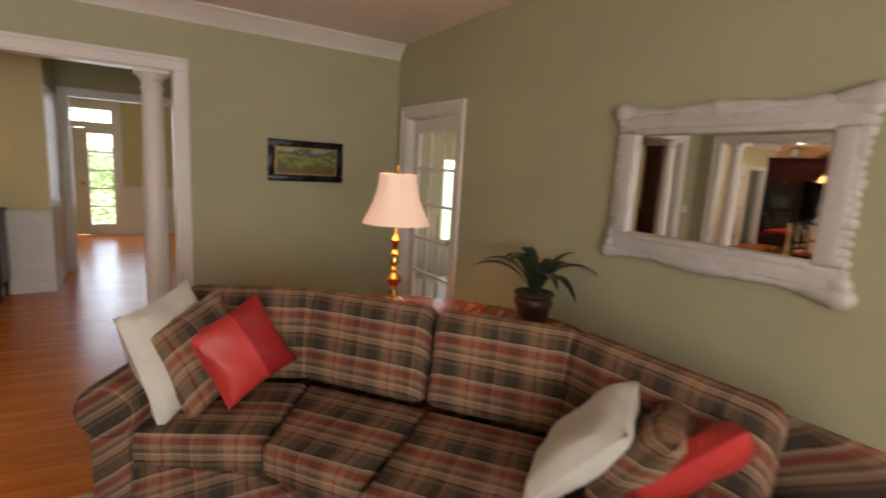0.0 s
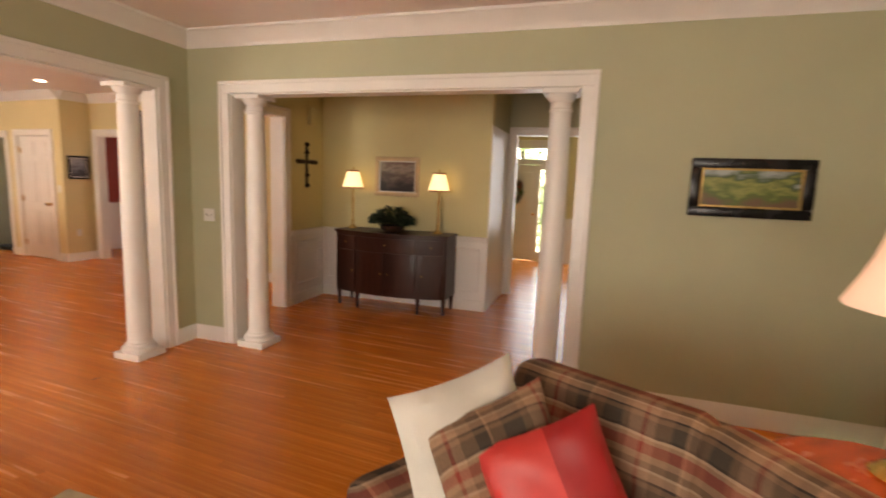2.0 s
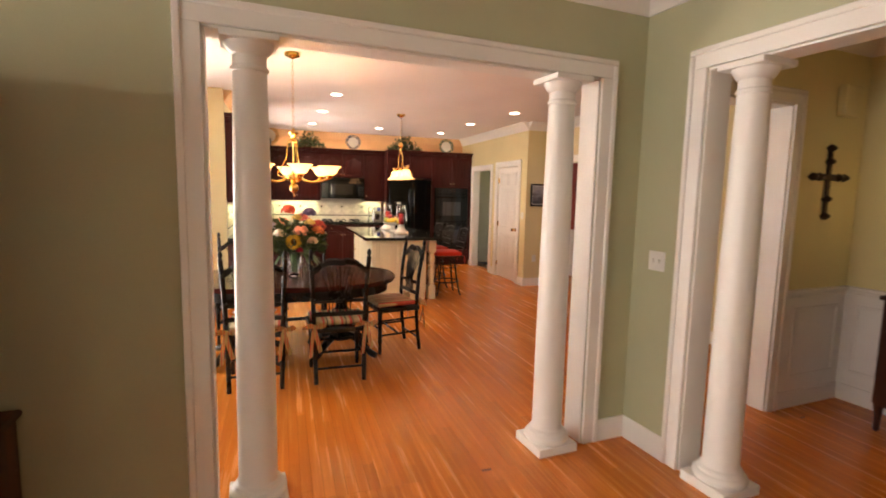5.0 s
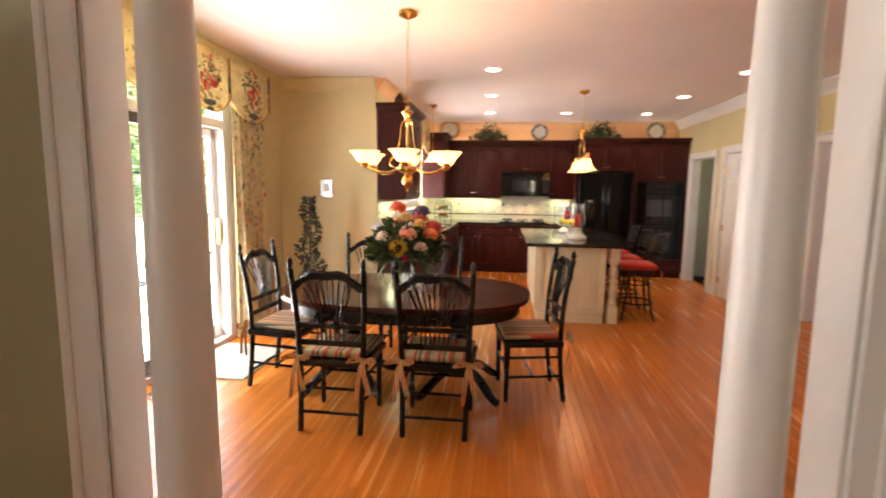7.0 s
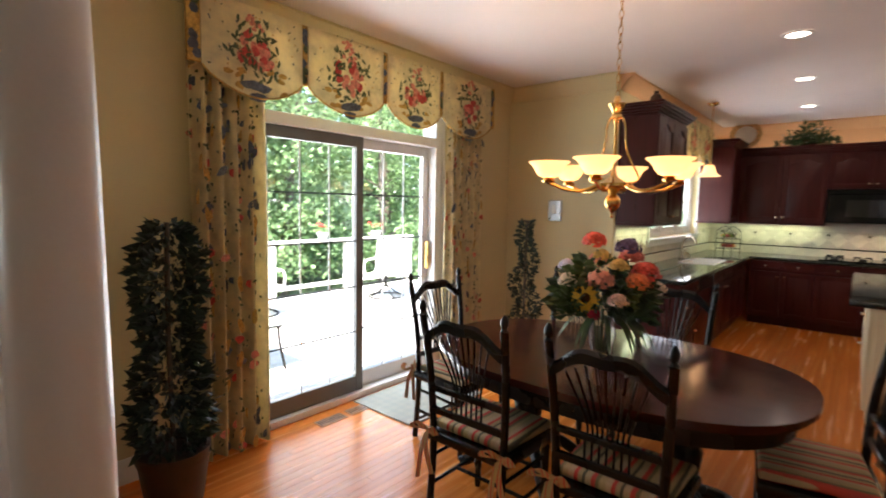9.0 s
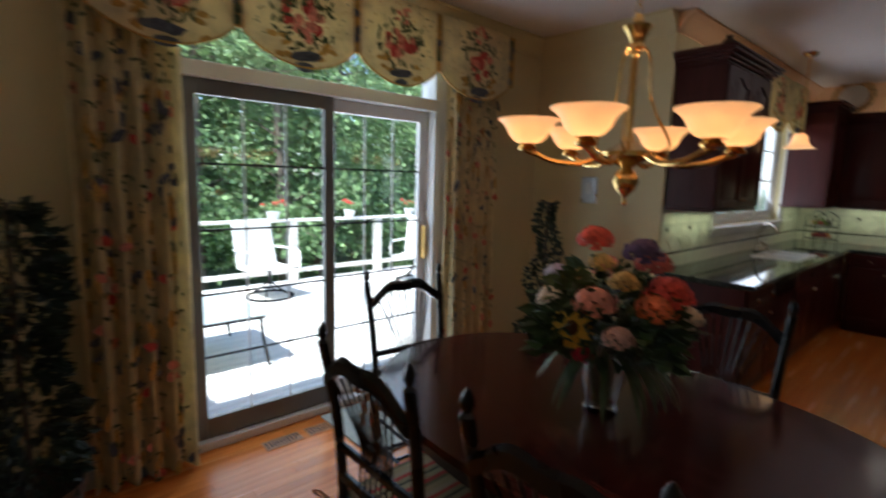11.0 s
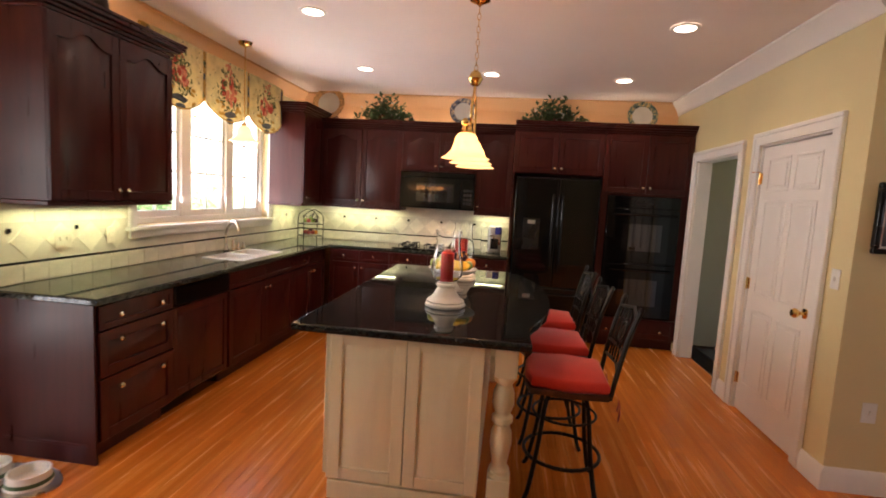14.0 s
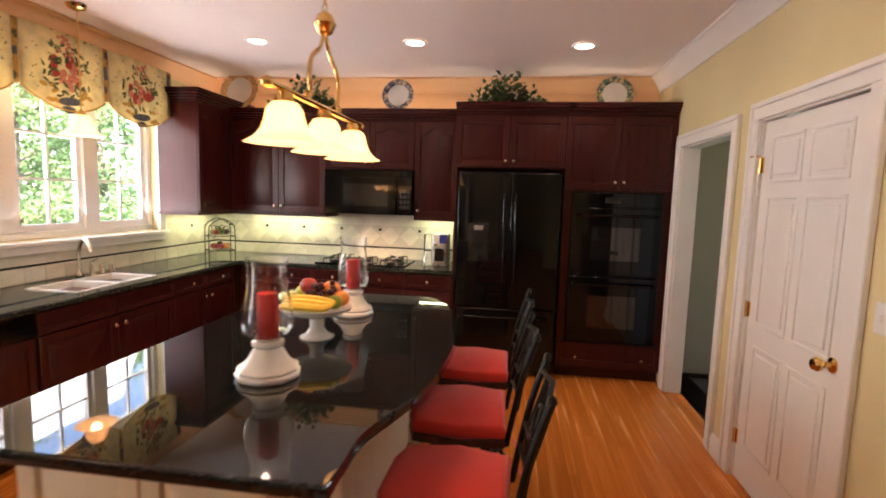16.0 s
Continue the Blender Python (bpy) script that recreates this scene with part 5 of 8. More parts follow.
def dining_table():
    t = thing("dining_table", (-5.32, 2.87, 0), "dark mahogany oval dining table on black pedestals", "table")
    def oval(a, b, n=56):
        pts = []
        for k in range(n):
            w = 2 * math.pi * k / n
            c, s = math.cos(w), math.sin(w)
            pts.append((math.copysign(abs(c) ** 0.86, c) * a, math.copysign(abs(s) ** 0.78, s) * b))
        return pts
    bm = bmesh.new()
    slab(bm, oval(0.62, 0.92), 0.735, 0.76, 0.008, 3)
    slab(bm, oval(0.605, 0.905), 0.718, 0.735, 0.006, 2)
    part("tabletop", bm, M["tabletop"], t, "polished mahogany top with a moulded edge")
    bm = bmesh.new()
    slab(bm, oval(0.55, 0.85), 0.63, 0.718)
    part("apron", bm, M["black"], t)
    for y in (-0.42, 0.42):
        bm = bmesh.new()
        lathe(bm, [(0.10, 0.14), (0.11, 0.16), (0.06, 0.22), (0.075, 0.32), (0.085, 0.40), (0.05, 0.46), (0.06, 0.52), (0.12, 0.60), (0.14, 0.63)], 24, (0, y, 0))
        p = part("pedestal", bm, M["black"], t)
        for k in range(4):
            a = radians(45 + 90 * k)
            bm = bmesh.new()
            tube(bm, arc([(0.05 * math.cos(a), y + 0.05 * math.sin(a), 0.20), (0.20 * math.cos(a), y + 0.20 * math.sin(a), 0.15), (0.33 * math.cos(a), y + 0.33 * math.sin(a), 0.06), (0.40 * math.cos(a), y + 0.40 * math.sin(a), 0.035)], 5), 0.036, 10, 0.028)
            part("foot", bm, M["black"], p)


dining_table()


def blossom(bm, at, radius, n, rnd, petal=0.6, mat=0):
    """A full flower head of cupped petals."""
    at = Vector(at)
    for k in range(n):
        s = k / n
        el = radians(85 - 105 * s)
        az = k * 2.39996
        d = Vector((math.cos(el) * math.cos(az), math.cos(el) * math.sin(az), math.sin(el)))
        side = d.cross(Vector((0, 0, 1)))
        if side.length < 0.01:
            side = Vector((1, 0, 0))
        side.normalize()
        up = side.cross(d)
        r = radius * (0.75 + 0.3 * s) * rnd.uniform(0.9, 1.1)
        w = radius * petal * rnd.uniform(0.8, 1.2)
        c = at + d * r
        vs = [bm.verts.new(q) for q in (at + d * r * 0.3, c - side * w * 0.55 - d * w * 0.15, c - side * w * 0.3 + up * w * 0.5, c + up * w * 0.62 - d * w * 0.1, c + side * w * 0.3 + up * w * 0.5, c + side * w * 0.55 - d * w * 0.15, c + d * w * 0.05)]
        for a, b in ((1, 2), (2, 3), (3, 4), (4, 5)):
            bm.faces.new((vs[6], vs[a], vs[b])).material_index = mat
        bm.faces.new((vs[0], vs[1], vs[6])).material_index = mat
        bm.faces.new((vs[0], vs[6], vs[5])).material_index = mat


def bouquet():
    t = thing("flower_vase", (-5.31, 2.87, 0.76), "glass vase with a full bouquet of silk flowers", "flowers")
    bm = bmesh.new()
    lathe(bm, [(0.055, 0), (0.062, 0.008), (0.05, 0.02), (0.058, 0.06), (0.072, 0.12), (0.062, 0.18), (0.078, 0.22), (0.074, 0.22), (0.058, 0.18), (0.068, 0.12), (0.054, 0.06), (0.046, 0.025), (0.01, 0.022)], 28)
    part("vase", bm, M["glass"], t, "clear glass vase")
    rnd = random.Random(12)
    bm = bmesh.new()
    def pick():
        a = rnd.uniform(0, 6.283)
        r = 0.24 * rnd.random() ** 0.6
        z = 0.22 + 0.31 * rnd.random() * (1 - (r / 0.33) ** 2)
        return (r * math.cos(a), r * math.sin(a), z), (math.cos(a), math.sin(a), rnd.uniform(-0.5, 0.9))
    leaves(bm, 650, pick, 0.075, rnd)
    for k in range(26):
        a = rnd.uniform(0, 6.283)
        leaf_blade(bm, (0.05 * math.cos(a), 0.05 * math.sin(a), 0.22), (math.cos(a), math.sin(a), 0.5), rnd.uniform(0.20, 0.30), 0.022, 2.2)
    for k in range(12):
        a = rnd.uniform(0, 6.283)
        tube(bm, [(0.02 * math.cos(a), 0.02 * math.sin(a), 0.03), (0.05 * math.cos(a), 0.05 * math.sin(a), 0.24)], 0.004, 5)
    part("foliage", bm, M["leaf"], t)
    flowers = ((0.17, 0.05, 0.36, 0.068, "peach_flower", (0.80, 0.33, 0.24)), (0.14, -0.13, 0.34, 0.055, "cream_flower", (0.78, 0.66, 0.52)), (0.03, -0.05, 0.54, 0.062, "coral_flower", (0.80, 0.12, 0.07)),
               (0.05, 0.13, 0.52, 0.06, "violet_flower", (0.13, 0.09, 0.22)), (0.02, 0.21, 0.40, 0.07, "red_flower", (0.72, 0.10, 0.08)), (0.15, 0.13, 0.44, 0.045, "yellow_flower", (0.75, 0.50, 0.15)),
               (0.20, 0.15, 0.28, 0.048, "pale_pink_flower", (0.75, 0.50, 0.42)), (0.02, -0.20, 0.40, 0.05, "lilac_flower", (0.62, 0.60, 0.74)), (-0.14, 0.08, 0.46, 0.062, "rose_flower", (0.70, 0.18, 0.16)),
               (-0.15, -0.10, 0.42, 0.06, "peach_flower", (0.80, 0.40, 0.28)), (0.10, 0.02, 0.48, 0.042, "yellow_flower", (0.78, 0.56, 0.22)), (0.20, 0.04, 0.20, 0.034, "crimson_flower", (0.45, 0.02, 0.05)), (-0.05, 0.24, 0.32, 0.05, "cream_flower", (0.78, 0.68, 0.55)),
               (0.09, 0.20, 0.36, 0.06, "orange_flower", (0.82, 0.22, 0.08)))
    mats = {}
    for x, y, z, r, nm, col in flowers:
        if nm not in mats:
            mats[nm] = surface(nm, col, 0.7, vary=0.16, scale=18, island=0.16)
        bm = bmesh.new()
        blossom(bm, (x, y, z + 0.05), r, 52, rnd)
        part(nm, bm, mats[nm], t)
    bm = bmesh.new()
    c, ax = Vector((0.195, -0.01, 0.33)), Vector((0.95, 0.05, 0.2)).normalized()
    s1 = ax.cross(Vector((0, 0, 1))).normalized()
    s2 = s1.cross(ax)
    for k in range(22):
        a = 2 * math.pi * k / 22
        d = math.cos(a) * s1 + math.sin(a) * s2
        w = d.cross(ax)
        vs = [bm.verts.new(q) for q in (c + d * 0.018 - w * 0.006, c + d * 0.018 + w * 0.006, c + d * 0.05 + w * 0.012 + ax * 0.006, c + d * 0.076 + ax * 0.002, c + d * 0.05 - w * 0.012 + ax * 0.006)]
        bm.faces.new(vs)
    f = part("sunflower", bm, surface("sunflower_petal", (0.80, 0.48, 0.05), 0.7, island=0.15), t)
    bm = bmesh.new()
    ball = bmesh.ops.create_icosphere(bm, subdivisions=2, radius=0.026)["verts"]
    for v in ball:
        v.co = c + v.co - ax * 0.7 * v.co.dot(ax) + ax * 0.004
    part("flower_heart", bm, surface("seed_brown", (0.16, 0.06, 0.015), 0.9), f)


bouquet()


def bowl_shade(bm, at, up=True, r=0.115, h=0.085):
    """A flared glass bowl."""
    k = r / 0.115
    rows = [(0.030, 0), (0.050, 0.008), (0.068, 0.028), (0.078, 0.05), (0.092, 0.068), (0.110, 0.080), (r, h), (0.108, h - 0.003), (0.088, 0.066), (0.074, 0.05), (0.062, 0.03), (0.03, 0.012)]
    rows = [(a * k, z * k) for a, z in rows]
    if not up:
        rows = [(a, -z) for a, z in rows]
    lathe(bm, rows, 28, at, caps=False)


def chandelier():
    t = thing("chandelier", (-5.36, 2.872, 0), "polished brass chandelier with six glowing alabaster bowls", "chandelier")
    b = M["brass"]
    bm = bmesh.new()
    lathe(bm, [(0.004, 1.475), (0.01, 1.485), (0.006, 1.50), (0.012, 1.51), (0.032, 1.53), (0.042, 1.555), (0.036, 1.58), (0.018, 1.60), (0.03, 1.61), (0.05, 1.62), (0.085, 1.64), (0.085, 1.655), (0.05, 1.67), (0.018, 1.69), (0.010, 1.72), (0.008, 1.95), (0.016, 1.965), (0.012, 1.985)], 24)
    part("centre_body", bm, b, t)
    bm = bmesh.new()
    lathe(bm, [(0.01, 1.97), (0.03, 1.985), (0.022, 2.0), (0.028, 2.02), (0.045, 2.045), (0.046, 2.053), (0.02, 2.065), (0.012, 2.09)], 24)
    part("top_cap", bm, b, t)
    for k in range(3):
        a = radians(20 + 120 * k)
        c, s = math.cos(a), math.sin(a)
        bm = bmesh.new()
        tube(bm, arc([(0.03 * c, 0.03 * s, 1.99), (0.05 * c, 0.05 * s, 1.95), (0.06 * c, 0.06 * s, 1.85), (0.085 * c, 0.085 * s, 1.78), (0.14 * c, 0.14 * s, 1.68), (0.07 * c, 0.07 * s, 1.65)], 5), 0.0045, 8)
        part("rod", bm, b, t)
    for k in range(6):
        a = radians(8 + 60 * k)
        c, s = math.cos(a), math.sin(a)
        bm = bmesh.new()
        tube(bm, arc([(0.07 * c, 0.07 * s, 1.648), (0.15 * c, 0.15 * s, 1.615), (0.24 * c, 0.24 * s, 1.62), (0.295 * c, 0.295 * s, 1.64), (0.338 * c, 0.338 * s, 1.655)], 5), 0.010, 8)
        lathe(bm, [(0.008, 0), (0.03, 0.006), (0.034, 0.014), (0.02, 0.024), (0.034, 0.03)], 16, (0.33 * c, 0.33 * s, 1.648))
        p = part("arm", bm, b, t)
        bm = bmesh.new()
        bowl_shade(bm, (0.33 * c, 0.33 * s, 1.678), True, 0.110)
        part("bowl_shade", bm, M["shade_glow"], p, "glowing alabaster glass bowl")
        lamp("chandelier_bulb", "POINT", pose(-5.36 + 0.33 * c, 2.872 + 0.33 * s, 1.735), 0.42, BULB, 0.03)
    for k in range(16):
        bm = bmesh.new()
        z = 2.10 + k * 0.039
        ring = [(0.010 * math.cos(w), 0, z + 0.022 * math.sin(w)) if k % 2 else (0, 0.010 * math.cos(w), z + 0.022 * math.sin(w)) for w in [2 * math.pi * j / 10 for j in range(11)]]
        tube(bm, ring, 0.0026, 5)
        part("chain_link", bm, b, t)
    bm = bmesh.new()
    lathe(bm, [(0.01, 2.69), (0.03, 2.70), (0.065, 2.715), (0.07, 2.739)], 24)
    part("canopy", bm, b, t)


chandelier()


# ---- glass sliding door, curtains ----
def sliding_door():
    t = thing("sliding_door", (-5.33, 0.86, 0), "white sliding glass patio door with narrow glazing bars", "door", kind="structure")
    bm = bmesh.new()
    for x0, x1, z0, z1 in ((-0.89, 0.89, 0.0, 0.05), (-0.89, 0.89, 2.03, 2.11), (-0.89, -0.835, 0.05, 2.03), (0.835, 0.89, 0.05, 2.03), (-0.89, 0.89, 2.50, 2.56), (-0.89, -0.835, 2.11, 2.50), (0.835, 0.89, 2.11, 2.50)):
        box(bm, x0, x1, -0.07, 0.09, z0, z1, 0.004)
    part("door_frame", bm, M["white"], t)
    bm = bmesh.new()
    box(bm, -0.835, 0.835, -0.003, 0.003, 2.11, 2.50)
    part("transom_pane", bm, M["pane"], t).visible_shadow = False
    for x0, x1, y in ((-0.835, 0.0, -0.02), (-0.04, 0.835, 0.03)):
        bm = bmesh.new()
        st = 0.07
        for a, b, c, d in ((x0, x0 + st, 0.05, 2.03), (x1 - st, x1, 0.05, 2.03), (x0 + st, x1 - st, 0.05, 0.17), (x0 + st, x1 - st, 1.95, 2.03)):
            box(bm, a, b, y - 0.02, y + 0.02, c, d, 0.004)
        # the east sash is backlit: its shade is painted in
        s = part("sash", bm, M["white"] if x0 < -0.5 else M["sash_shaded"], t)
        bm = bmesh.new()
        box(bm, x0 + st, x1 - st, y - 0.004, y + 0.004, 0.17, 1.95)
        part("pane", bm, M["pane"], s).visible_shadow = False
        for k in range(1, 5):
            z = 0.17 + 1.78 * k / 5
            bm = bmesh.new()
            box(bm, x0 + st, x1 - st, y + 0.005, y + 0.013, z - 0.006, z + 0.006)
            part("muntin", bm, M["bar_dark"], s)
        for k in range(1, 3):
            x = x0 + st + (x1 - x0 - 2 * st) * k / 3
            bm = bmesh.new()
            box(bm, x - 0.005, x + 0.005, y + 0.005, y + 0.012, 0.17, 1.95)
            part("muntin", bm, M["white"], s)
    bm = bmesh.new()
    box(bm, -0.815, -0.79, 0.0, 0.045, 0.95, 1.20, 0.006)
    part("handle", bm, M["brass"], t)


sliding_door()
casing("trim_sliding_door", "y", 0.93, 1, -6.22, -4.44, 2.56, 0.07)

PRINT = [surface("print_cream", (0.78, 0.68, 0.40), 0.9, vary=0.10, scale=14, bump=0.15, grain=300), surface("print_red", (0.52, 0.07, 0.055), 0.9, vary=0.2, scale=60), surface("print_pink", (0.66, 0.24, 0.17), 0.9, vary=0.2, scale=60),
         surface("print_green", (0.09, 0.115, 0.05), 0.9, vary=0.25, scale=60), surface("print_blue", (0.10, 0.115, 0.145), 0.9, vary=0.25, scale=60), surface("print_gold", (0.52, 0.31, 0.07), 0.9, vary=0.2, scale=60)]


let_light_through(PRINT[0], 0.35)


def dab(bm, x, z, y, rx, rz, turn, mat, rnd):
    """A printed patch of colour with an uneven edge."""
    n = 8
    vs = []
    for k in range(n):
        a = 2 * math.pi * k / n
        r = rnd.uniform(0.75, 1.2)
        u, v = rx * r * math.cos(a), rz * r * math.sin(a)
        vs.append(bm.verts.new((x + u * math.cos(turn) - v * math.sin(turn), y(x, z) if callable(y) else y, z + u * math.sin(turn) + v * math.cos(turn))))
    bm.faces.new(vs).material_index = mat


def posy(bm, cx, cz, s, y, rnd):
    """A printed basket of roses with leaves and a blue bowl."""
    for k in range(5):
        dab(bm, cx + rnd.uniform(-0.03, 0.03) * s, cz + (-0.15 + k * 0.004) * s, y, 0.075 * s * (1 - abs(k - 3) * 0.12), 0.018 * s, 0, 4, rnd)
    dab(bm, cx, cz - 0.19 * s, y, 0.05 * s, 0.02 * s, 0, 4, rnd)
    for k in range(64):
        a, r = rnd.uniform(0, 6.283), rnd.uniform(0.05, 0.17) * s
        dab(bm, cx + r * math.cos(a) * 0.95, cz + 0.03 * s + r * math.sin(a) * 0.95, y, 0.020 * s, 0.008 * s, rnd.uniform(0, 3.1), 3, rnd)
    for k in range(18):
        a, r = rnd.uniform(0, 6.283), rnd.uniform(0.01, 0.10) * s
        dab(bm, cx + r * math.cos(a), cz + 0.02 * s + r * math.sin(a) * 0.85, y, 0.026 * s, 0.024 * s, rnd.uniform(0, 3), rnd.choice((1, 1, 2, 2)), rnd)
    for k in range(10):
        dab(bm, cx + rnd.uniform(-0.05, 0.05) * s, cz + rnd.uniform(0.12, 0.21) * s, y, 0.014 * s, 0.012 * s, 0, 2, rnd)
    for k in range(9):
        dab(bm, cx + rnd.choice((-1, 1)) * rnd.uniform(0.07, 0.15) * s, cz - rnd.uniform(0.06, 0.16) * s, y, 0.026 * s, 0.013 * s, rnd.uniform(-0.6, 0.6), 5, rnd)


def valance(name, x0, bounds, y, top, peak, dip, label, sill_side=1):
    """A box-pleated valance of printed cloth with a scalloped hem; hangs toward +y."""
    t = thing(name, (0, 0, 0), label, "valance")
    rnd = random.Random(31)
    edge = [x0] + list(bounds)
    for i, (a, b) in enumerate(zip(edge, edge[1:])):
        w = b - a
        def face(x, z, a=a, w=w):
            u = (x - a) / w
            return y + 0.035 + 0.012 * math.sin(math.pi * u)
        bm = bmesh.new()
        n = 18
        g = 0.045
        cols = []
        for k in range(n + 1):
            u = k / n
            x = a + math.copysign(g / 2, w) + (w - math.copysign(g, w)) * u
            hem = peak - (peak - dip) * math.sin(math.pi * u) ** 0.75
            cols.append([[bm.verts.new((x, face(x, 0) + d, hem + (top - hem) * j / 6)) for j in range(7)] for d in (0, -0.012)])
        for c0, c1 in zip(cols, cols[1:]):
            for j in range(6):
                bm.faces.new((c0[0][j], c1[0][j], c1[0][j + 1], c0[0][j + 1]))
                bm.faces.new((c0[1][j], c1[1][j], c1[1][j + 1], c0[1][j + 1]))
            bm.faces.new((c0[0][0], c1[0][0], c1[1][0], c0[1][0]))
        for c in (cols[0], cols[-1]):
            for j in range(6):
                bm.faces.new((c[0][j], c[1][j], c[1][j + 1], c[0][j + 1]))
        p = part("scallop_panel", bm, PRINT[0], t)
        bm = bmesh.new()
        s = min(abs(w), 0.72) / 0.56
        posy(bm, a + w / 2, (top + dip) / 2 - 0.02, s, lambda x, z, f=face: f(x, z) + 0.003, rnd)
        for k in range(60):
            x, z = a + w * rnd.uniform(0.08, 0.92), rnd.uniform(peak, top)
            dab(bm, x, z, lambda x, z, f=face: f(x, z) + 0.002, 0.008, 0.004, rnd.uniform(0, 3), rnd.choice((3, 5, 4)), rnd)
        tagged(part("floral_print", bm, PRINT, p, "printed baskets of red roses"), kind="stuff")
        bm = bmesh.new()
        tube(bm, [(a + math.copysign(g / 2, w) + (w - math.copysign(g, w)) * k / n, face(a + w * k / n, 0) + 0.004, peak - (peak - dip) * math.sin(math.pi * k / n) ** 0.75) for k, c in enumerate(cols)], 0.006, 6)
        part("hem_cord", bm, PRINT[5], p)
    for x in edge:
        bm = bmesh.new()
        box(bm, x - 0.05, x + 0.05, y + 0.005, y + 0.028, peak + 0.01, top, 0.004)
        p = part("pleat", bm, PRINT[5], t)
        bm = bmesh.new()
        for k in range(7):
            dab(bm, x + rnd.uniform(-0.02, 0.02), peak + 0.05 + (top - peak - 0.1) * k / 6, y + 0.031, 0.026, 0.03, 0, rnd.choice((4, 4, 3, 5)), rnd)
        tagged(part("floral_print", bm, PRINT, p), kind="stuff")
    bm = bmesh.new()
    lo, hi = min(edge), max(edge)
    box(bm, lo, hi, y - 0.06, y + 0.006, top - 0.06, top, 0.004)
    part("board", bm, PRINT[0], t)
    for x in (lo, hi):
        bm = bmesh.new()
        box(bm, x - 0.008, x + 0.008, y - 0.10, y + 0.02, peak, top - 0.001, 0.003)
        part("return", bm, PRINT[0], t)


valance("dining_valance", -4.06, (-4.73, -5.42, -6.06, -6.80), 1.06, 2.64, 2.26, 2.13, "scalloped floral valance over the patio door")


def curtain(x0, x1, y, z0, z1, seed, label):
    t = thing("curtain", (0, 0, 0), label, "curtain", "curtains of the patio door")
    rnd = random.Random(seed)
    ph = rnd.uniform(0, 6)
    def wave(x, z=0):
        u = (x - x0) / (x1 - x0)
        return y + 0.038 * math.sin(u * 2 * math.pi * 5 + ph) + 0.012 * math.sin(u * 31 + z * 1.5)
    bm = bmesh.new()
    n, m = 70, 10
    for d in (0, -0.006):
        g = [[bm.verts.new((x0 + (x1 - x0) * i / n, wave(x0 + (x1 - x0) * i / n, z0 + (z1 - z0) * j / m) + d, z0 + (z1 - z0) * j / m)) for j in range(m + 1)] for i in range(n + 1)]
        for i in range(n):
            for j in range(m):
                bm.faces.new((g[i][j], g[i + 1][j], g[i + 1][j + 1], g[i][j + 1]))
    part("cloth", bm, PRINT[0], t, "pleated cream curtain cloth")
    bm = bmesh.new()
    f = lambda x, z: wave(x, z) + 0.004
    for k in range(int(420 * abs(x1 - x0) / 0.45)):
        c = rnd.random()
        x, z = x0 + (x1 - x0) * rnd.uniform(0.05, 0.95), z0 + (z1 - z0) * rnd.random()
        if c < 0.10:
            dab(bm, x, z, f, 0.026, 0.03, rnd.uniform(0, 3), rnd.choice((1, 2)), rnd)
        elif c < 0.22:
            dab(bm, x, z, f, 0.02, 0.04, rnd.uniform(0, 3), 4, rnd)
        elif c < 0.36:
            dab(bm, x, z, f, 0.018, 0.05, rnd.uniform(-0.3, 0.3), 5, rnd)
        else:
            dab(bm, x, z, f, 0.008, 0.016, rnd.uniform(0, 3), 3, rnd)
    tagged(part("floral_print", bm, PRINT, t, "printed flowers and leaves"), kind="stuff")


curtain(-4.47, -4.02, 1.03, 0.01, 2.34, 1, "gathered floral curtain panel reaching the floor")
curtain(-6.74, -6.22, 1.03, 0.01, 2.34, 2, "gathered floral curtain panel beside the cream wall")


def topiary(at, label, z0, z1, rad, spiral, pot_r, pot_h, seed, mat, n=1500):
    t = thing("topiary" if spiral else "ficus_plant", (*at, 0), label, "plant")
    bm = bmesh.new()
    lathe(bm, [(pot_r * 0.7, 0), (pot_r * 0.75, 0.01), (pot_r * 0.95, pot_h * 0.8), (pot_r, pot_h * 0.85), (pot_r, pot_h), (pot_r * 0.88, pot_h), (pot_r * 0.85, pot_h - 0.03)], 24)
    part("pot", bm, M["clay"], t)
    bm = bmesh.new()
    tube(bm, [(0, 0, pot_h - 0.04), (0.01, 0, (z0 + z1) / 2), (0, 0, z1)], 0.012, 8)
    part("stem", bm, M["bark"], t)
    rnd = random.Random(seed)
    bm = bmesh.new()
    def pick():
        s = rnd.random() ** (1.15 if spiral else 1.0)
        z = z0 + (z1 - z0) * s
        a = rnd.uniform(0, 6.283)
        r = rad * ((1 - 0.72 * s) if spiral else (0.85 + 0.3 * math.sin(s * 9) * (1 - s))) * math.sqrt(rnd.uniform(0.15, 1))
        if spiral:
            r *= 0.72 + 0.38 * math.sin(a + s * 17)
        elif s > 0.88:
            r *= 1 - (s - 0.88) * 5
        return (r * math.cos(a), r * math.sin(a), z), (math.cos(a), math.sin(a), rnd.uniform(-0.8, 0.8))
    leaves(bm, n, pick, 0.045 if spiral else 0.06, rnd)
    part("foliage", bm, mat, t)


topiary((-6.80, 1.52), "dark green spiral topiary in a pot by the cream wall", 0.22, 1.40, 0.21, True, 0.13, 0.24, 4, M["darkleaf"])
topiary((-3.80, 1.32), "tall dark ficus plant in a pot beside the curtain", 0.30, 1.42, 0.17, False, 0.17, 0.30, 6, M["darkleaf"], 1700)


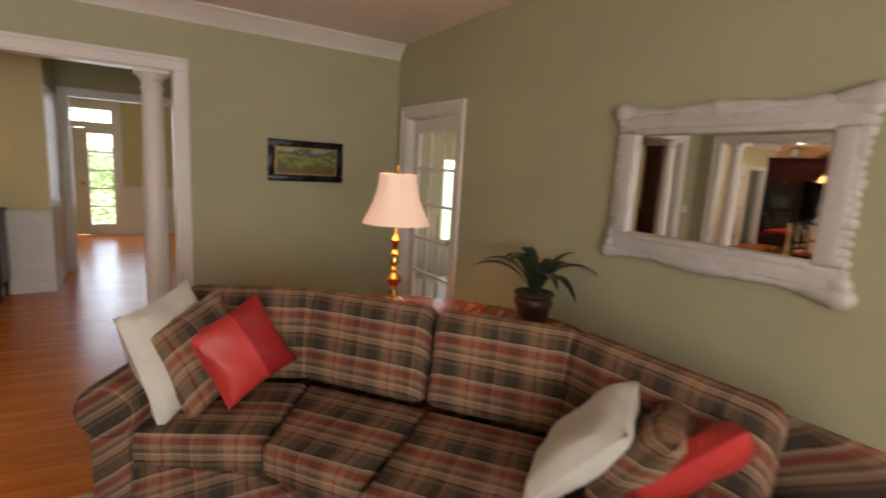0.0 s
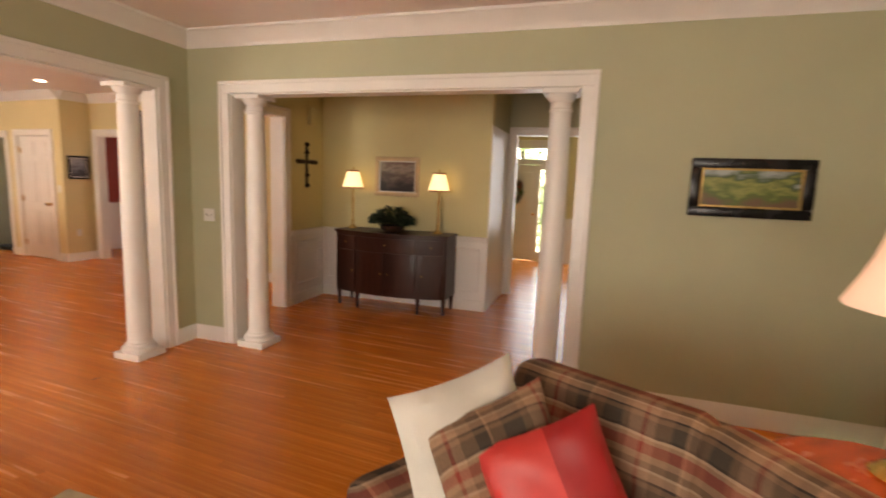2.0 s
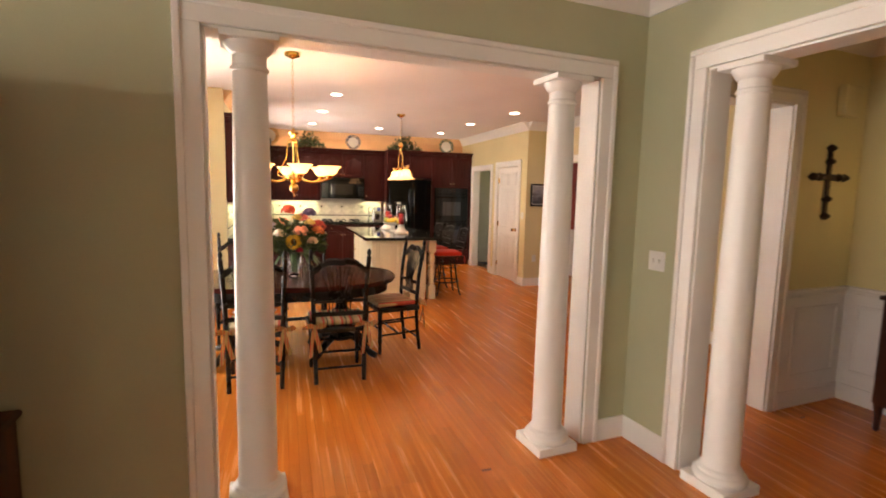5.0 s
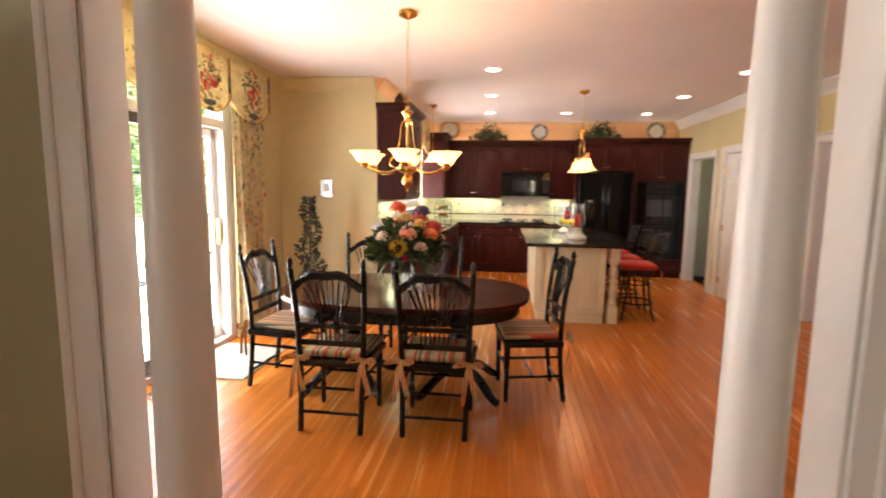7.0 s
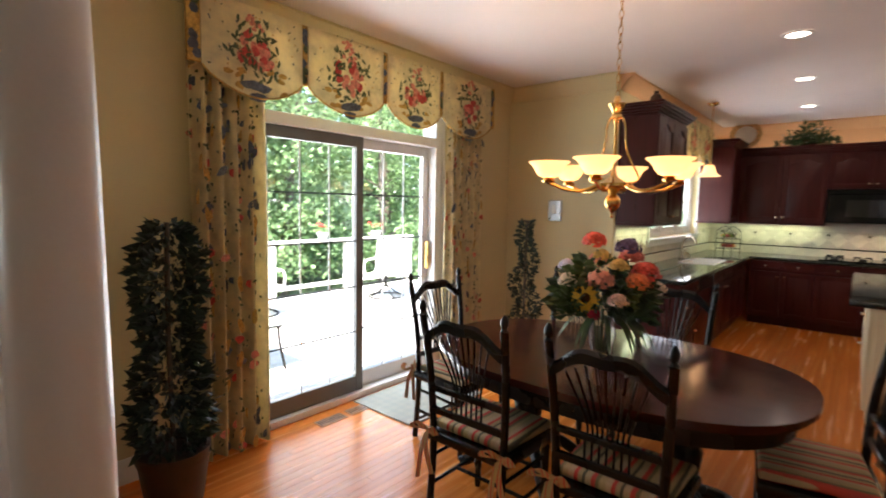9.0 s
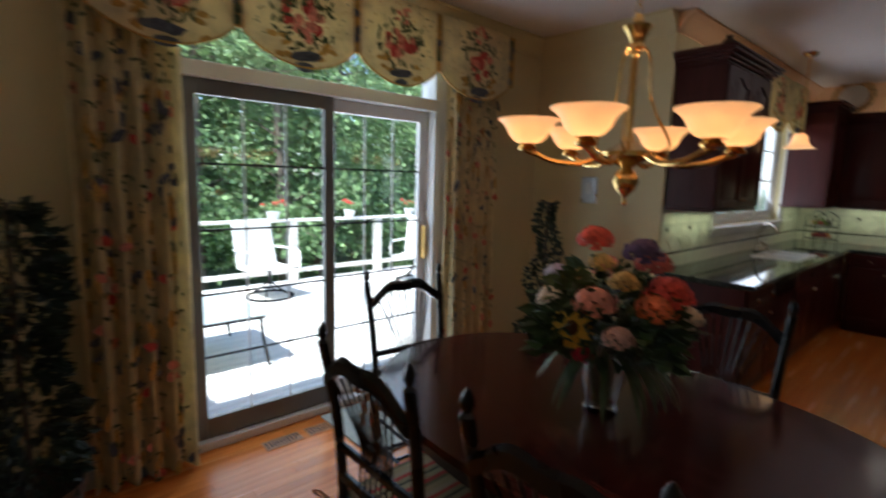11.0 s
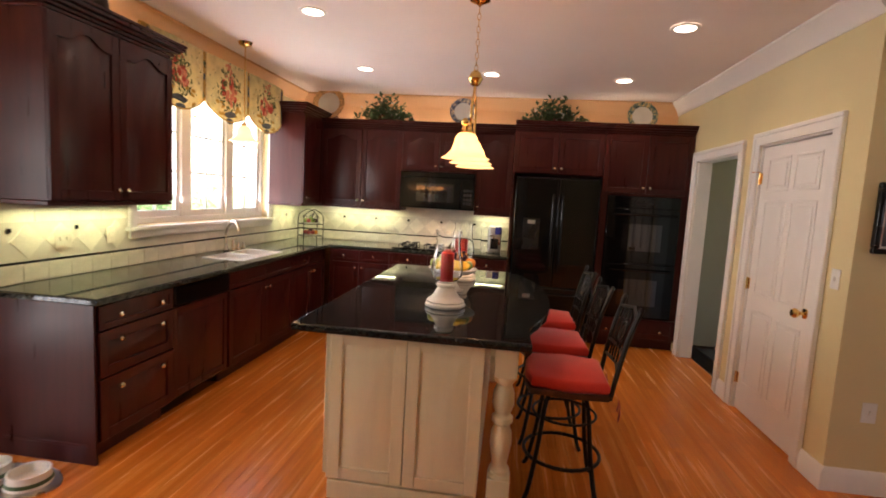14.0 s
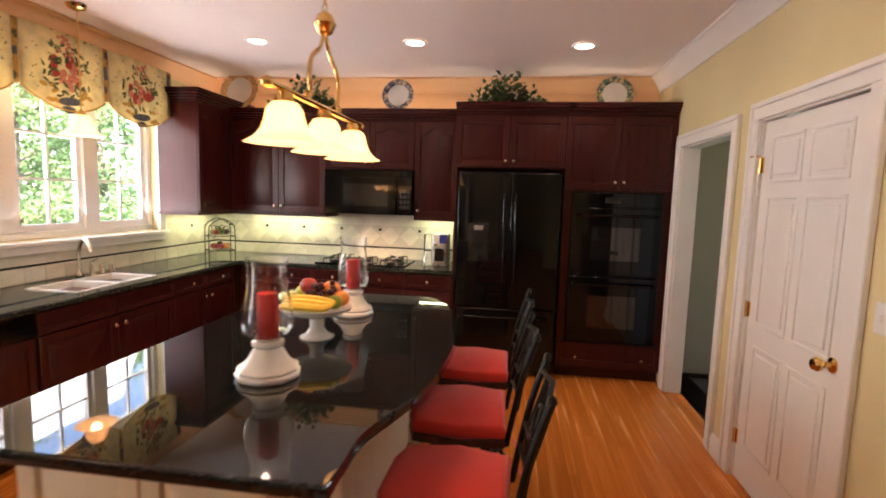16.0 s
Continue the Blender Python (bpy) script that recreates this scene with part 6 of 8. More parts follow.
def intercom():
    t = thing("wall_thermostat", (-7.378, 1.50, 1.49), "silver wall control with a white face", "thermostat")
    bm = bmesh.new()
    box(bm, 0, 0.022, -0.072, 0.072, -0.105, 0.105, 0.006)
    part("housing", bm, M["steel"], t)
    bm = bmesh.new()
    box(bm, 0.0225, 0.028, -0.028, 0.028, -0.03, 0.06, 0.002)
    part("face", bm, M["white_matt"], t)


intercom()


M["vent"] = surface("oak_vent", (0.40, 0.17, 0.05), 0.4, vary=0.08)


def floor_vent(x0, x1, y0, y1):
    t = thing("floor_vent", ((x0 + x1) / 2, (y0 + y1) / 2, 0), "brown slotted floor vent by the patio door", "vent", "floor vents")
    w, d = x1 - x0, y1 - y0
    bm = bmesh.new()
    box(bm, -w / 2, w / 2, -d / 2, d / 2, 0.0, 0.005, 0.001)
    part("plate", bm, M["vent"], t)
    for k in range(10):
        bm = bmesh.new()
        x = -w / 2 + w * (k + 0.75) / 10.5
        box(bm, x - 0.004, x + 0.004, -d / 2 + 0.012, d / 2 - 0.012, 0.005, 0.007)
        part("slot", bm, M["black"], t)


floor_vent(-5.02, -4.80, 1.06, 1.16)
floor_vent(-5.28, -5.06, 1.06, 1.16)
bm = bmesh.new()
slab(bm, [(-6.05, 0.98), (-5.22, 0.98), (-5.22, 1.60), (-6.05, 1.60)], 0.0, 0.012, 0.003)
simple("door_mat", bm, stripes("pale_mat", [(0, (0.42, 0.42, 0.34)), (0.5, (0.36, 0.38, 0.32))], [(0, (0.44, 0.43, 0.35)), (0.5, (0.38, 0.38, 0.32))], 0.08, (0, 1, 0)), (0, 0, 0), "pale woven mat in front of the patio door", "mat")
framed_picture("framed_photo", (-8.078, 6.885, 1.545), 90, 0.33, 0.38, M["black"], [(0.3, (0.05, 0.05, 0.06)), (0.5, (0.16, 0.16, 0.19)), (0.7, (0.3, 0.3, 0.33))], 0.03, "small dark photograph in a black frame on the cream wall", M["white_matt"], 9)

# ================= kitchen =================
def knob(parent, m):
    """A small round nickel knob."""
    if "knob" not in KEEP:
        bm = bmesh.new()
        lathe(bm, [(0.007, 0), (0.006, 0.012), (0.014, 0.018), (0.016, 0.024), (0.012, 0.03), (0.003, 0.032)], 14)
        KEEP["knob"] = mesh_from("knob", bm, M["nickel"])
    ob = new("knob", KEEP["knob"])
    ob.parent = parent
    ob.matrix_basis = m @ pose(0, 0, 0, -90, 0, 0)
    return ob


KEEP = {}


def panel_front(bm, x0, x1, z0, z1, y, arch=False, raised=True, stile=0.055):
    """A framed cabinet front with a raised field; arched at the head where asked. Faces +y."""
    box(bm, x0, x1, y, y + 0.012, z0, z1)
    st = min(stile, (z1 - z0) * 0.26, (x1 - x0) * 0.26)
    box(bm, x0, x0 + st, y + 0.004, y + 0.022, z0, z1, 0.003)
    box(bm, x1 - st, x1, y + 0.004, y + 0.022, z0, z1, 0.003)
    box(bm, x0 + st, x1 - st, y + 0.004, y + 0.022, z0, z0 + st, 0.003)
    w = x1 - x0 - 2 * st
    n = 12
    def head(u):
        if not arch:
            return 0.0
        return 0.055 * (0.5 + 0.5 * math.cos(min(1, abs(u) * 1.25) * math.pi)) - 0.055
    pts = [(x0 + st + w * k / n, z1 - st + head(-1 + 2 * k / n)) for k in range(n + 1)]
    for (xa, za), (xb, zb) in zip(pts, pts[1:]):
        vs = [bm.verts.new(p) for p in ((xa, y + 0.022, za), (xb, y + 0.022, zb), (xb, y + 0.022, z1), (xa, y + 0.022, z1), (xa, y + 0.01, za), (xb, y + 0.01, zb))]
        bm.faces.new(vs[:4])
        bm.faces.new((vs[4], vs[5], vs[1], vs[0]))
    box(bm, x0 + st, x1 - st, y + 0.004, y + 0.0215, z1 - 0.008, z1)
    if raised:
        e, r = 0.008, 0.03
        inner = [(x0 + st + e, z0 + st + e), (x1 - st - e, z0 + st + e)] + [(x0 + st + e + (w - 2 * e) * k / n, z1 - st - e + head(-1 + 2 * k / n)) for k in range(n, -1, -1)]
        cx, cz = (x0 + x1) / 2, (z0 + z1) / 2
        kx, kz = 1 - 2 * r / max(0.08, x1 - x0 - 2 * st), 1 - 2 * r / max(0.08, z1 - z0 - 2 * st)
        low = [bm.verts.new((x, y + 0.012, z)) for x, z in inner]
        top = [bm.verts.new((cx + (x - cx) * max(0.3, kx), y + 0.021, cz + (z - cz) * max(0.3, kz))) for x, z in inner]
        m = len(inner)
        for k in range(m):
            bm.faces.new((low[k], low[(k + 1) % m], top[(k + 1) % m], top[k]))
        bm.faces.new(top)


def cabinet(name, at, rz, w, d, z0, z1, fronts, mat, label, group, crown=None, toe=False, sides=()):
    """A cabinet unit with its back on y = 0, facing +y. fronts: kind, x0, x1, z0, z1, knobs."""
    t = thing(name, at, label, "cabinet", group, rz=rz)
    bm = bmesh.new()
    box(bm, -w / 2, w / 2, 0.002, d, z0, z1, 0.002)
    if toe:
        box(bm, -w / 2, w / 2, 0.002, d - 0.07, 0, z0)
    part("body", bm, mat, t)
    for kind, x0, x1, a, b, knobs in fronts:
        bm = bmesh.new()
        panel_front(bm, x0 + 0.002, x1 - 0.002, a, b, d, kind == "arched", kind != "flat")
        f = part("drawer" if kind in ("drawer", "flat") else "door", bm, mat, t)
        for kx, kz in knobs:
            knob(f, pose(kx, d + 0.022, kz))
    if crown:
        bm = bmesh.new()
        l, r = crown
        for e, za, zb in ((0.006, 0, 0.02), (0.022, 0.02, 0.04), (0.044, 0.04, 0.062), (0.068, 0.062, 0.085), (0.078, 0.085, 0.105)):
            box(bm, -w / 2 - (e if l else 0), w / 2 + (e if r else 0), 0.002, d + e, z1 + za, z1 + zb, 0.004)
        box(bm, -w / 2 - (0.008 if l else 0), w / 2 + (0.008 if r else 0), 0.002, d + 0.008, z0 - 0.025, z0, 0.004) if z0 > 1 and z1 - z0 > 0.7 else None
        part("crown", bm, mat, t)
    return t


C = M["cherry"]
ZB, ZT = 0.105, 0.873
# south run, under the window
D = 0.60
def south(x0, x1):
    return ((x0 + x1) / 2, 2.10, 0)


w = 0.57
cabinet("drawer_base_cabinet", south(-7.97, -7.40), 0, w, D, ZB, ZT, [("flat", -w / 2, w / 2, 0.735, 0.865, ((-0.16, 0.80), (0.16, 0.80))), ("drawer", -w / 2, w / 2, 0.475, 0.725, ((-0.16, 0.665), (0.16, 0.665))), ("drawer", -w / 2, w / 2, 0.125, 0.465, ((-0.16, 0.40), (0.16, 0.40)))], C,
        "dark cherry base cabinet with three drawers at the counter's end", "base cabinets", toe=True)
bm = bmesh.new()
box(bm, 0, 0.018, -0.605, -0.001, 0.0, 0.873, 0.002)
box(bm, 0.018, 0.026, -0.56, -0.05, 0.10, 0.115, 0.002)
simple("end_panel", bm, C, (-7.40, 2.706, 0), "dark cherry end panel of the base cabinets", "panel")
for x0, x1, kind in ((-9.72, -8.60, "sink"), (-10.55, -9.72, "pair")):
    w = x1 - x0
    fr = [("flat", -w / 2, 0, 0.735, 0.865, () if kind == "sink" else ((-w / 4, 0.80),)), ("flat", 0, w / 2, 0.735, 0.865, () if kind == "sink" else ((w / 4, 0.80),)), ("door", -w / 2, 0, 0.125, 0.725, ((-0.04, 0.665),)), ("door", 0, w / 2, 0.125, 0.725, ((0.04, 0.665),))]
    cabinet("sink_base_cabinet" if kind == "sink" else "base_cabinet", south(x0, x1), 0, w, D, ZB, ZT, fr, C, "dark cherry base cabinet with two doors below the counter", "base cabinets", toe=True)


def dishwasher():
    t = thing("dishwasher", (-8.285, 2.10, 0), "built-in dishwasher with a black control strip and cherry panel", "dishwasher")
    bm = bmesh.new()
    box(bm, -0.312, 0.312, 0.002, 0.59, 0.105, 0.873)
    box(bm, -0.312, 0.312, 0.002, 0.52, 0, 0.105)
    part("body", bm, M["appliance"], t)
    bm = bmesh.new()
    box(bm, -0.305, 0.305, 0.59, 0.625, 0.735, 0.865, 0.008)
    box(bm, -0.28, 0.28, 0.625, 0.632, 0.835, 0.852, 0.002)
    part("control_strip", bm, M["appliance"], t, "glossy black control strip")
    bm = bmesh.new()
    panel_front(bm, -0.305, 0.305, 0.125, 0.725, 0.59, stile=0.045)
    part("door", bm, C, t)


dishwasher()
# west run, both sides of the cooktop
def west(y0, y1):
    return (-11.25, (y0 + y1) / 2, 0)


for y0, y1, kn in ((2.75, 3.46, 2), (3.46, 4.36, 2), (4.36, 4.80, 1)):
    w = y1 - y0
    if kn == 2:
        fr = [("flat", -w / 2, 0, 0.735, 0.865, ((-w / 4, 0.80),)), ("flat", 0, w / 2, 0.735, 0.865, ((w / 4, 0.80),)), ("door", -w / 2, 0, 0.125, 0.725, ((-0.04, 0.665),)), ("door", 0, w / 2, 0.125, 0.725, ((0.04, 0.665),))]
    else:
        fr = [("flat", -w / 2, w / 2, 0.735, 0.865, ((0, 0.80),)), ("drawer", -w / 2, w / 2, 0.475, 0.725, ((0, 0.66),)), ("drawer", -w / 2, w / 2, 0.125, 0.465, ((0, 0.40),))]
    cabinet("base_cabinet", west(y0, y1), -90, w, 0.62, ZB, ZT, fr, C, "dark cherry base cabinet with drawers beneath the counter", "base cabinets", toe=True)


# worktop with the sink's opening
SX0, SX1, SY0, SY1 = -9.62, -8.93, 2.27, 2.65
top = thing("worktop", (0, 0, 0), "polished green-black granite worktop round the corner", "worktop")
bm = bmesh.new()
slab(bm, [(-11.25, 2.103), (SX0, 2.103), (SX0, 2.745), (-10.60, 2.745), (-10.60, 4.81), (-11.25, 4.81)], 0.876, 0.914)
part("slab", bm, M["gran_side"], top)
for x0, x1, y0, y1 in ((SX1, -7.365, 2.103, 2.745), (SX0, SX1, 2.103, SY0), (SX0, SX1, SY1, 2.745)):
    bm = bmesh.new()
    box(bm, x0, x1, y0, y1, 0.876, 0.914)
    part("slab", bm, M["gran_side"], top)
for x0, x1, y0, y1 in ((-10.589, -7.362, 2.745, 2.756), (-7.365, -7.354, 2.103, 2.756), (-10.60, -10.589, 2.745, 4.81)):
    bm = bmesh.new()
    box(bm, x0, x1, y0, y1, 0.880, 0.910, 0.004)
    part("edge", bm, M["gran_side"], top)


def sink():
    t = thing("sink", ((SX0 + SX1) / 2, (SY0 + SY1) / 2, 0.918), "white enamel double sink let into the worktop", "sink")
    a, b = (SX1 - SX0) / 2, (SY1 - SY0) / 2
    bm = bmesh.new()
    for x0, x1, y0, y1 in ((-a, a, -b, -b + 0.02), (-a, a, b - 0.02, b), (-a, -a + 0.02, -b, b), (a - 0.02, a, -b, b), (-0.015, 0.015, -b, b)):
        box(bm, x0, x1, y0, y1, -0.2, 0.004, 0.003)
    box(bm, -a, a, -b, b, -0.21, -0.195)
    part("basin", bm, M["porcelain"], t)
    for x in (-a / 2, a / 2):
        bm = bmesh.new()
        lathe(bm, [(0.04, -0.195), (0.04, -0.19), (0.02, -0.192)], 16, (x, 0, 0))
        part("drain", bm, M["steel"], t)


sink()


def faucet():
    t = thing("faucet", (-9.42, 2.185, 0.914), "brushed nickel gooseneck faucet with lever and sprayer", "faucet")
    bm = bmesh.new()
    lathe(bm, [(0.028, 0), (0.03, 0.012), (0.02, 0.03), (0.014, 0.06)], 18)
    tube(bm, arc([(0, 0, 0.05), (0, 0, 0.16), (0.015, 0.03, 0.235), (0.04, 0.09, 0.285), (0.065, 0.15, 0.255), (0.072, 0.17, 0.20)], 6), 0.0135, 12)
    part("spout", bm, M["nickel"], t)
    for x, h in ((-0.10, 0.10), (-0.19, 0.075), (-0.28, 0.06)):
        bm = bmesh.new()
        lathe(bm, [(0.024, 0), (0.024, 0.01), (0.015, 0.03), (0.018, h * 0.7), (0.01, h)], 14, (x, 0.01, 0))
        if h > 0.09:
            tube(bm, [(x, 0.01, h), (x - 0.02, 0.05, h + 0.03)], 0.007)
        part("lever" if h > 0.09 else "sprayer", bm, M["nickel"], t)


faucet()
# wall cabinets
def uppers():
    g = "wall cabinets"
    cabinet("wall_cabinet", (-7.87, 2.10, 0), 0, 0.92, 0.33, 1.395, 2.36, [("arched", -0.46, 0, 1.40, 2.35, ((-0.035, 1.46),)), ("arched", 0, 0.46, 1.40, 2.35, ((0.035, 1.46),))], C, "dark cherry wall cabinet with arched raised-panel doors", g, (True, True))
    cabinet("corner_wall_cabinet", (-10.80, 2.10, 0), 0, 0.88, 0.40, 1.37, 2.36, [("arched", -0.10, 0.44, 1.38, 2.35, ((0.40, 1.44),))], C, "dark cherry corner wall cabinet beside the window", g, (False, True))
    for y0, y1 in ((2.52, 3.50),):
        w = y1 - y0
        cabinet("wall_cabinet", west(y0, y1), -90, w, 0.345, 1.37, 2.28, [("arched", -w / 2, 0, 1.38, 2.27, ((-0.035, 1.44),)), ("arched", 0, w / 2, 1.38, 2.27, ((0.035, 1.44),))], C, "dark cherry wall cabinet with arched raised-panel doors", g, (False, False))
    cabinet("short_wall_cabinet", west(3.50, 4.38), -90, 0.88, 0.345, 1.82, 2.28, [("arched", -0.44, 0, 1.83, 2.27, ((-0.035, 1.88),)), ("arched", 0, 0.44, 1.83, 2.27, ((0.035, 1.88),))], C, "short dark cherry cabinet above the microwave", g, (False, False))
    cabinet("wall_cabinet", west(4.38, 4.80), -90, 0.42, 0.345, 1.37, 2.28, [("arched", -0.21, 0.21, 1.38, 2.27, ((0.17, 1.44),))], C, "narrow dark cherry wall cabinet beside the refrigerator", g, (False, False))
    cabinet("fridge_cabinet", west(4.80, 5.75), -90, 0.95, 0.63, 1.84, 2.29, [("door", -0.475, 0, 1.85, 2.28, ((-0.035, 1.90),)), ("door", 0, 0.475, 1.85, 2.28, ((0.035, 1.90),))], C, "deep dark cherry cabinet above the refrigerator", g, (True, False))
    cabinet("oven_cabinet", west(5.75, 6.645), -90, 0.895, 0.63, 0.105, 2.29, [("door", -0.4475, 0, 1.68, 2.28, ((-0.035, 1.74),)), ("door", 0, 0.4475, 1.68, 2.28, ((0.035, 1.74),)), ("flat", -0.4475, 0.4475, 0.125, 0.335, ((-0.28, 0.21), (0.28, 0.21)))], C, "tall dark cherry cabinet that holds the double oven", g, (False, False), toe=True)
    bm = bmesh.new()
    box(bm, -11.248, -10.625, 4.802, 4.822, 0, 1.838, 0.002)
    simple("fridge_side_panel", bm, C, (0, 0, 0), "dark cherry panel beside the refrigerator", "panel")


uppers()


def fridge():
    t = thing("refrigerator", (-11.24, 5.285, 0), "glossy black side-by-side refrigerator with ice dispenser", "refrigerator")
    mt = M["appliance"]
    bm = bmesh.new()
    box(bm, 0, 0.64, -0.44, 0.44, 0.02, 1.81, 0.006)
    part("body", bm, mt, t)
    for y0, y1 in ((-0.44, 0.012), (0.018, 0.44)):
        bm = bmesh.new()
        box(bm, 0.64, 0.705, y0, y1, 0.62, 1.80, 0.012, 3)
        d = part("door", bm, mt, t)
        bm = bmesh.new()
        yy = y1 - 0.045 if y0 < 0 else y0 + 0.045
        tube(bm, arc([(0.70, yy, 0.80), (0.75, yy, 0.86), (0.755, yy, 1.2), (0.75, yy, 1.56), (0.70, yy, 1.62)], 4), 0.013, 10)
        part("handle", bm, mt, d)
    bm = bmesh.new()
    box(bm, 0.64, 0.705, -0.44, 0.44, 0.06, 0.61, 0.012, 3)
    d = part("freezer_drawer", bm, mt, t)
    bm = bmesh.new()
    tube(bm, [(0.705, -0.36, 0.54), (0.75, -0.33, 0.54), (0.75, 0.33, 0.54), (0.705, 0.36, 0.54)], 0.013, 10)
    part("handle", bm, mt, d)
    bm = bmesh.new()
    box(bm, 0.7055, 0.709, -0.34, -0.16, 1.02, 1.36, 0.003)
    p = part("dispenser", bm, M["liner"], t)
    bm = bmesh.new()
    box(bm, 0.7095, 0.712, -0.29, -0.21, 1.30, 1.34, 0.001)
    part("label_plate", bm, M["steel"], p)


fridge()


def oven():
    t = thing("double_oven", (-10.62, 6.195, 0), "black built-in double oven with glass doors", "oven")
    mt = M["appliance"]
    bm = bmesh.new()
    box(bm, -0.4, 0.012, -0.375, 0.375, 0.345, 1.655, 0.003)
    part("body", bm, mt, t)
    bm = bmesh.new()
    box(bm, 0.012, 0.03, -0.37, 0.37, 1.53, 1.65, 0.004)
    p = part("control_panel", bm, mt, t)
    bm = bmesh.new()
    box(bm, 0.0305, 0.032, -0.10, 0.10, 1.565, 1.615)
    part("display", bm, M["liner"], p)
    for z0, z1 in ((0.945, 1.52), (0.355, 0.93)):
        bm = bmesh.new()
        box(bm, 0.012, 0.045, -0.37, 0.37, z0, z1, 0.006)
        d = part("door", bm, mt, t)
        bm = bmesh.new()
        box(bm, 0.0455, 0.047, -0.20, 0.20, z0 + 0.13, z1 - 0.16)
        part("window", bm, surface("dark_oven_glass", (0.014, 0.013, 0.014), 0.02, vary=0.0, spec=1.0) if "ovenglass" not in KEEP else KEEP["ovenglass"], d)
        bm = bmesh.new()
        tube(bm, [(0.045, -0.33, z1 - 0.06), (0.085, -0.31, z1 - 0.06), (0.085, 0.31, z1 - 0.06), (0.045, 0.33, z1 - 0.06)], 0.011, 8)
        part("handle", bm, mt, d)


oven()


def microwave():
    t = thing("microwave", (-11.24, 3.94, 1.39), "black over-range microwave oven", "microwave")
    bm = bmesh.new()
    box(bm, 0, 0.385, -0.435, 0.435, 0, 0.425, 0.004)
    part("body", bm, M["appliance"], t)
    bm = bmesh.new()
    box(bm, 0.386, 0.41, -0.435, 0.28, 0.0, 0.36, 0.006)
    d = part("door", bm, M["appliance"], t)
    bm = bmesh.new()
    box(bm, 0.4105, 0.412, -0.24, 0.20, 0.08, 0.29)
    part("window", bm, surface("microwave_window", (0.016, 0.015, 0.015), 0.02, vary=0.0, spec=0.9), d)
    bm = bmesh.new()
    box(bm, 0.386, 0.41, 0.285, 0.435, 0.0, 0.36, 0.006)
    p = part("keypad", bm, M["appliance"], t)
    for k in range(12):
        bm = bmesh.new()
        y, z = 0.315 + 0.035 * (k % 3), 0.06 + 0.05 * (k // 3)
        box(bm, 0.4105, 0.4115, y, y + 0.025, z, z + 0.03)
        part("key", bm, M["rubber"], p)
    bm = bmesh.new()
    box(bm, 0.386, 0.40, -0.435, 0.435, 0.365, 0.42, 0.004)
    part("vent_grille", bm, M["appliance"], t)


microwave()


def cooktop():
    t = thing("cooktop", (-10.93, 3.91, 0.914), "black gas cooktop with five grates", "cooktop")
    bm = bmesh.new()
    box(bm, -0.25, 0.25, -0.44, 0.44, 0, 0.012, 0.004)
    part("plate", bm, M["appliance"], t)
    for x, y in ((-0.12, -0.28), (0.12, -0.28), (0, 0), (-0.12, 0.28), (0.12, 0.28)):
        bm = bmesh.new()
        lathe(bm, [(0.045, 0.012), (0.045, 0.025), (0.03, 0.03)], 16, (x, y, 0))
        part("burner", bm, M["iron"], t)
        bm = bmesh.new()
        for k in range(4):
            a = math.pi / 2 * k + 0.78
            tube(bm, [(x + 0.02 * math.cos(a), y + 0.02 * math.sin(a), 0.045), (x + 0.12 * math.cos(a), y + 0.12 * math.sin(a), 0.045), (x + 0.12 * math.cos(a), y + 0.12 * math.sin(a), 0.012)], 0.007, 6)
        part("grate", bm, M["iron"], t)


cooktop()


# ---- island ----
def island():
    t = thing("kitchen_island", (-7.4, 4.35, 0), "ivory glazed island cabinet with raised panels and turned posts", "island")
    I = M["ivory"]
    bm = bmesh.new()
    box(bm, -1.90, 0.0, -0.38, 0.37, 0.10, 0.872, 0.003)
    part("body", bm, I, t)
    bm = bmesh.new()
    box(bm, -1.91, 0.012, -0.37, 0.37, 0.0, 0.10, 0.004)
    part("plinth", bm, I, t)
    for a, b in ((-0.375, -0.012), (-0.008, 0.365)):
        bm = bmesh.new()
        panel_front(bm, a, b, 0.115, 0.865, 0, stile=0.06)
        p = part("end_panel", bm, I, t)
        p.matrix_basis = pose(0, 0, 0, 0, 0, -90)
    for k in range(4):
        bm = bmesh.new()
        x0 = -1.88 + 0.465 * k
        if k == 3:
            for z0, z1 in ((0.70, 0.86), (0.42, 0.69), (0.12, 0.41)):
                panel_front(bm, x0, x0 + 0.45, z0, z1, 0, raised=False)
        else:
            panel_front(bm, x0, x0 + 0.45, 0.12, 0.86, 0)
        p = part("side_front", bm, I, t)
        p.matrix_basis = Matrix.Translation((0, -0.38, 0)) @ Matrix.Rotation(math.pi, 4, "Z") @ Matrix.Translation((1.89, 0, 0))
        if k == 3:
            for kz in (0.78, 0.56, 0.27):
                knob(p, pose(x0 + 0.225, 0.022, kz))
    prof = [(0.052, 0.20), (0.04, 0.215), (0.05, 0.235), (0.036, 0.26), (0.042, 0.30), (0.052, 0.36), (0.05, 0.42), (0.036, 0.46), (0.05, 0.475), (0.05, 0.50), (0.036, 0.515), (0.052, 0.56), (0.05, 0.62), (0.036, 0.66), (0.05, 0.68), (0.052, 0.70)]
    for x, y in ((-0.055, 0.475), (-1.86, 0.40)):
        bm = bmesh.new()
        box(bm, x - 0.055, x + 0.055, y - 0.055, y + 0.055, 0, 0.20, 0.004)
        box(bm, x - 0.055, x + 0.055, y - 0.055, y + 0.055, 0.70, 0.872, 0.004)
        lathe(bm, prof, 20, (x, y, 0))
        part("turned_post", bm, I, t)


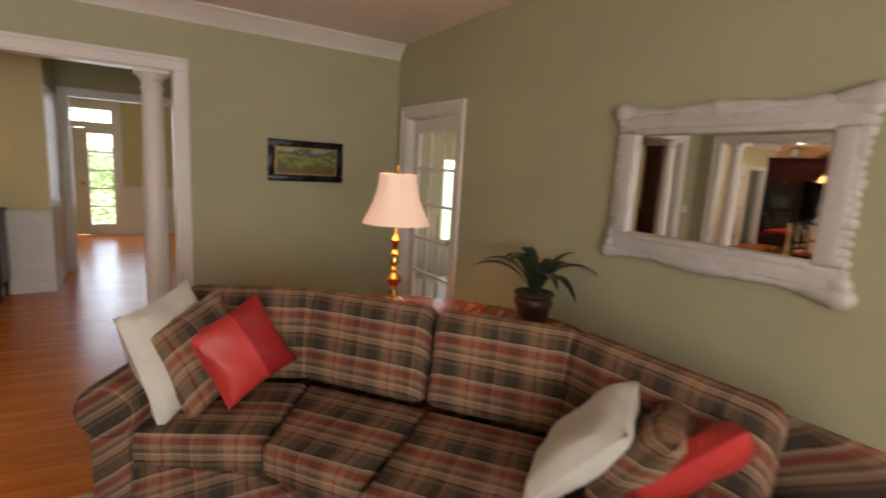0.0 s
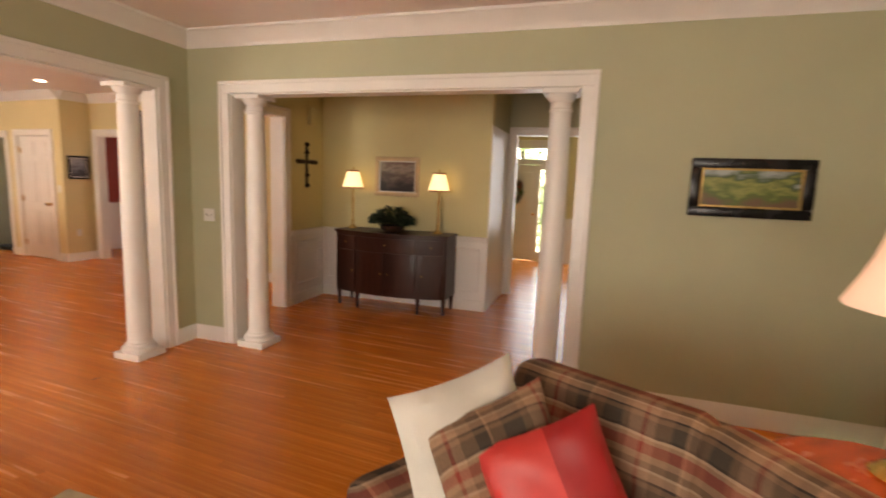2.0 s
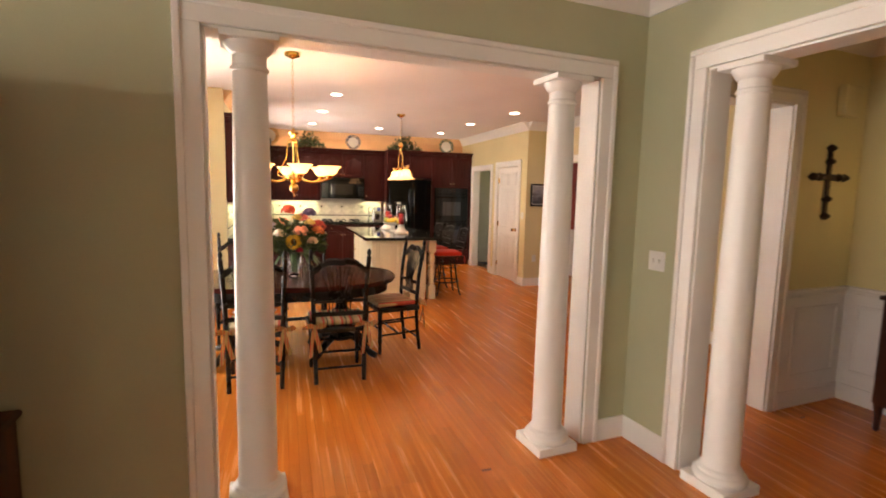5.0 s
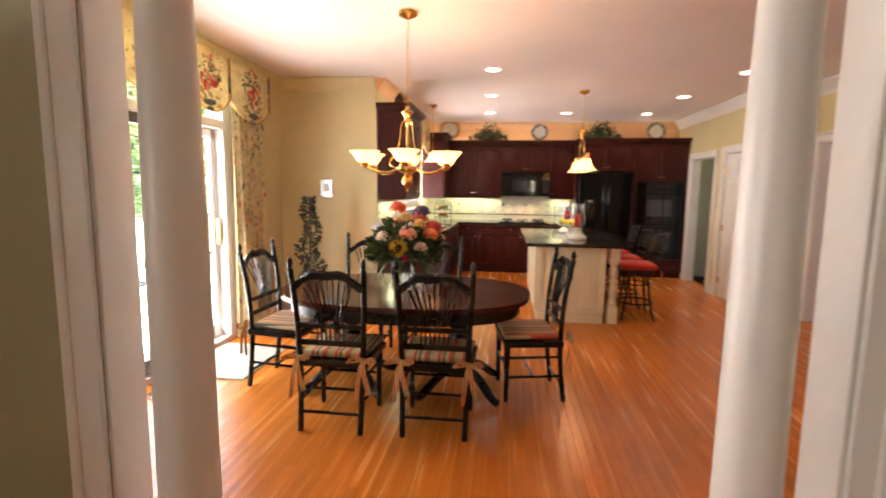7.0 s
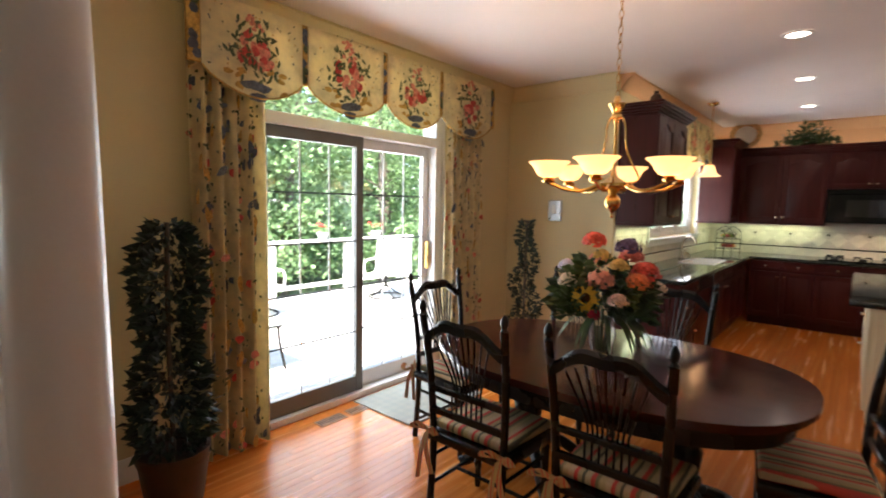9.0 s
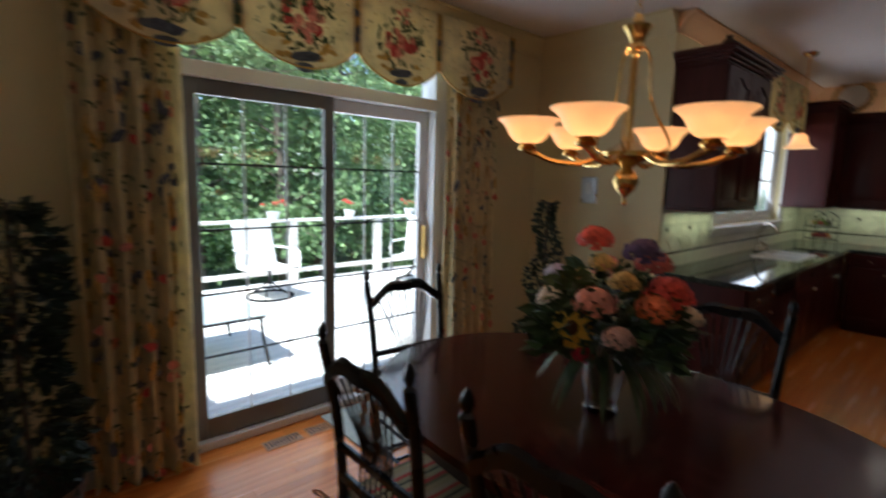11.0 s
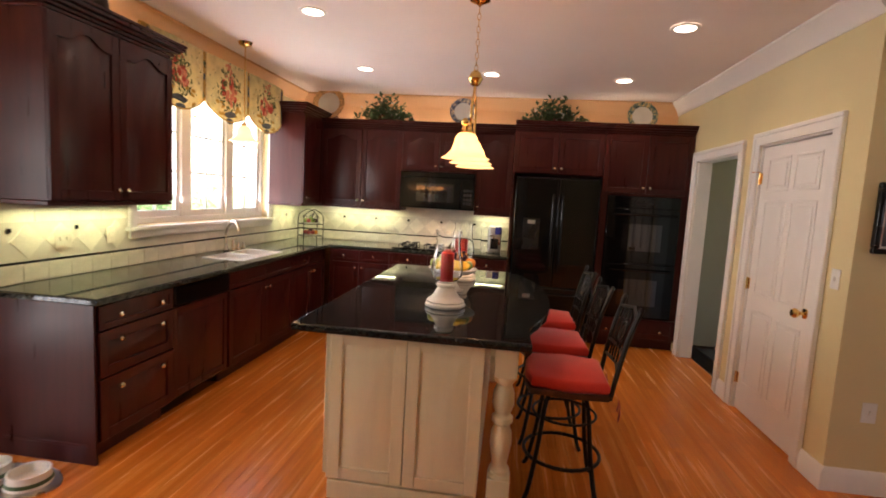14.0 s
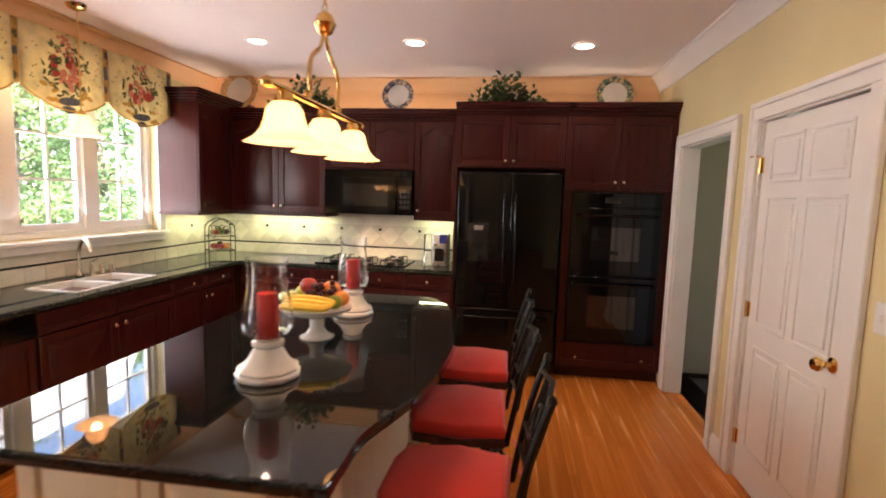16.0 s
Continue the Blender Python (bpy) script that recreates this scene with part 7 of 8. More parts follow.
island()
north_edge = [(-7.27, 4.93), (-7.40, 4.925), (-7.50, 4.915), (-7.56, 4.925), (-7.66, 4.975), (-7.85, 5.03), (-8.05, 5.065), (-8.28, 5.08), (-8.52, 5.08), (-8.75, 5.06), (-9.0, 5.01), (-9.22, 4.94), (-9.36, 4.87), (-9.42, 4.80)]
bm = bmesh.new()
slab(bm, [(-9.42, 3.83), (-7.27, 3.83)] + north_edge, 0.876, 0.915, 0.009, 3)
simple("island_worktop", bm, M["granite"], (0, 0, 0), "polished black granite island top with a bowed edge", "worktop")


def bar_stool(at, rz):
    """A black iron swivel stool with a red cushion. Faces its own +y."""
    t = thing("bar_stool", (*at, 0), "black iron bar stool with a red seat cushion", "stool", "stools at the island", rz=rz)
    mt = M["iron"]
    for k in range(4):
        a = radians(45 + 90 * k)
        c, s = math.cos(a), math.sin(a)
        bm = bmesh.new()
        tube(bm, arc([(0.10 * c, 0.10 * s, 0.56), (0.15 * c, 0.15 * s, 0.50), (0.19 * c, 0.19 * s, 0.25), (0.235 * c, 0.235 * s, 0.06), (0.265 * c, 0.265 * s, 0.0)], 5), 0.012, 8)
        part("leg", bm, mt, t)
    bm = bmesh.new()
    tube(bm, [(0.20 * math.cos(w), 0.20 * math.sin(w), 0.20) for w in [2 * math.pi * k / 28 for k in range(29)]], 0.010, 8)
    part("foot_ring", bm, mt, t)
    bm = bmesh.new()
    tube(bm, [(0.165 * math.cos(w), 0.165 * math.sin(w), 0.42) for w in [2 * math.pi * k / 24 for k in range(25)]], 0.007, 6)
    lathe(bm, [(0.10, 0.545), (0.11, 0.56), (0.10, 0.575)], 24)
    part("swivel", bm, mt, t)
    out = [(-0.20, -0.19), (0.20, -0.19), (0.215, 0.0), (0.205, 0.19), (0.10, 0.22), (-0.10, 0.22), (-0.205, 0.19), (-0.215, 0.0)]
    bm = bmesh.new()
    slab(bm, out, 0.575, 0.605, 0.006)
    part("seat_frame", bm, M["armoire"], t, "brown wooden seat rim")
    bm = bmesh.new()
    slab(bm, [(x * 1.0, y * 1.0) for x, y in out], 0.607, 0.668, 0.026, 4)
    for v in bm.verts:
        if v.co.z > 0.64:
            v.co.z += 0.014 * max(0, 1 - (v.co.x ** 2 + v.co.y ** 2) / 0.05)
    part("cushion", bm, M["redcloth"], t, "red cloth cushion")
    for s in (-1, 1):
        bm = bmesh.new()
        tube(bm, arc([(s * 0.175, -0.195, 0.58), (s * 0.18, -0.215, 0.70), (s * 0.185, -0.25, 0.88), (s * 0.19, -0.295, 1.03)], 5), 0.012, 8)
        lathe(bm, [(0.006, 0), (0.016, 0.008), (0.012, 0.022), (0.003, 0.03)], 10, (s * 0.19, -0.297, 1.025))
        part("back_post", bm, mt, t)
        bm = bmesh.new()
        for dx, dz in ((0.025, -0.10), (-0.02, -0.13)):
            line = arc([(s * 0.19, -0.215, 0.62), (s * 0.19 + dx * 0.6, -0.24, 0.62 + dz * 0.4), (s * 0.19 + dx, -0.235, 0.62 + dz)], 3)
            rows = [(bm.verts.new(p + Vector((0.014, 0, 0))), bm.verts.new(p - Vector((0.014, 0, 0)))) for p in line]
            for a, b in zip(rows, rows[1:]):
                bm.faces.new((a[0], a[1], b[1], b[0]))
        part("tie", bm, M["redcloth"], t)
    for z, y in ((0.72, -0.218), (0.80, -0.232), (0.99, -0.283)):
        bm = bmesh.new()
        tube(bm, [(-0.185, y, z), (0, y - 0.025, z + (0.03 if z > 0.9 else 0)), (0.185, y, z)], 0.009, 8)
        part("back_rail", bm, mt, t)
    for k in range(6):
        x = -0.15 + 0.06 * k
        bm = bmesh.new()
        tube(bm, [(x, -0.235, 0.72), (x, -0.25, 0.82), (x * 0.96, -0.30, 0.995)], 0.006, 6)
        part("back_bar", bm, mt, t)
    bm = bmesh.new()
    tube(bm, [(0.05 * math.cos(w), -0.262 - 0.05 * 0.28 * math.sin(w), 0.89 + 0.05 * math.sin(w)) for w in [2 * math.pi * k / 16 for k in range(17)]], 0.006, 6)
    part("back_scroll", bm, mt, t)
    return t


first = bar_stool((-7.77, 5.155), 178)
for x, y, rz in ((-8.36, 5.135, 181), (-8.98, 5.14, 180)):
    copy_thing(first, pose(x, y, 0, 0, 0, rz))


# ---- on the island ----
def hurricane(at):
    t = thing("hurricane_lamp", (*at, 0.915), "red pillar candle in a glass hurricane on a white pedestal", "candle holder", "candle holders on the island")
    bm = bmesh.new()
    lathe(bm, [(0.106, 0), (0.113, 0.008), (0.113, 0.018), (0.104, 0.026), (0.108, 0.034), (0.102, 0.042), (0.086, 0.050), (0.070, 0.070), (0.056, 0.095), (0.048, 0.110), (0.056, 0.118), (0.056, 0.13), (0.044, 0.136), (0.050, 0.142), (0.04, 0.145)], 28)
    for v in bm.verts:
        a = math.atan2(v.co.y, v.co.x)
        k = 1 + 0.03 * math.sin(a * 9) * (1 if v.co.z < 0.05 else 0.3)
        v.co.x, v.co.y = v.co.x * k, v.co.y * k
    part("pedestal", bm, M["porcelain"], t, "white carved pedestal")
    bm = bmesh.new()
    rows = [(0.04, 0.142), (0.064, 0.15), (0.084, 0.175), (0.090, 0.21), (0.084, 0.26), (0.074, 0.31), (0.068, 0.36), (0.069, 0.40), (0.074, 0.43)]
    lathe(bm, rows + [(r - 0.003, z) for r, z in rows[::-1][:-1]] + [(0.03, 0.148)], 32, caps=False)
    part("glass_chimney", bm, M["glass"], t, "clear glass chimney")
    bm = bmesh.new()
    lathe(bm, [(0.036, 0.15), (0.037, 0.152), (0.037, 0.30), (0.034, 0.305), (0.028, 0.30), (0.004, 0.298)], 24)
    part("candle", bm, surface("red_wax", (0.55, 0.025, 0.02), 0.5, vary=0.05), t, "red pillar candle")


hurricane((-7.885, 4.465))
hurricane((-8.855, 4.46))


def fruit(bm, kind, at, r, rnd):
    at = Vector(at)
    if kind == "banana":
        return
    vs = bmesh.ops.create_icosphere(bm, subdivisions=3, radius=r)["verts"]
    for v in vs:
        d = math.hypot(v.co.x, v.co.y) / r
        v.co.z *= 0.93
        if v.co.z > 0:
            v.co.z -= r * 0.22 * max(0, 1 - d * 2.2)
        v.co += at


FRUIT = {"apple": surface("red_apple", (0.30, 0.03, 0.03), 0.3, vary=0.3, scale=20), "green_apple": surface("green_apple", (0.38, 0.42, 0.08), 0.3, vary=0.15, scale=20), "grape": surface("purple_grape", (0.05, 0.012, 0.022), 0.35, vary=0.3, scale=30),
         "orange": surface("orange_peel", (0.70, 0.25, 0.03), 0.45, vary=0.08, scale=20, bump=0.2), "banana": surface("banana_peel", (0.75, 0.52, 0.05), 0.5, vary=0.1, scale=20), "lime": surface("lime_peel", (0.16, 0.24, 0.03), 0.4, vary=0.1, scale=20)}


def fruit_bowl():
    t = thing("fruit_bowl", (-8.38, 4.445, 0.915), "white footed bowl piled with bananas, apples and grapes", "bowl")
    rnd = random.Random(14)
    bm = bmesh.new()
    lathe(bm, [(0.075, 0), (0.078, 0.006), (0.05, 0.02), (0.032, 0.05), (0.034, 0.09), (0.06, 0.105), (0.12, 0.118), (0.155, 0.135), (0.165, 0.15), (0.158, 0.15), (0.11, 0.13), (0.02, 0.12)], 36)
    part("bowl", bm, M["porcelain"], t, "white footed porcelain bowl")
    for kind, x, y, z, r in (("green_apple", -0.06, -0.09, 0.19, 0.042), ("apple", -0.09, -0.02, 0.185, 0.042), ("orange", -0.05, 0.05, 0.22, 0.042), ("apple", 0.0, -0.04, 0.24, 0.04), ("lime", 0.04, 0.10, 0.18, 0.034), ("orange", -0.02, 0.11, 0.185, 0.038),
                             ("apple", -0.1, 0.06, 0.18, 0.04), ("green_apple", 0.03, -0.11, 0.18, 0.04)):
        bm = bmesh.new()
        fruit(bm, kind, (x, y, z), r, rnd)
        part(kind, bm, FRUIT[kind], t)
    for k in range(34):
        bm = bmesh.new()
        a = rnd.uniform(0, 6.28)
        fruit(bm, "grape", (rnd.uniform(-0.06, 0.06), rnd.uniform(-0.06, 0.08), rnd.uniform(0.20, 0.255)), 0.014, rnd)
        part("grape", bm, FRUIT["grape"], t)
    for k in range(3):
        bm = bmesh.new()
        dx = 0.075 + 0.028 * k
        line = arc([(dx - 0.02, -0.11, 0.175 - 0.008 * k), (dx, -0.08, 0.19 - 0.01 * k), (dx + 0.025, 0.0, 0.20 - 0.012 * k), (dx + 0.01, 0.08, 0.19 - 0.01 * k), (dx - 0.01, 0.11, 0.18)], 4)
        n = len(line) - 1
        up, rings = Vector((0, 0, 1)), []
        for i, p in enumerate(line):
            d = (line[min(i + 1, n)] - line[max(i - 1, 0)]).normalized()
            u = d.cross(up).normalized()
            w = u.cross(d)
            rr = 0.019 * (0.25 + 0.75 * math.sin(math.pi * min(1, max(0, i / n * 0.94 + 0.03))) ** 0.45)
            rings.append([bm.verts.new(p + rr * (math.cos(q) * u + math.sin(q) * w)) for q in [2 * math.pi * j / 7 for j in range(7)]])
        for a, b in zip(rings, rings[1:]):
            for j in range(7):
                bm.faces.new((a[j], a[(j + 1) % 7], b[(j + 1) % 7], b[j]))
        bm.faces.new(rings[0])
        bm.faces.new(rings[-1])
        part("banana", bm, FRUIT["banana"], t)


fruit_bowl()


def fruit_stand():
    t = thing("tiered_fruit_stand", (-10.78, 2.44, 0.914), "black iron two-tier stand with plates of fruit", "stand", rz=-45)
    bm = bmesh.new()
    for y in (-0.09, 0.09):
        tube(bm, arc([(-0.12, y, 0), (-0.12, y, 0.26), (-0.10, y, 0.33), (0, y, 0.385), (0.10, y, 0.33), (0.12, y, 0.26), (0.12, y, 0)], 6), 0.005, 6)
        for s in (-1, 1):
            tube(bm, arc([(0, y, 0.25), (s * 0.03, y, 0.31), (s * 0.06, y, 0.30), (s * 0.05, y, 0.27)], 4), 0.004, 6)
    for z in (0.07, 0.21):
        for y in (-0.09, 0.09):
            tube(bm, [(-0.12, y, z), (0.12, y, z)], 0.004, 6)
    for x in (-0.12, 0.12):
        for z in (0.07, 0.21):
            tube(bm, [(x, -0.09, z), (x, 0.09, z)], 0.004, 6)
    part("stand", bm, M["iron"], t)
    rnd = random.Random(2)
    for z in (0.074, 0.214):
        bm = bmesh.new()
        lathe(bm, [(0.06, 0), (0.10, 0.008), (0.11, 0.018), (0.06, 0.008), (0.004, 0.006)], 24, (0, 0, z))
        p = part("plate", bm, M["porcelain"], t)
        for k in range(9):
            bm = bmesh.new()
            a = 2 * math.pi * k / 8
            kind = rnd.choice(("apple", "grape", "orange", "grape", "lime"))
            fruit(bm, kind, (0.065 * math.cos(a) if k < 8 else 0, 0.065 * math.sin(a) if k < 8 else 0, z + 0.04 + (0.02 if k == 8 else 0)), 0.027, rnd)
            part(kind, bm, FRUIT[kind], p)


fruit_stand()


def coffee_machine():
    t = thing("coffee_machine", (-10.98, 4.60, 0.914), "silver and black single-cup coffee machine", "coffee maker")
    bm = bmesh.new()
    box(bm, -0.14, 0.12, -0.03, 0.12, 0, 0.31, 0.02, 3)
    part("body", bm, M["steel"], t, "silver housing")
    bm = bmesh.new()
    box(bm, -0.13, 0.10, -0.115, -0.032, 0, 0.30, 0.012, 2)
    part("water_tank", bm, M["glass"], t, "clear water tank")
    bm = bmesh.new()
    box(bm, 0.121, 0.125, 0.0, 0.09, 0.05, 0.17)
    part("cup_bay", bm, M["liner"], t)
    bm = bmesh.new()
    box(bm, -0.02, 0.128, 0.045, 0.118, 0.22, 0.305, 0.006)
    part("control_face", bm, surface("blue_display", (0.06, 0.07, 0.30), 0.2), t, "blue lit control face")


coffee_machine()


# ---- above the cabinets ----
def wall_plate(y, r, rim, label):
    t = thing("decorative_plate", (-11.06, y, 2.39), label, "plate", "plates above the cabinets")
    bm = bmesh.new()
    lathe(bm, [(0.004, 0), (r * 0.62, 0.004), (r * 0.68, 0.012), (r * 0.68, 0.016), (0.004, 0.010)], 36)
    p = part("dish", bm, M["porcelain"], t)
    p.matrix_basis = pose(0, 0, r, 0, 78, 0)
    bm = bmesh.new()
    lathe(bm, [(r * 0.68, 0.012), (r, 0.026), (r, 0.031), (r * 0.67, 0.0165)], 36, caps=False)
    q = part("rim", bm, rim, t, "painted rim")
    q.matrix_basis = pose(0, 0, r, 0, 78, 0)


gold_rim = surface("gilt_rim", (0.62, 0.38, 0.16), 0.35, vary=0.35, scale=40)
blue_rim = surface("blue_painted_rim", (0.16, 0.17, 0.24), 0.3, vary=0.5, scale=30, hue=(0.55, 0.40, 0.22))
wall_plate(2.52, 0.20, gold_rim, "large cream platter with a gilt floral rim above the cabinets")
wall_plate(4.17, 0.155, blue_rim, "round plate with a blue and gold rim above the cabinets")
wall_plate(6.20, 0.165, surface("teal_painted_rim", (0.12, 0.20, 0.17), 0.3, vary=0.5, scale=30, hue=(0.60, 0.36, 0.12)), "round plate with a green and gold rim above the cabinets")


def ivy(at, w, seed, label):
    t = thing("ivy_arrangement", at, label, "plant", "plants above the cabinets")
    rnd = random.Random(seed)
    bm = bmesh.new()
    lathe(bm, [(0.07, 0), (0.09, 0.02), (0.10, 0.08), (0.085, 0.08)], 20)
    part("basket", bm, M["armoire"], t)
    bm = bmesh.new()
    def pick():
        y = rnd.gauss(0, w * 0.42)
        y = max(-w, min(w, y))
        z = 0.03 + abs(rnd.gauss(0, 0.11)) * (1 - (y / w) ** 2 * 0.85)
        return (rnd.uniform(-0.06, 0.13), y, min(0.30, z)), (rnd.uniform(-0.3, 1), rnd.uniform(-1, 1), rnd.uniform(-0.6, 1))
    leaves(bm, 520, pick, 0.062, rnd)
    part("foliage", bm, M["leaf"], t)
    bm = bmesh.new()
    leaves(bm, 40, pick, 0.04, rnd)
    part("blossom", bm, M["whitecloth"], t)


ivy((-11.02, 3.25, 2.383), 0.34, 5, "trailing ivy arrangement above the wall cabinets")
ivy((-10.95, 5.22, 2.393), 0.36, 9, "full ivy arrangement above the refrigerator")
bm = bmesh.new()
lathe(bm, [(0.05, 0), (0.055, 0.01), (0.03, 0.03), (0.06, 0.10), (0.05, 0.16), (0.02, 0.19), (0.024, 0.21)], 20)
simple("vase", bm, M["clay"], (-7.95, 2.24, 2.462), "small dark vase on top of the wall cabinet", "vase")


# ---- window over the sink ----
sash_window("window_2", -10.36, -8.40, 1.2, 2.36, 2.0, 3, 3, 2, "white triple casement window over the sink", 0.04)
casing("trim_window", "y", 2.10, 1, -10.36, -8.40, 2.36, 0.075, "white window casing", 1.19)
bm = bmesh.new()
box(bm, -10.46, -8.30, 2.05, 2.15, 1.165, 1.195, 0.005)
box(bm, -10.43, -8.33, 2.10, 2.125, 1.11, 1.165, 0.004)
structure("window_sill", bm, M["white"], "white window sill", "sill")
valance("kitchen_valance", -8.34, (-8.98, -9.66, -10.34), 2.22, 2.60, 2.20, 2.09, "scalloped floral valance over the kitchen window")


# ---- lamps of the kitchen ----
def bell_shade(bm, at, k=1.0):
    rows = [(0.03, 0.14), (0.045, 0.135), (0.06, 0.115), (0.068, 0.08), (0.08, 0.045), (0.105, 0.018), (0.135, 0.0), (0.131, 0.0), (0.10, 0.022), (0.076, 0.048), (0.063, 0.08), (0.055, 0.11), (0.03, 0.13)]
    lathe(bm, [(r * k, z * k) for r, z in rows], 28, at, caps=False)


def island_pendant():
    t = thing("island_pendant", (-8.25, 4.53, 0), "brass bar pendant with three glowing bell glass shades", "pendant lamp")
    b = M["brass"]
    bm = bmesh.new()
    tube(bm, [(-0.47, 0, 1.925), (0.47, 0, 1.925)], 0.013, 10)
    for x in (-0.48, 0.48):
        lathe(bm, [(0.006, -0.02), (0.02, -0.012), (0.022, 0.0), (0.014, 0.014), (0.004, 0.02)], 12, (x, 0, 1.925))
    part("bar", bm, b, t)
    for s in (-1, 1):
        bm = bmesh.new()
        tube(bm, arc([(0, 0, 2.24), (s * 0.045, 0, 2.16), (s * 0.13, 0, 2.10), (s * 0.155, 0, 2.03), (s * 0.14, 0, 1.955), (s * 0.17, 0, 1.935), (s * 0.19, 0, 1.96)], 6), 0.008, 8)
        part("scroll_arm", bm, b, t)
    bm = bmesh.new()
    lathe(bm, [(0.008, -0.05), (0.03, -0.035), (0.045, 0), (0.03, 0.035), (0.008, 0.05)], 20, (0, 0, 2.26))
    part("hub", bm, b, t)
    for x in (-0.36, 0, 0.36):
        bm = bmesh.new()
        lathe(bm, [(0.008, 0.06), (0.026, 0.05), (0.034, 0.02), (0.03, 0.0)], 16, (x, 0, 1.865))
        p = part("socket", bm, b, t)
        bm = bmesh.new()
        bell_shade(bm, (x, 0, 1.745))
        part("bell_shade", bm, M["shade_glow"], p, "glowing marbled glass bell")
        lamp("pendant_bulb", "POINT", pose(-8.25 + x, 4.53, 1.775), 0.6, BULB, 0.03)
    for k in range(11):
        bm = bmesh.new()
        z = 2.32 + k * 0.038
        tube(bm, [(0.010 * math.cos(w), 0, z + 0.022 * math.sin(w)) if k % 2 else (0, 0.010 * math.cos(w), z + 0.022 * math.sin(w)) for w in [2 * math.pi * j / 10 for j in range(11)]], 0.0026, 5)
        part("chain_link", bm, b, t)
    bm = bmesh.new()
    lathe(bm, [(0.01, 2.69), (0.03, 2.70), (0.062, 2.715), (0.066, 2.739)], 24)
    part("canopy", bm, b, t)


island_pendant()


def sink_pendant():
    t = thing("sink_pendant", (-9.20, 2.48, 0), "slim brass pendant with a glowing glass bell over the sink", "pendant lamp")
    bm = bmesh.new()
    lathe(bm, [(0.012, 2.70), (0.05, 2.715), (0.06, 2.739)], 24)
    part("canopy", bm, M["brass"], t)
    bm = bmesh.new()
    tube(bm, [(0, 0, 2.06), (0, 0, 2.71)], 0.005, 8)
    lathe(bm, [(0.006, 0.05), (0.022, 0.03), (0.03, 0.0)], 14, (0, 0, 2.03))
    part("rod", bm, M["brass"], t)
    bm = bmesh.new()
    bell_shade(bm, (0, 0, 1.91), 0.95)
    part("bell_shade", bm, M["shade_glow"], t, "glowing glass bell")
    lamp("sink_bulb", "POINT", pose(-9.20, 2.48, 1.94), 0.25, BULB, 0.03)


sink_pendant()
for cx, cy in CANS:
    t = thing("recessed_light", (cx, cy, 2.74), "lit recessed ceiling light with a white trim ring", "ceiling light", "recessed ceiling lights")
    bm = bmesh.new()
    lathe(bm, [(0.068, -0.001), (0.068, -0.007), (0.09, -0.008), (0.095, -0.001)], 32, caps=False)
    part("trim_ring", bm, M["white"], t)
    bm = bmesh.new()
    lathe(bm, [(0.002, -0.003), (0.067, -0.003), (0.067, -0.0015), (0.002, -0.0015)], 28)
    part("lens", bm, M["can_glow"], t, "glowing lens").visible_shadow = False
UNDER = (0.93, 1.0, 0.55)
for x, y, rz, ln in ((-7.87, 2.22, 0, 0.8), (-10.75, 2.25, 0, 0.6), (-11.12, 3.0, 90, 0.85), (-11.12, 4.59, 90, 0.34)):
    lamp("under_cabinet_light", "AREA", pose(x, y, 1.338, 0, 0, rz), 0.75 * ln, UNDER, ln, 0.05)
for x, y, z, rz, ln in ((-11.16, 3.65, 2.40, 90, 2.2), (-11.0, 5.72, 2.42, 90, 1.8), (-10.80, 2.24, 2.48, 0, 0.8), (-7.87, 2.20, 2.48, 0, 0.8)):
    lamp("cove_light", "AREA", pose(x, y, z, 180, 0, rz), 0.17 * ln, WARM, ln, 0.03)
for y in (3.82, 4.06):
    lamp("hood_light", "SPOT", look((-10.98, y, 1.385), (-11.1, y, 0.9)), 1.2, BULB, 0.02, spot=100)


# ---- doors of the north wall ----
def panel_door(name, x0, x1, y, label):
    w = x1 - x0
    t = thing(name, (x0, y, 0), label, "door", kind="structure")
    bm = bmesh.new()
    box(bm, 0.004, w - 0.004, 0.0, 0.035, 0.008, 2.03, 0.002)
    for a, b in ((0.11, w / 2 - 0.045), (w / 2 + 0.045, w - 0.11)):
        for z0, z1 in ((0.24, 0.80), (0.95, 1.62), (1.72, 1.93)):
            for q in ((a - 0.018, b + 0.018, z0 - 0.018, z0), (a - 0.018, b + 0.018, z1, z1 + 0.018), (a - 0.018, a, z0, z1), (b, b + 0.018, z0, z1)):
                box(bm, q[0], q[1], -0.007, 0.002, q[2], q[3], 0.003)
            box(bm, a + 0.02, b - 0.02, -0.008, 0.002, z0 + 0.02, z1 - 0.02, 0.006)
    part("door_leaf", bm, M["white"], t)
    return t, w


t, w = panel_door("door_1", -9.205, -8.385, 6.665, "white six-panel pantry door with a brass knob")
bm = bmesh.new()
lathe(bm, [(0.032, 0), (0.032, 0.006), (0.012, 0.012), (0.012, 0.035), (0.027, 0.05), (0.031, 0.065), (0.022, 0.08), (0.004, 0.084)], 24)
k = part("door_knob", bm, M["brass"], t, "polished brass knob")
k.matrix_basis = pose(w - 0.065, -0.001, 0.93, 90, 0, 0)
for z in (0.25, 1.0, 1.80):
    bm = bmesh.new()
    tube(bm, [(0.0, -0.012, z - 0.045), (0.0, -0.012, z + 0.045)], 0.007, 8)
    box(bm, -0.012, 0.02, -0.006, 0.001, z - 0.042, z + 0.042)
    part("hinge", bm, M["brass"], t)
bm = bmesh.new()
tube(bm, [(0.0, -0.015, 1.85), (-0.05, -0.045, 1.85)], 0.004, 6)
part("door_stop", bm, M["brass"], t)
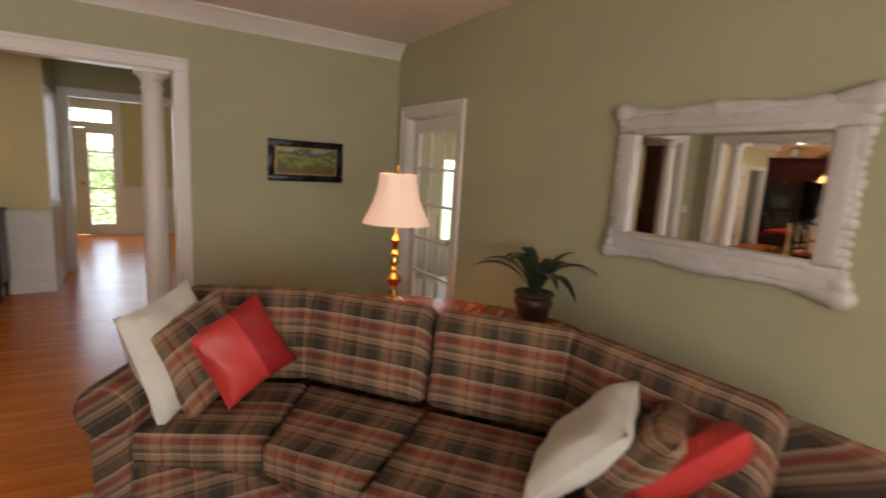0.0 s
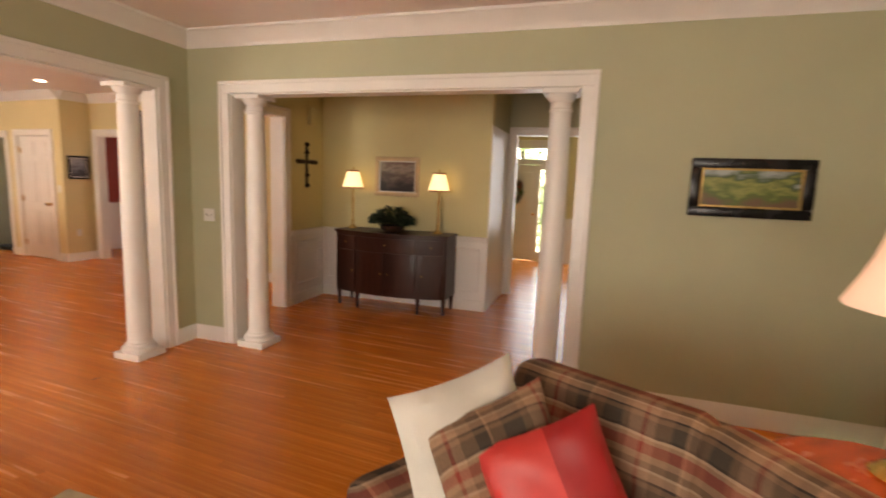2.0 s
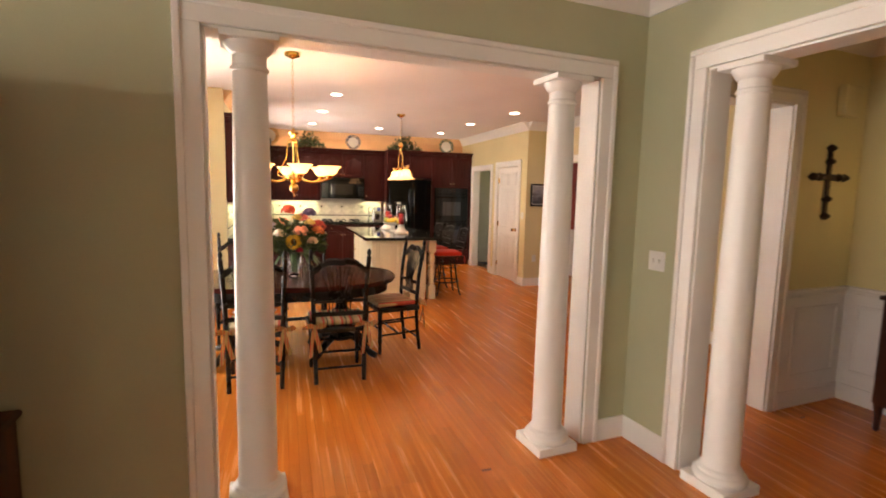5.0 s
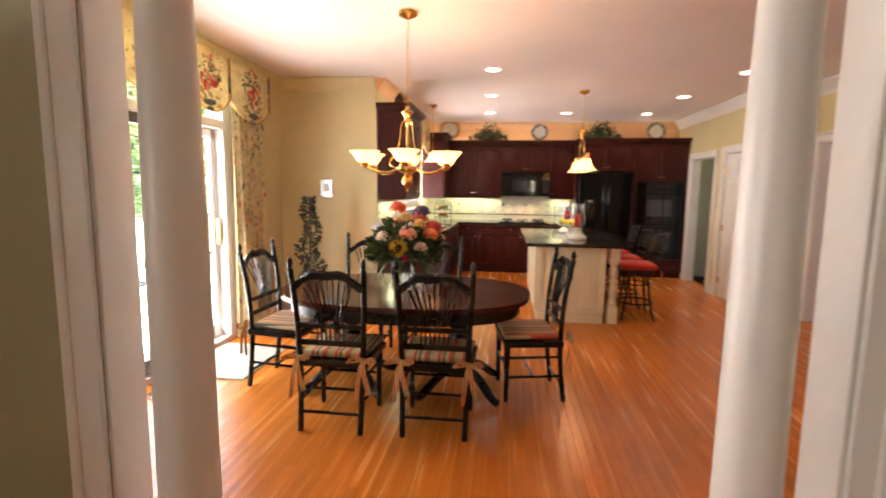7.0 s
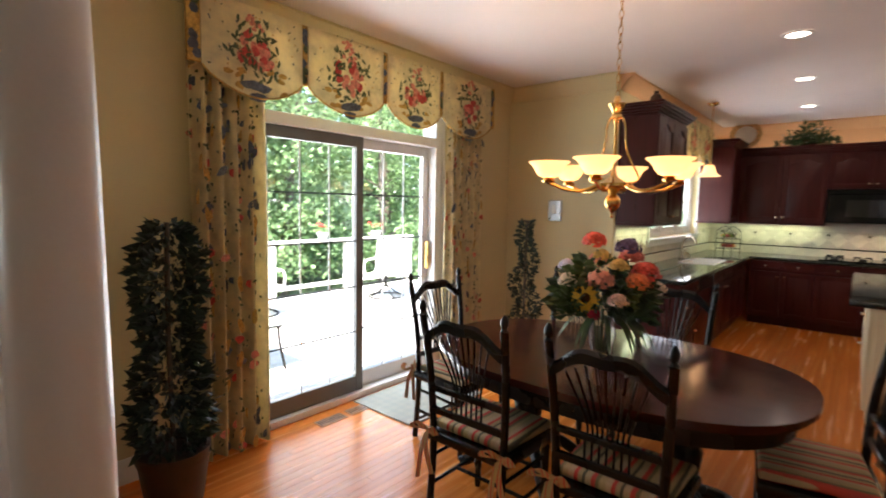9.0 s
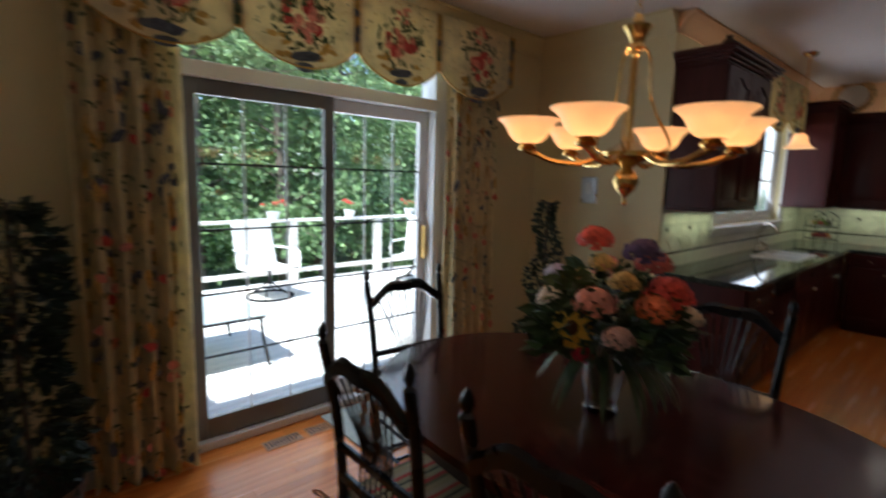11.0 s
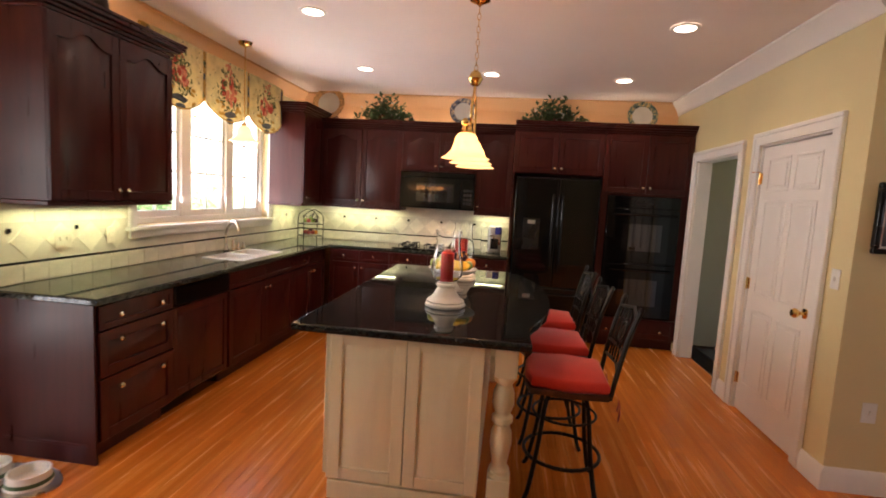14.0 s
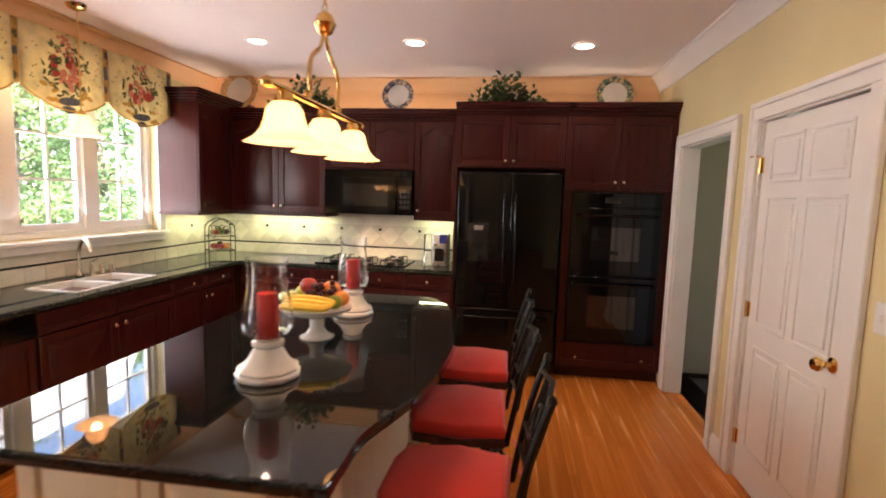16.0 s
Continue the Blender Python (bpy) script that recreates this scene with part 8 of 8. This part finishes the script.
t, w = panel_door("door_2", -10.75, -9.95, 8.46, "white door at the end of the passage")
bm = bmesh.new()
lathe(bm, [(0.03, 0), (0.012, 0.012), (0.012, 0.035), (0.027, 0.05), (0.022, 0.075)], 16)
k = part("door_knob", bm, M["nickel"], t)
k.matrix_basis = pose(0.07, -0.001, 0.93, 90, 0, 0)
bm = bmesh.new()
slab(bm, [(-10.85, 6.98), (-10.0, 6.98), (-10.0, 7.6), (-10.85, 7.6)], 0.0, 0.012, 0.003)
simple("dark_mat", bm, M["rubber"], (0, 0, 0), "dark door mat on the passage floor", "mat")

# plates, bowls, small things
plate("light_switch", (-8.19, 6.649, 1.19), 0, 0.075, 0.115, M["white_matt"], "white light switch beside the pantry door")
plate("wall_outlet", (-8.079, 6.84, 0.47), 90, 0.075, 0.115, M["white_matt"], "white wall outlet near the floor")
plate("wall_outlet", (-7.80, 2.114, 1.15), 180, 0.115, 0.115, M["tile"], "ivory double outlet on the tiles", 2)
plate("light_switch", (-8.16, 2.114, 1.15), 180, 0.075, 0.115, M["tile"], "ivory light switch on the tiles beside the window")
plate("wall_outlet", (-11.236, 3.30, 1.12), 90, 0.115, 0.075, M["tile"], "ivory outlet on the tiles behind the counter", 2)


def pet_bowls():
    t = thing("pet_bowls", (-7.17, 2.42, 0), "pair of white pet bowls on a small mat by the cabinet", "bowls")
    bm = bmesh.new()
    slab(bm, [(0.15 * math.cos(2 * math.pi * k / 32), 0.26 * math.sin(2 * math.pi * k / 32)) for k in range(32)], 0, 0.012, 0.004)
    part("mat", bm, M["steel"], t, "silver mat")
    for y in (-0.115, 0.115):
        bm = bmesh.new()
        lathe(bm, [(0.095, 0.012), (0.10, 0.02), (0.088, 0.07), (0.09, 0.078), (0.078, 0.078), (0.08, 0.03), (0.004, 0.026)], 28, (0, y, 0))
        part("bowl", bm, M["porcelain"], t, "white ceramic bowl")
        bm = bmesh.new()
        lathe(bm, [(0.0985, 0.026), (0.0945, 0.046)], 28, (0, y, 0), caps=False)
        part("painted_band", bm, M["leaf"], t)


pet_bowls()


def hutch():
    t = thing("hutch", (-5.92, 7.10, 0), "tall dark wooden hutch with a cornice beside the red room", "hutch")
    bm = bmesh.new()
    box(bm, -0.62, 0.62, -0.44, -0.01, 0, 0.09, 0.01)
    part("plinth", bm, M["mahogany"], t)
    bm = bmesh.new()
    box(bm, -0.60, 0.60, -0.42, -0.01, 0.09, 0.90, 0.006)
    part("lower_body", bm, M["mahogany"], t)
    bm = bmesh.new()
    box(bm, -0.64, 0.64, -0.46, -0.01, 0.90, 0.94, 0.01)
    part("top", bm, M["mahogany"], t)
    bm = bmesh.new()
    box(bm, -0.56, 0.56, -0.33, -0.01, 0.94, 2.22, 0.006)
    part("upper_body", bm, M["mahogany"], t)
    for x0, x1 in ((-0.57, -0.005), (0.005, 0.57)):
        for y, z0, z1 in ((-0.42, 0.13, 0.87), (-0.33, 0.99, 2.18)):
            bm = bmesh.new()
            box(bm, x0 * 0.97, x1 * 0.97, y - 0.018, y, z0, z1, 0.003)
            box(bm, x0 * 0.97 + 0.06, x1 * 0.97 - 0.06, y - 0.026, y - 0.016, z0 + 0.06, z1 - 0.06, 0.006)
            part("door", bm, M["mahogany"], t)
    bm = bmesh.new()
    for e, z0, z1 in ((0.01, 2.22, 2.27), (0.035, 2.27, 2.31), (0.07, 2.31, 2.36), (0.09, 2.36, 2.40)):
        box(bm, -0.56 - e, 0.56 + e, -0.33 - e, -0.01, z0, z1, 0.005)
    part("cornice", bm, M["mahogany"], t)


hutch()

# ================= outside: deck, trees =================
def deck():
    t = thing("deck", (0, 0, 0), "sunlit wooden deck with a railing", "deck", kind="structure")
    bm = bmesh.new()
    for x in (-9.5, -6.5, -3.5, -0.5):
        for y in (0.5, -3.3):
            box(bm, x - 0.07, x + 0.07, y - 0.07, y + 0.07, -1.5, -0.11)
    box(bm, -10.3, 0.5, -3.4, -3.3, -0.32, -0.105)
    part("frame", bm, M["deck"], t)
    n = 29
    me = None
    for k in range(n):
        if me is None:
            bm = bmesh.new()
            box(bm, -10.3, 0.5, -0.069, 0.069, -0.105, -0.075, 0.004)
            me = mesh_from("board", bm, M["deck"])
        ob = new("board", me)
        ob.parent = t
        ob.matrix_basis = pose(0, 0.66 - 0.1435 * k, 0)
    bm = bmesh.new()
    box(bm, -10.3, 0.5, -3.42, -3.28, 0.84, 0.88, 0.004)
    part("rail_cap", bm, M["deck"], t)
    bm = bmesh.new()
    box(bm, -10.3, 0.5, -3.38, -3.34, 0.05, 0.12, 0.004)
    part("lower_rail", bm, M["deck"], t)
    for x in (-10.2, -8.6, -7.05, -5.4, -3.7, -2.0, 0.4):
        bm = bmesh.new()
        box(bm, x - 0.06, x + 0.06, -3.41, -3.29, -0.075, 0.84, 0.004)
        part("post", bm, M["deck"], t)


deck()


def patio_chair(at, rz):
    t = thing("patio_chair", (*at, -0.075), "white sling patio chair on a round swivel base", "chair", "patio chairs", rz=rz)
    bm = bmesh.new()
    tube(bm, [(0.30 * math.cos(w), 0.30 * math.sin(w), 0.02) for w in [2 * math.pi * k / 28 for k in range(29)]], 0.014, 8)
    for k in range(4):
        a = radians(45 + 90 * k)
        tube(bm, arc([(0.30 * math.cos(a), 0.30 * math.sin(a), 0.02), (0.15 * math.cos(a), 0.15 * math.sin(a), 0.10), (0.03 * math.cos(a), 0.03 * math.sin(a), 0.20)], 4), 0.012, 6)
    tube(bm, [(0, 0, 0.18), (0, 0, 0.40)], 0.025, 10)
    part("swivel_base", bm, M["iron"], t)
    bm = bmesh.new()
    for s in (-1, 1):
        tube(bm, arc([(s * 0.28, 0.28, 0.40), (s * 0.28, -0.20, 0.38), (s * 0.28, -0.30, 0.46), (s * 0.27, -0.42, 1.0)], 5), 0.014, 8)
        tube(bm, arc([(s * 0.30, 0.24, 0.40), (s * 0.31, 0.22, 0.60), (s * 0.31, 0.0, 0.63), (s * 0.30, -0.33, 0.62)], 5), 0.014, 8)
    part("frame", bm, M["white_matt"], t)
    bm = bmesh.new()
    line = arc([(0, 0.28, 0.415), (0, -0.18, 0.395), (0, -0.29, 0.47), (0, -0.42, 1.0)], 6)
    rows = [[bm.verts.new((x, p.y + d, p.z + d)) for x in (-0.27, 0.27)] for d in (0, 0.012) for p in line]
    h = len(line)
    for base in (0, h):
        for a, b in zip(rows[base:base + h], rows[base + 1:base + h]):
            bm.faces.new((a[0], a[1], b[1], b[0]))
    part("sling", bm, M["whitecloth"], t, "white sling seat")
    return t


first = patio_chair((-6.35, -2.55), 10)
copy_thing(first, pose(-8.6, -2.3, -0.075, 0, 0, -60))


def patio_table():
    t = thing("patio_table", (-4.9, -0.75, -0.075), "low glass-topped patio table on an iron frame", "table")
    bm = bmesh.new()
    slab(bm, [(-0.5, -0.5), (0.5, -0.5), (0.5, 0.5), (-0.5, 0.5)], 0.44, 0.455, 0.004)
    part("tabletop", bm, surface("frosted_glass_top", (0.50, 0.56, 0.55), 0.15), t)
    for x in (-0.45, 0.45):
        for y in (-0.45, 0.45):
            bm = bmesh.new()
            tube(bm, arc([(x, y, 0.43), (x * 1.02, y * 1.02, 0.25), (x * 1.1, y * 1.1, 0)], 4), 0.014, 8)
            part("leg", bm, M["iron"], t)
    bm = bmesh.new()
    tube(bm, [(-0.47, -0.47, 0.425), (0.47, -0.47, 0.425), (0.47, 0.47, 0.425), (-0.47, 0.47, 0.425), (-0.47, -0.47, 0.425)], 0.013, 8)
    part("frame", bm, M["iron"], t)


patio_table()


def planter(x):
    t = thing("flower_box", (x, -3.35, 0.88), "red geraniums in a pot on the deck railing", "flowers", "flower pots on the railing")
    rnd = random.Random(int(abs(x) * 10))
    bm = bmesh.new()
    lathe(bm, [(0.07, 0), (0.10, 0.12), (0.09, 0.12)], 16)
    part("pot", bm, M["white_matt"], t)
    bm = bmesh.new()
    def pick():
        a, r = rnd.uniform(0, 6.28), 0.2 * rnd.random()
        return (r * math.cos(a), r * math.sin(a), 0.12 + rnd.uniform(0, 0.12)), (math.cos(a), math.sin(a), 0.5)
    leaves(bm, 80, pick, 0.07, rnd)
    part("foliage", bm, M["treeleaf"], t)
    bm = bmesh.new()
    for k in range(7):
        a, r = rnd.uniform(0, 6.28), 0.17 * rnd.random()
        blossom(bm, (r * math.cos(a), r * math.sin(a), 0.20 + rnd.uniform(0, 0.07)), 0.04, 12, rnd)
    part("blossom", bm, M["redcloth"], t)


for x in (-6.75, -8.05, -9.3):
    planter(x)


def tree(at, h, spread, seed, n):
    """A tapered trunk with limbs and many small leaves in uneven clumps."""
    t = thing("tree", (*at, -1.5), "leafy green woodland tree behind the deck", "tree", "trees behind the house")
    rnd = random.Random(seed)
    bm = bmesh.new()
    top = Vector((rnd.uniform(-0.6, 0.6), rnd.uniform(-0.6, 0.6), h * 0.85))
    tube(bm, arc([(0, 0, 0), (top.x * 0.3, top.y * 0.3, h * 0.3), (top.x * 0.7, top.y * 0.7, h * 0.6), tuple(top)], 4), 0.16, 8, 0.03)
    clumps = []
    for k in range(26):
        s = rnd.uniform(0.12, 1)
        base = Vector((top.x * s, top.y * s, h * 0.85 * s))
        a = rnd.uniform(0, 6.283)
        ln = spread * rnd.uniform(0.4, 1.0) * (1.05 - 0.6 * s)
        end = base + Vector((math.cos(a) * ln, math.sin(a) * ln, rnd.uniform(0.0, 0.5) * ln))
        tube(bm, [tuple(base), tuple((base + end) / 2 + Vector((0, 0, 0.1))), tuple(end)], 0.035, 5, 0.008)
        clumps.append((end, rnd.uniform(0.5, 1.0)))
        clumps.append(((base + end) / 2, rnd.uniform(0.4, 0.8)))
    part("trunk", bm, M["bark"], t)
    verts, faces = [], []
    for _ in range(n):
        c, r = clumps[rnd.randrange(len(clumps))]
        p = c + Vector((rnd.gauss(0, 0.45), rnd.gauss(0, 0.45), rnd.gauss(0, 0.36))) * r
        d = Vector((rnd.uniform(-1, 1), rnd.uniform(-1, 1), rnd.uniform(-0.8, 0.5))).normalized()
        w = d.cross(Vector((rnd.uniform(-1, 1), rnd.uniform(-1, 1), rnd.uniform(-1, 1)))).normalized()
        s = rnd.uniform(0.09, 0.17)
        i = len(verts)
        verts += [p, p + d * s * 0.5 + w * s * 0.33, p + d * s, p + d * s * 0.5 - w * s * 0.33]
        faces.append((i, i + 1, i + 2, i + 3))
    me = bpy.data.meshes.new("crown")
    me.from_pydata([tuple(v) for v in verts], [], faces)
    me.materials.append(M["treeleaf"])
    ob = new("crown", me)
    ob.parent = t
    return t


kinds = [tree((-7.0, -8.0), 9.5, 3.0, 41, 9000), tree((-4.2, -9.0), 10.5, 3.2, 42, 9000), tree((-9.8, -7.6), 8.5, 2.9, 43, 9000)]
rnd = random.Random(77)
for k in range(26):
    row = k % 3
    x, y = -21 + 30 * ((k * 0.618) % 1.0), -6.8 - 2.6 * row - rnd.uniform(0, 1.6)
    if abs(x + 7) < 1 and row == 0:
        y -= 2
    copy_thing(kinds[k % 3], pose(x, y, -1.5 - rnd.uniform(0, 0.8), 0, 0, rnd.uniform(0, 360)) @ Matrix.Scale(1.0, 4))
for x, y, r in ((3, 19, 10), (-3, 18, 80), (-0.5, 21, 150), (-6, 20, 220), (10, 5.5, 40), (11, 2.5, 90), (10.5, 8, 200), (-2.5, -10, 30), (1.5, -9.5, 120), (4.5, -10, 250)):
    copy_thing(kinds[int(r) % 3], pose(x, y, -1.5, 0, 0, r))
def hedge():
    """The far wood behind the first trees."""
    rnd = random.Random(99)
    verts, faces = [], []
    for _ in range(26000):
        x, y = rnd.uniform(-34, 16), -15 - rnd.random() * 4
        z = -1.5 + 12.5 * rnd.random() ** 0.8 + 1.2 * math.sin(x * 0.7)
        p = Vector((x, y, z))
        d = Vector((rnd.uniform(-1, 1), rnd.uniform(-0.5, 0.5), rnd.uniform(-0.8, 0.5))).normalized()
        w = d.cross(Vector((rnd.uniform(-1, 1), rnd.uniform(-1, 1), rnd.uniform(-1, 1)))).normalized()
        s = rnd.uniform(0.3, 0.55)
        i = len(verts)
        verts += [p, p + d * s * 0.5 + w * s * 0.35, p + d * s, p + d * s * 0.5 - w * s * 0.35]
        faces.append((i, i + 1, i + 2, i + 3))
    me = bpy.data.meshes.new("far_wood")
    me.from_pydata([tuple(v) for v in verts], [], faces)
    me.materials.append(M["treeleaf"])
    tagged(new("far_wood", me), "dense green wood beyond the deck", "trees", "", "stuff")


hedge()

# ================= floor boards and wall tiles =================
rnd = random.Random(1)
boards = thing("floor", (0, 0, 0), "glossy orange oak strip floor", "floor", kind="structure")
PW = 0.0572
near, rest_v, rest_f = [], [], []
cache = {}


def board_mesh(n):
    if n not in cache:
        bm = bmesh.new()
        L = n * 0.15
        e, g = 0.0005, 0.0001
        vs = [bm.verts.new(p) for p in ((g, g, -0.0016), (L - g, g, -0.0016), (L - g, PW - g, -0.0016), (g, PW - g, -0.0016), (g + e, g + e, 0), (L - g - e, g + e, 0), (L - g - e, PW - g - e, 0), (g + e, PW - g - e, 0),
                                        (g, g, -0.012), (L - g, g, -0.012), (L - g, PW - g, -0.012), (g, PW - g, -0.012))]
        bm.faces.new((vs[4], vs[5], vs[6], vs[7]))
        for k in range(4):
            bm.faces.new((vs[k], vs[(k + 1) % 4], vs[4 + (k + 1) % 4], vs[4 + k]))
            bm.faces.new((vs[8 + k], vs[8 + (k + 1) % 4], vs[(k + 1) % 4], vs[k]))
        cache[n] = mesh_from("floor_board", bm, M["oak"])
        cache[n].polygons.foreach_set("use_smooth", [False] * len(cache[n].polygons))
    return cache[n]


for x0, x1, y0, y1 in ((-7.38, -3.05, 0.93, 2.1), (-11.25, -3.05, 2.1, 7.86), (-3.05, 2.80, -2.9, 4.76), (-3.6, 1.6, 7.86, 11.8), (-3.05, 1.6, 4.76, 7.86)):
    y = y0
    while y < y1 - 0.001:
        x = x0 - rnd.uniform(0, 0.9)
        while x < x1:
            n = rnd.randrange(3, 11)
            L = n * 0.15
            a, b = max(x, x0), min(x + L, x1)
            if b - a > 0.02:
                whole = a == x and b == x + L
                if whole and -2.9 < x < 0.0 and 2.7 < y < 4.45 and len(near) < 290:
                    near.append((n, x, y))
                else:
                    e, g, w = 0.0005, 0.0001, min(PW, y1 - y)
                    i = len(rest_v)
                    rest_v += [(a + g, y + g, -0.0016), (b - g, y + g, -0.0016), (b - g, y + w - g, -0.0016), (a + g, y + w - g, -0.0016), (a + g + e, y + g + e, 0), (b - g - e, y + g + e, 0), (b - g - e, y + w - g - e, 0), (a + g + e, y + w - g - e, 0)]
                    rest_f.append((i + 4, i + 5, i + 6, i + 7))
                    rest_f += [(i + k, i + (k + 1) % 4, i + 4 + (k + 1) % 4, i + 4 + k) for k in range(4)]
            x += L
        y += PW
me = bpy.data.meshes.new("floor_boards")
me.from_pydata(rest_v, [], rest_f)
me.materials.append(M["oak"])
ob = new("floor_boards", me)
ob.parent = boards
tagged(ob, "glossy orange oak strip boards", "", "", "stuff")
for n, x, y in near:
    ob = new("floor_board", board_mesh(n))
    ob.parent = boards
    ob.matrix_basis = pose(x, y, 0)


# wall tiles between worktop and wall cabinets
def backsplash(name, m, length, z0, z1, gap=None):
    """Ivory tiles with a black liner: a straight course below, diagonal tiles above, small black insets. Faces +y."""
    t = thing(name, (0, 0, 0), "ivory wall tiles with a black liner strip", "tiles", kind="structure")
    t.matrix_world = m
    bm = bmesh.new()
    box(bm, 0, length, 0.0, 0.006, z0, z1)
    part("grout_bed", bm, M["grout"], t)
    def piece(nm, mat, u, w, za, zb):
        key = (nm, round(w, 3), round(zb - za, 3))
        if key not in cache:
            bm = bmesh.new()
            box(bm, -w / 2, w / 2, 0.006, 0.011, -(zb - za) / 2, (zb - za) / 2, 0.0015)
            cache[key] = mesh_from(nm, bm, mat)
        ob = new(nm, cache[key])
        ob.parent = t
        ob.matrix_basis = pose(u, 0, (za + zb) / 2)
    lz = z0 + 0.118
    n = max(1, round(length / 0.15))
    w = length / n
    for k in range(n):
        piece("tile", M["tile"], w * (k + 0.5), w - 0.004, z0 + 0.003, lz - 0.012)
    n2 = max(1, round(length / 0.20))
    for k in range(n2):
        piece("liner_tile", M["liner"], length / n2 * (k + 0.5), length / n2 - 0.002, lz - 0.009, lz + 0.006)
    half = 0.105
    key = ("diamond", round(half, 3))
    if key not in cache:
        bm = bmesh.new()
        c = 0.004
        pts = [(half - c, 0), (0, half - c), (-half + c, 0), (0, -half + c)]
        low, top = [bm.verts.new((x, 0.006, z)) for x, z in pts], [bm.verts.new((x * 0.98, 0.011, z * 0.98)) for x, z in pts]
        bm.faces.new(top)
        for k in range(4):
            bm.faces.new((low[k], low[(k + 1) % 4], top[(k + 1) % 4], top[k]))
        cache[key] = mesh_from("diagonal_tile", bm, M["tile"])
    mid = lz + 0.012 + half
    if mid + half <= z1 + 0.02:
        k = 0
        while (k + 1) * half * 2 <= length:
            ob = new("diagonal_tile", cache[key])
            ob.parent = t
            ob.matrix_basis = pose(half * (2 * k + 1), 0, mid)
            k += 1
        n3 = max(1, round(length / (half * 2)))
        for k in range(n3):
            piece("tile", M["tile"], length / n3 * (k + 0.5), length / n3 - 0.004, mid + half + 0.004, z1 - 0.003) if z1 - mid - half > 0.03 else None
        for k in range(1, int(length / (half * 4)) + 1):
            u = half * 4 * k
            if u < length - 0.03:
                key2 = ("inset",)
                if key2 not in cache:
                    bm = bmesh.new()
                    box(bm, -0.013, 0.013, 0.009, 0.0135, -0.013, 0.013, 0.001)
                    cache[key2] = mesh_from("black_inset", bm, M["liner"])
                ob = new("black_inset", cache[key2])
                ob.parent = t
                ob.matrix_basis = pose(u, 0, mid + half * 0.62)


backsplash("backsplash_west", Matrix.Translation((-11.25, 4.80, 0)) @ Matrix.Rotation(-math.pi / 2, 4, "Z"), 2.70, 0.915, 1.40)
backsplash("backsplash_corner", Matrix.Translation((-11.24, 2.10, 0)), 0.80, 0.915, 1.40)
backsplash("backsplash_window", Matrix.Translation((-10.44, 2.10, 0)), 2.12, 0.915, 1.11)
backsplash("backsplash_south", Matrix.Translation((-8.32, 2.10, 0)), 0.92, 0.915, 1.40)
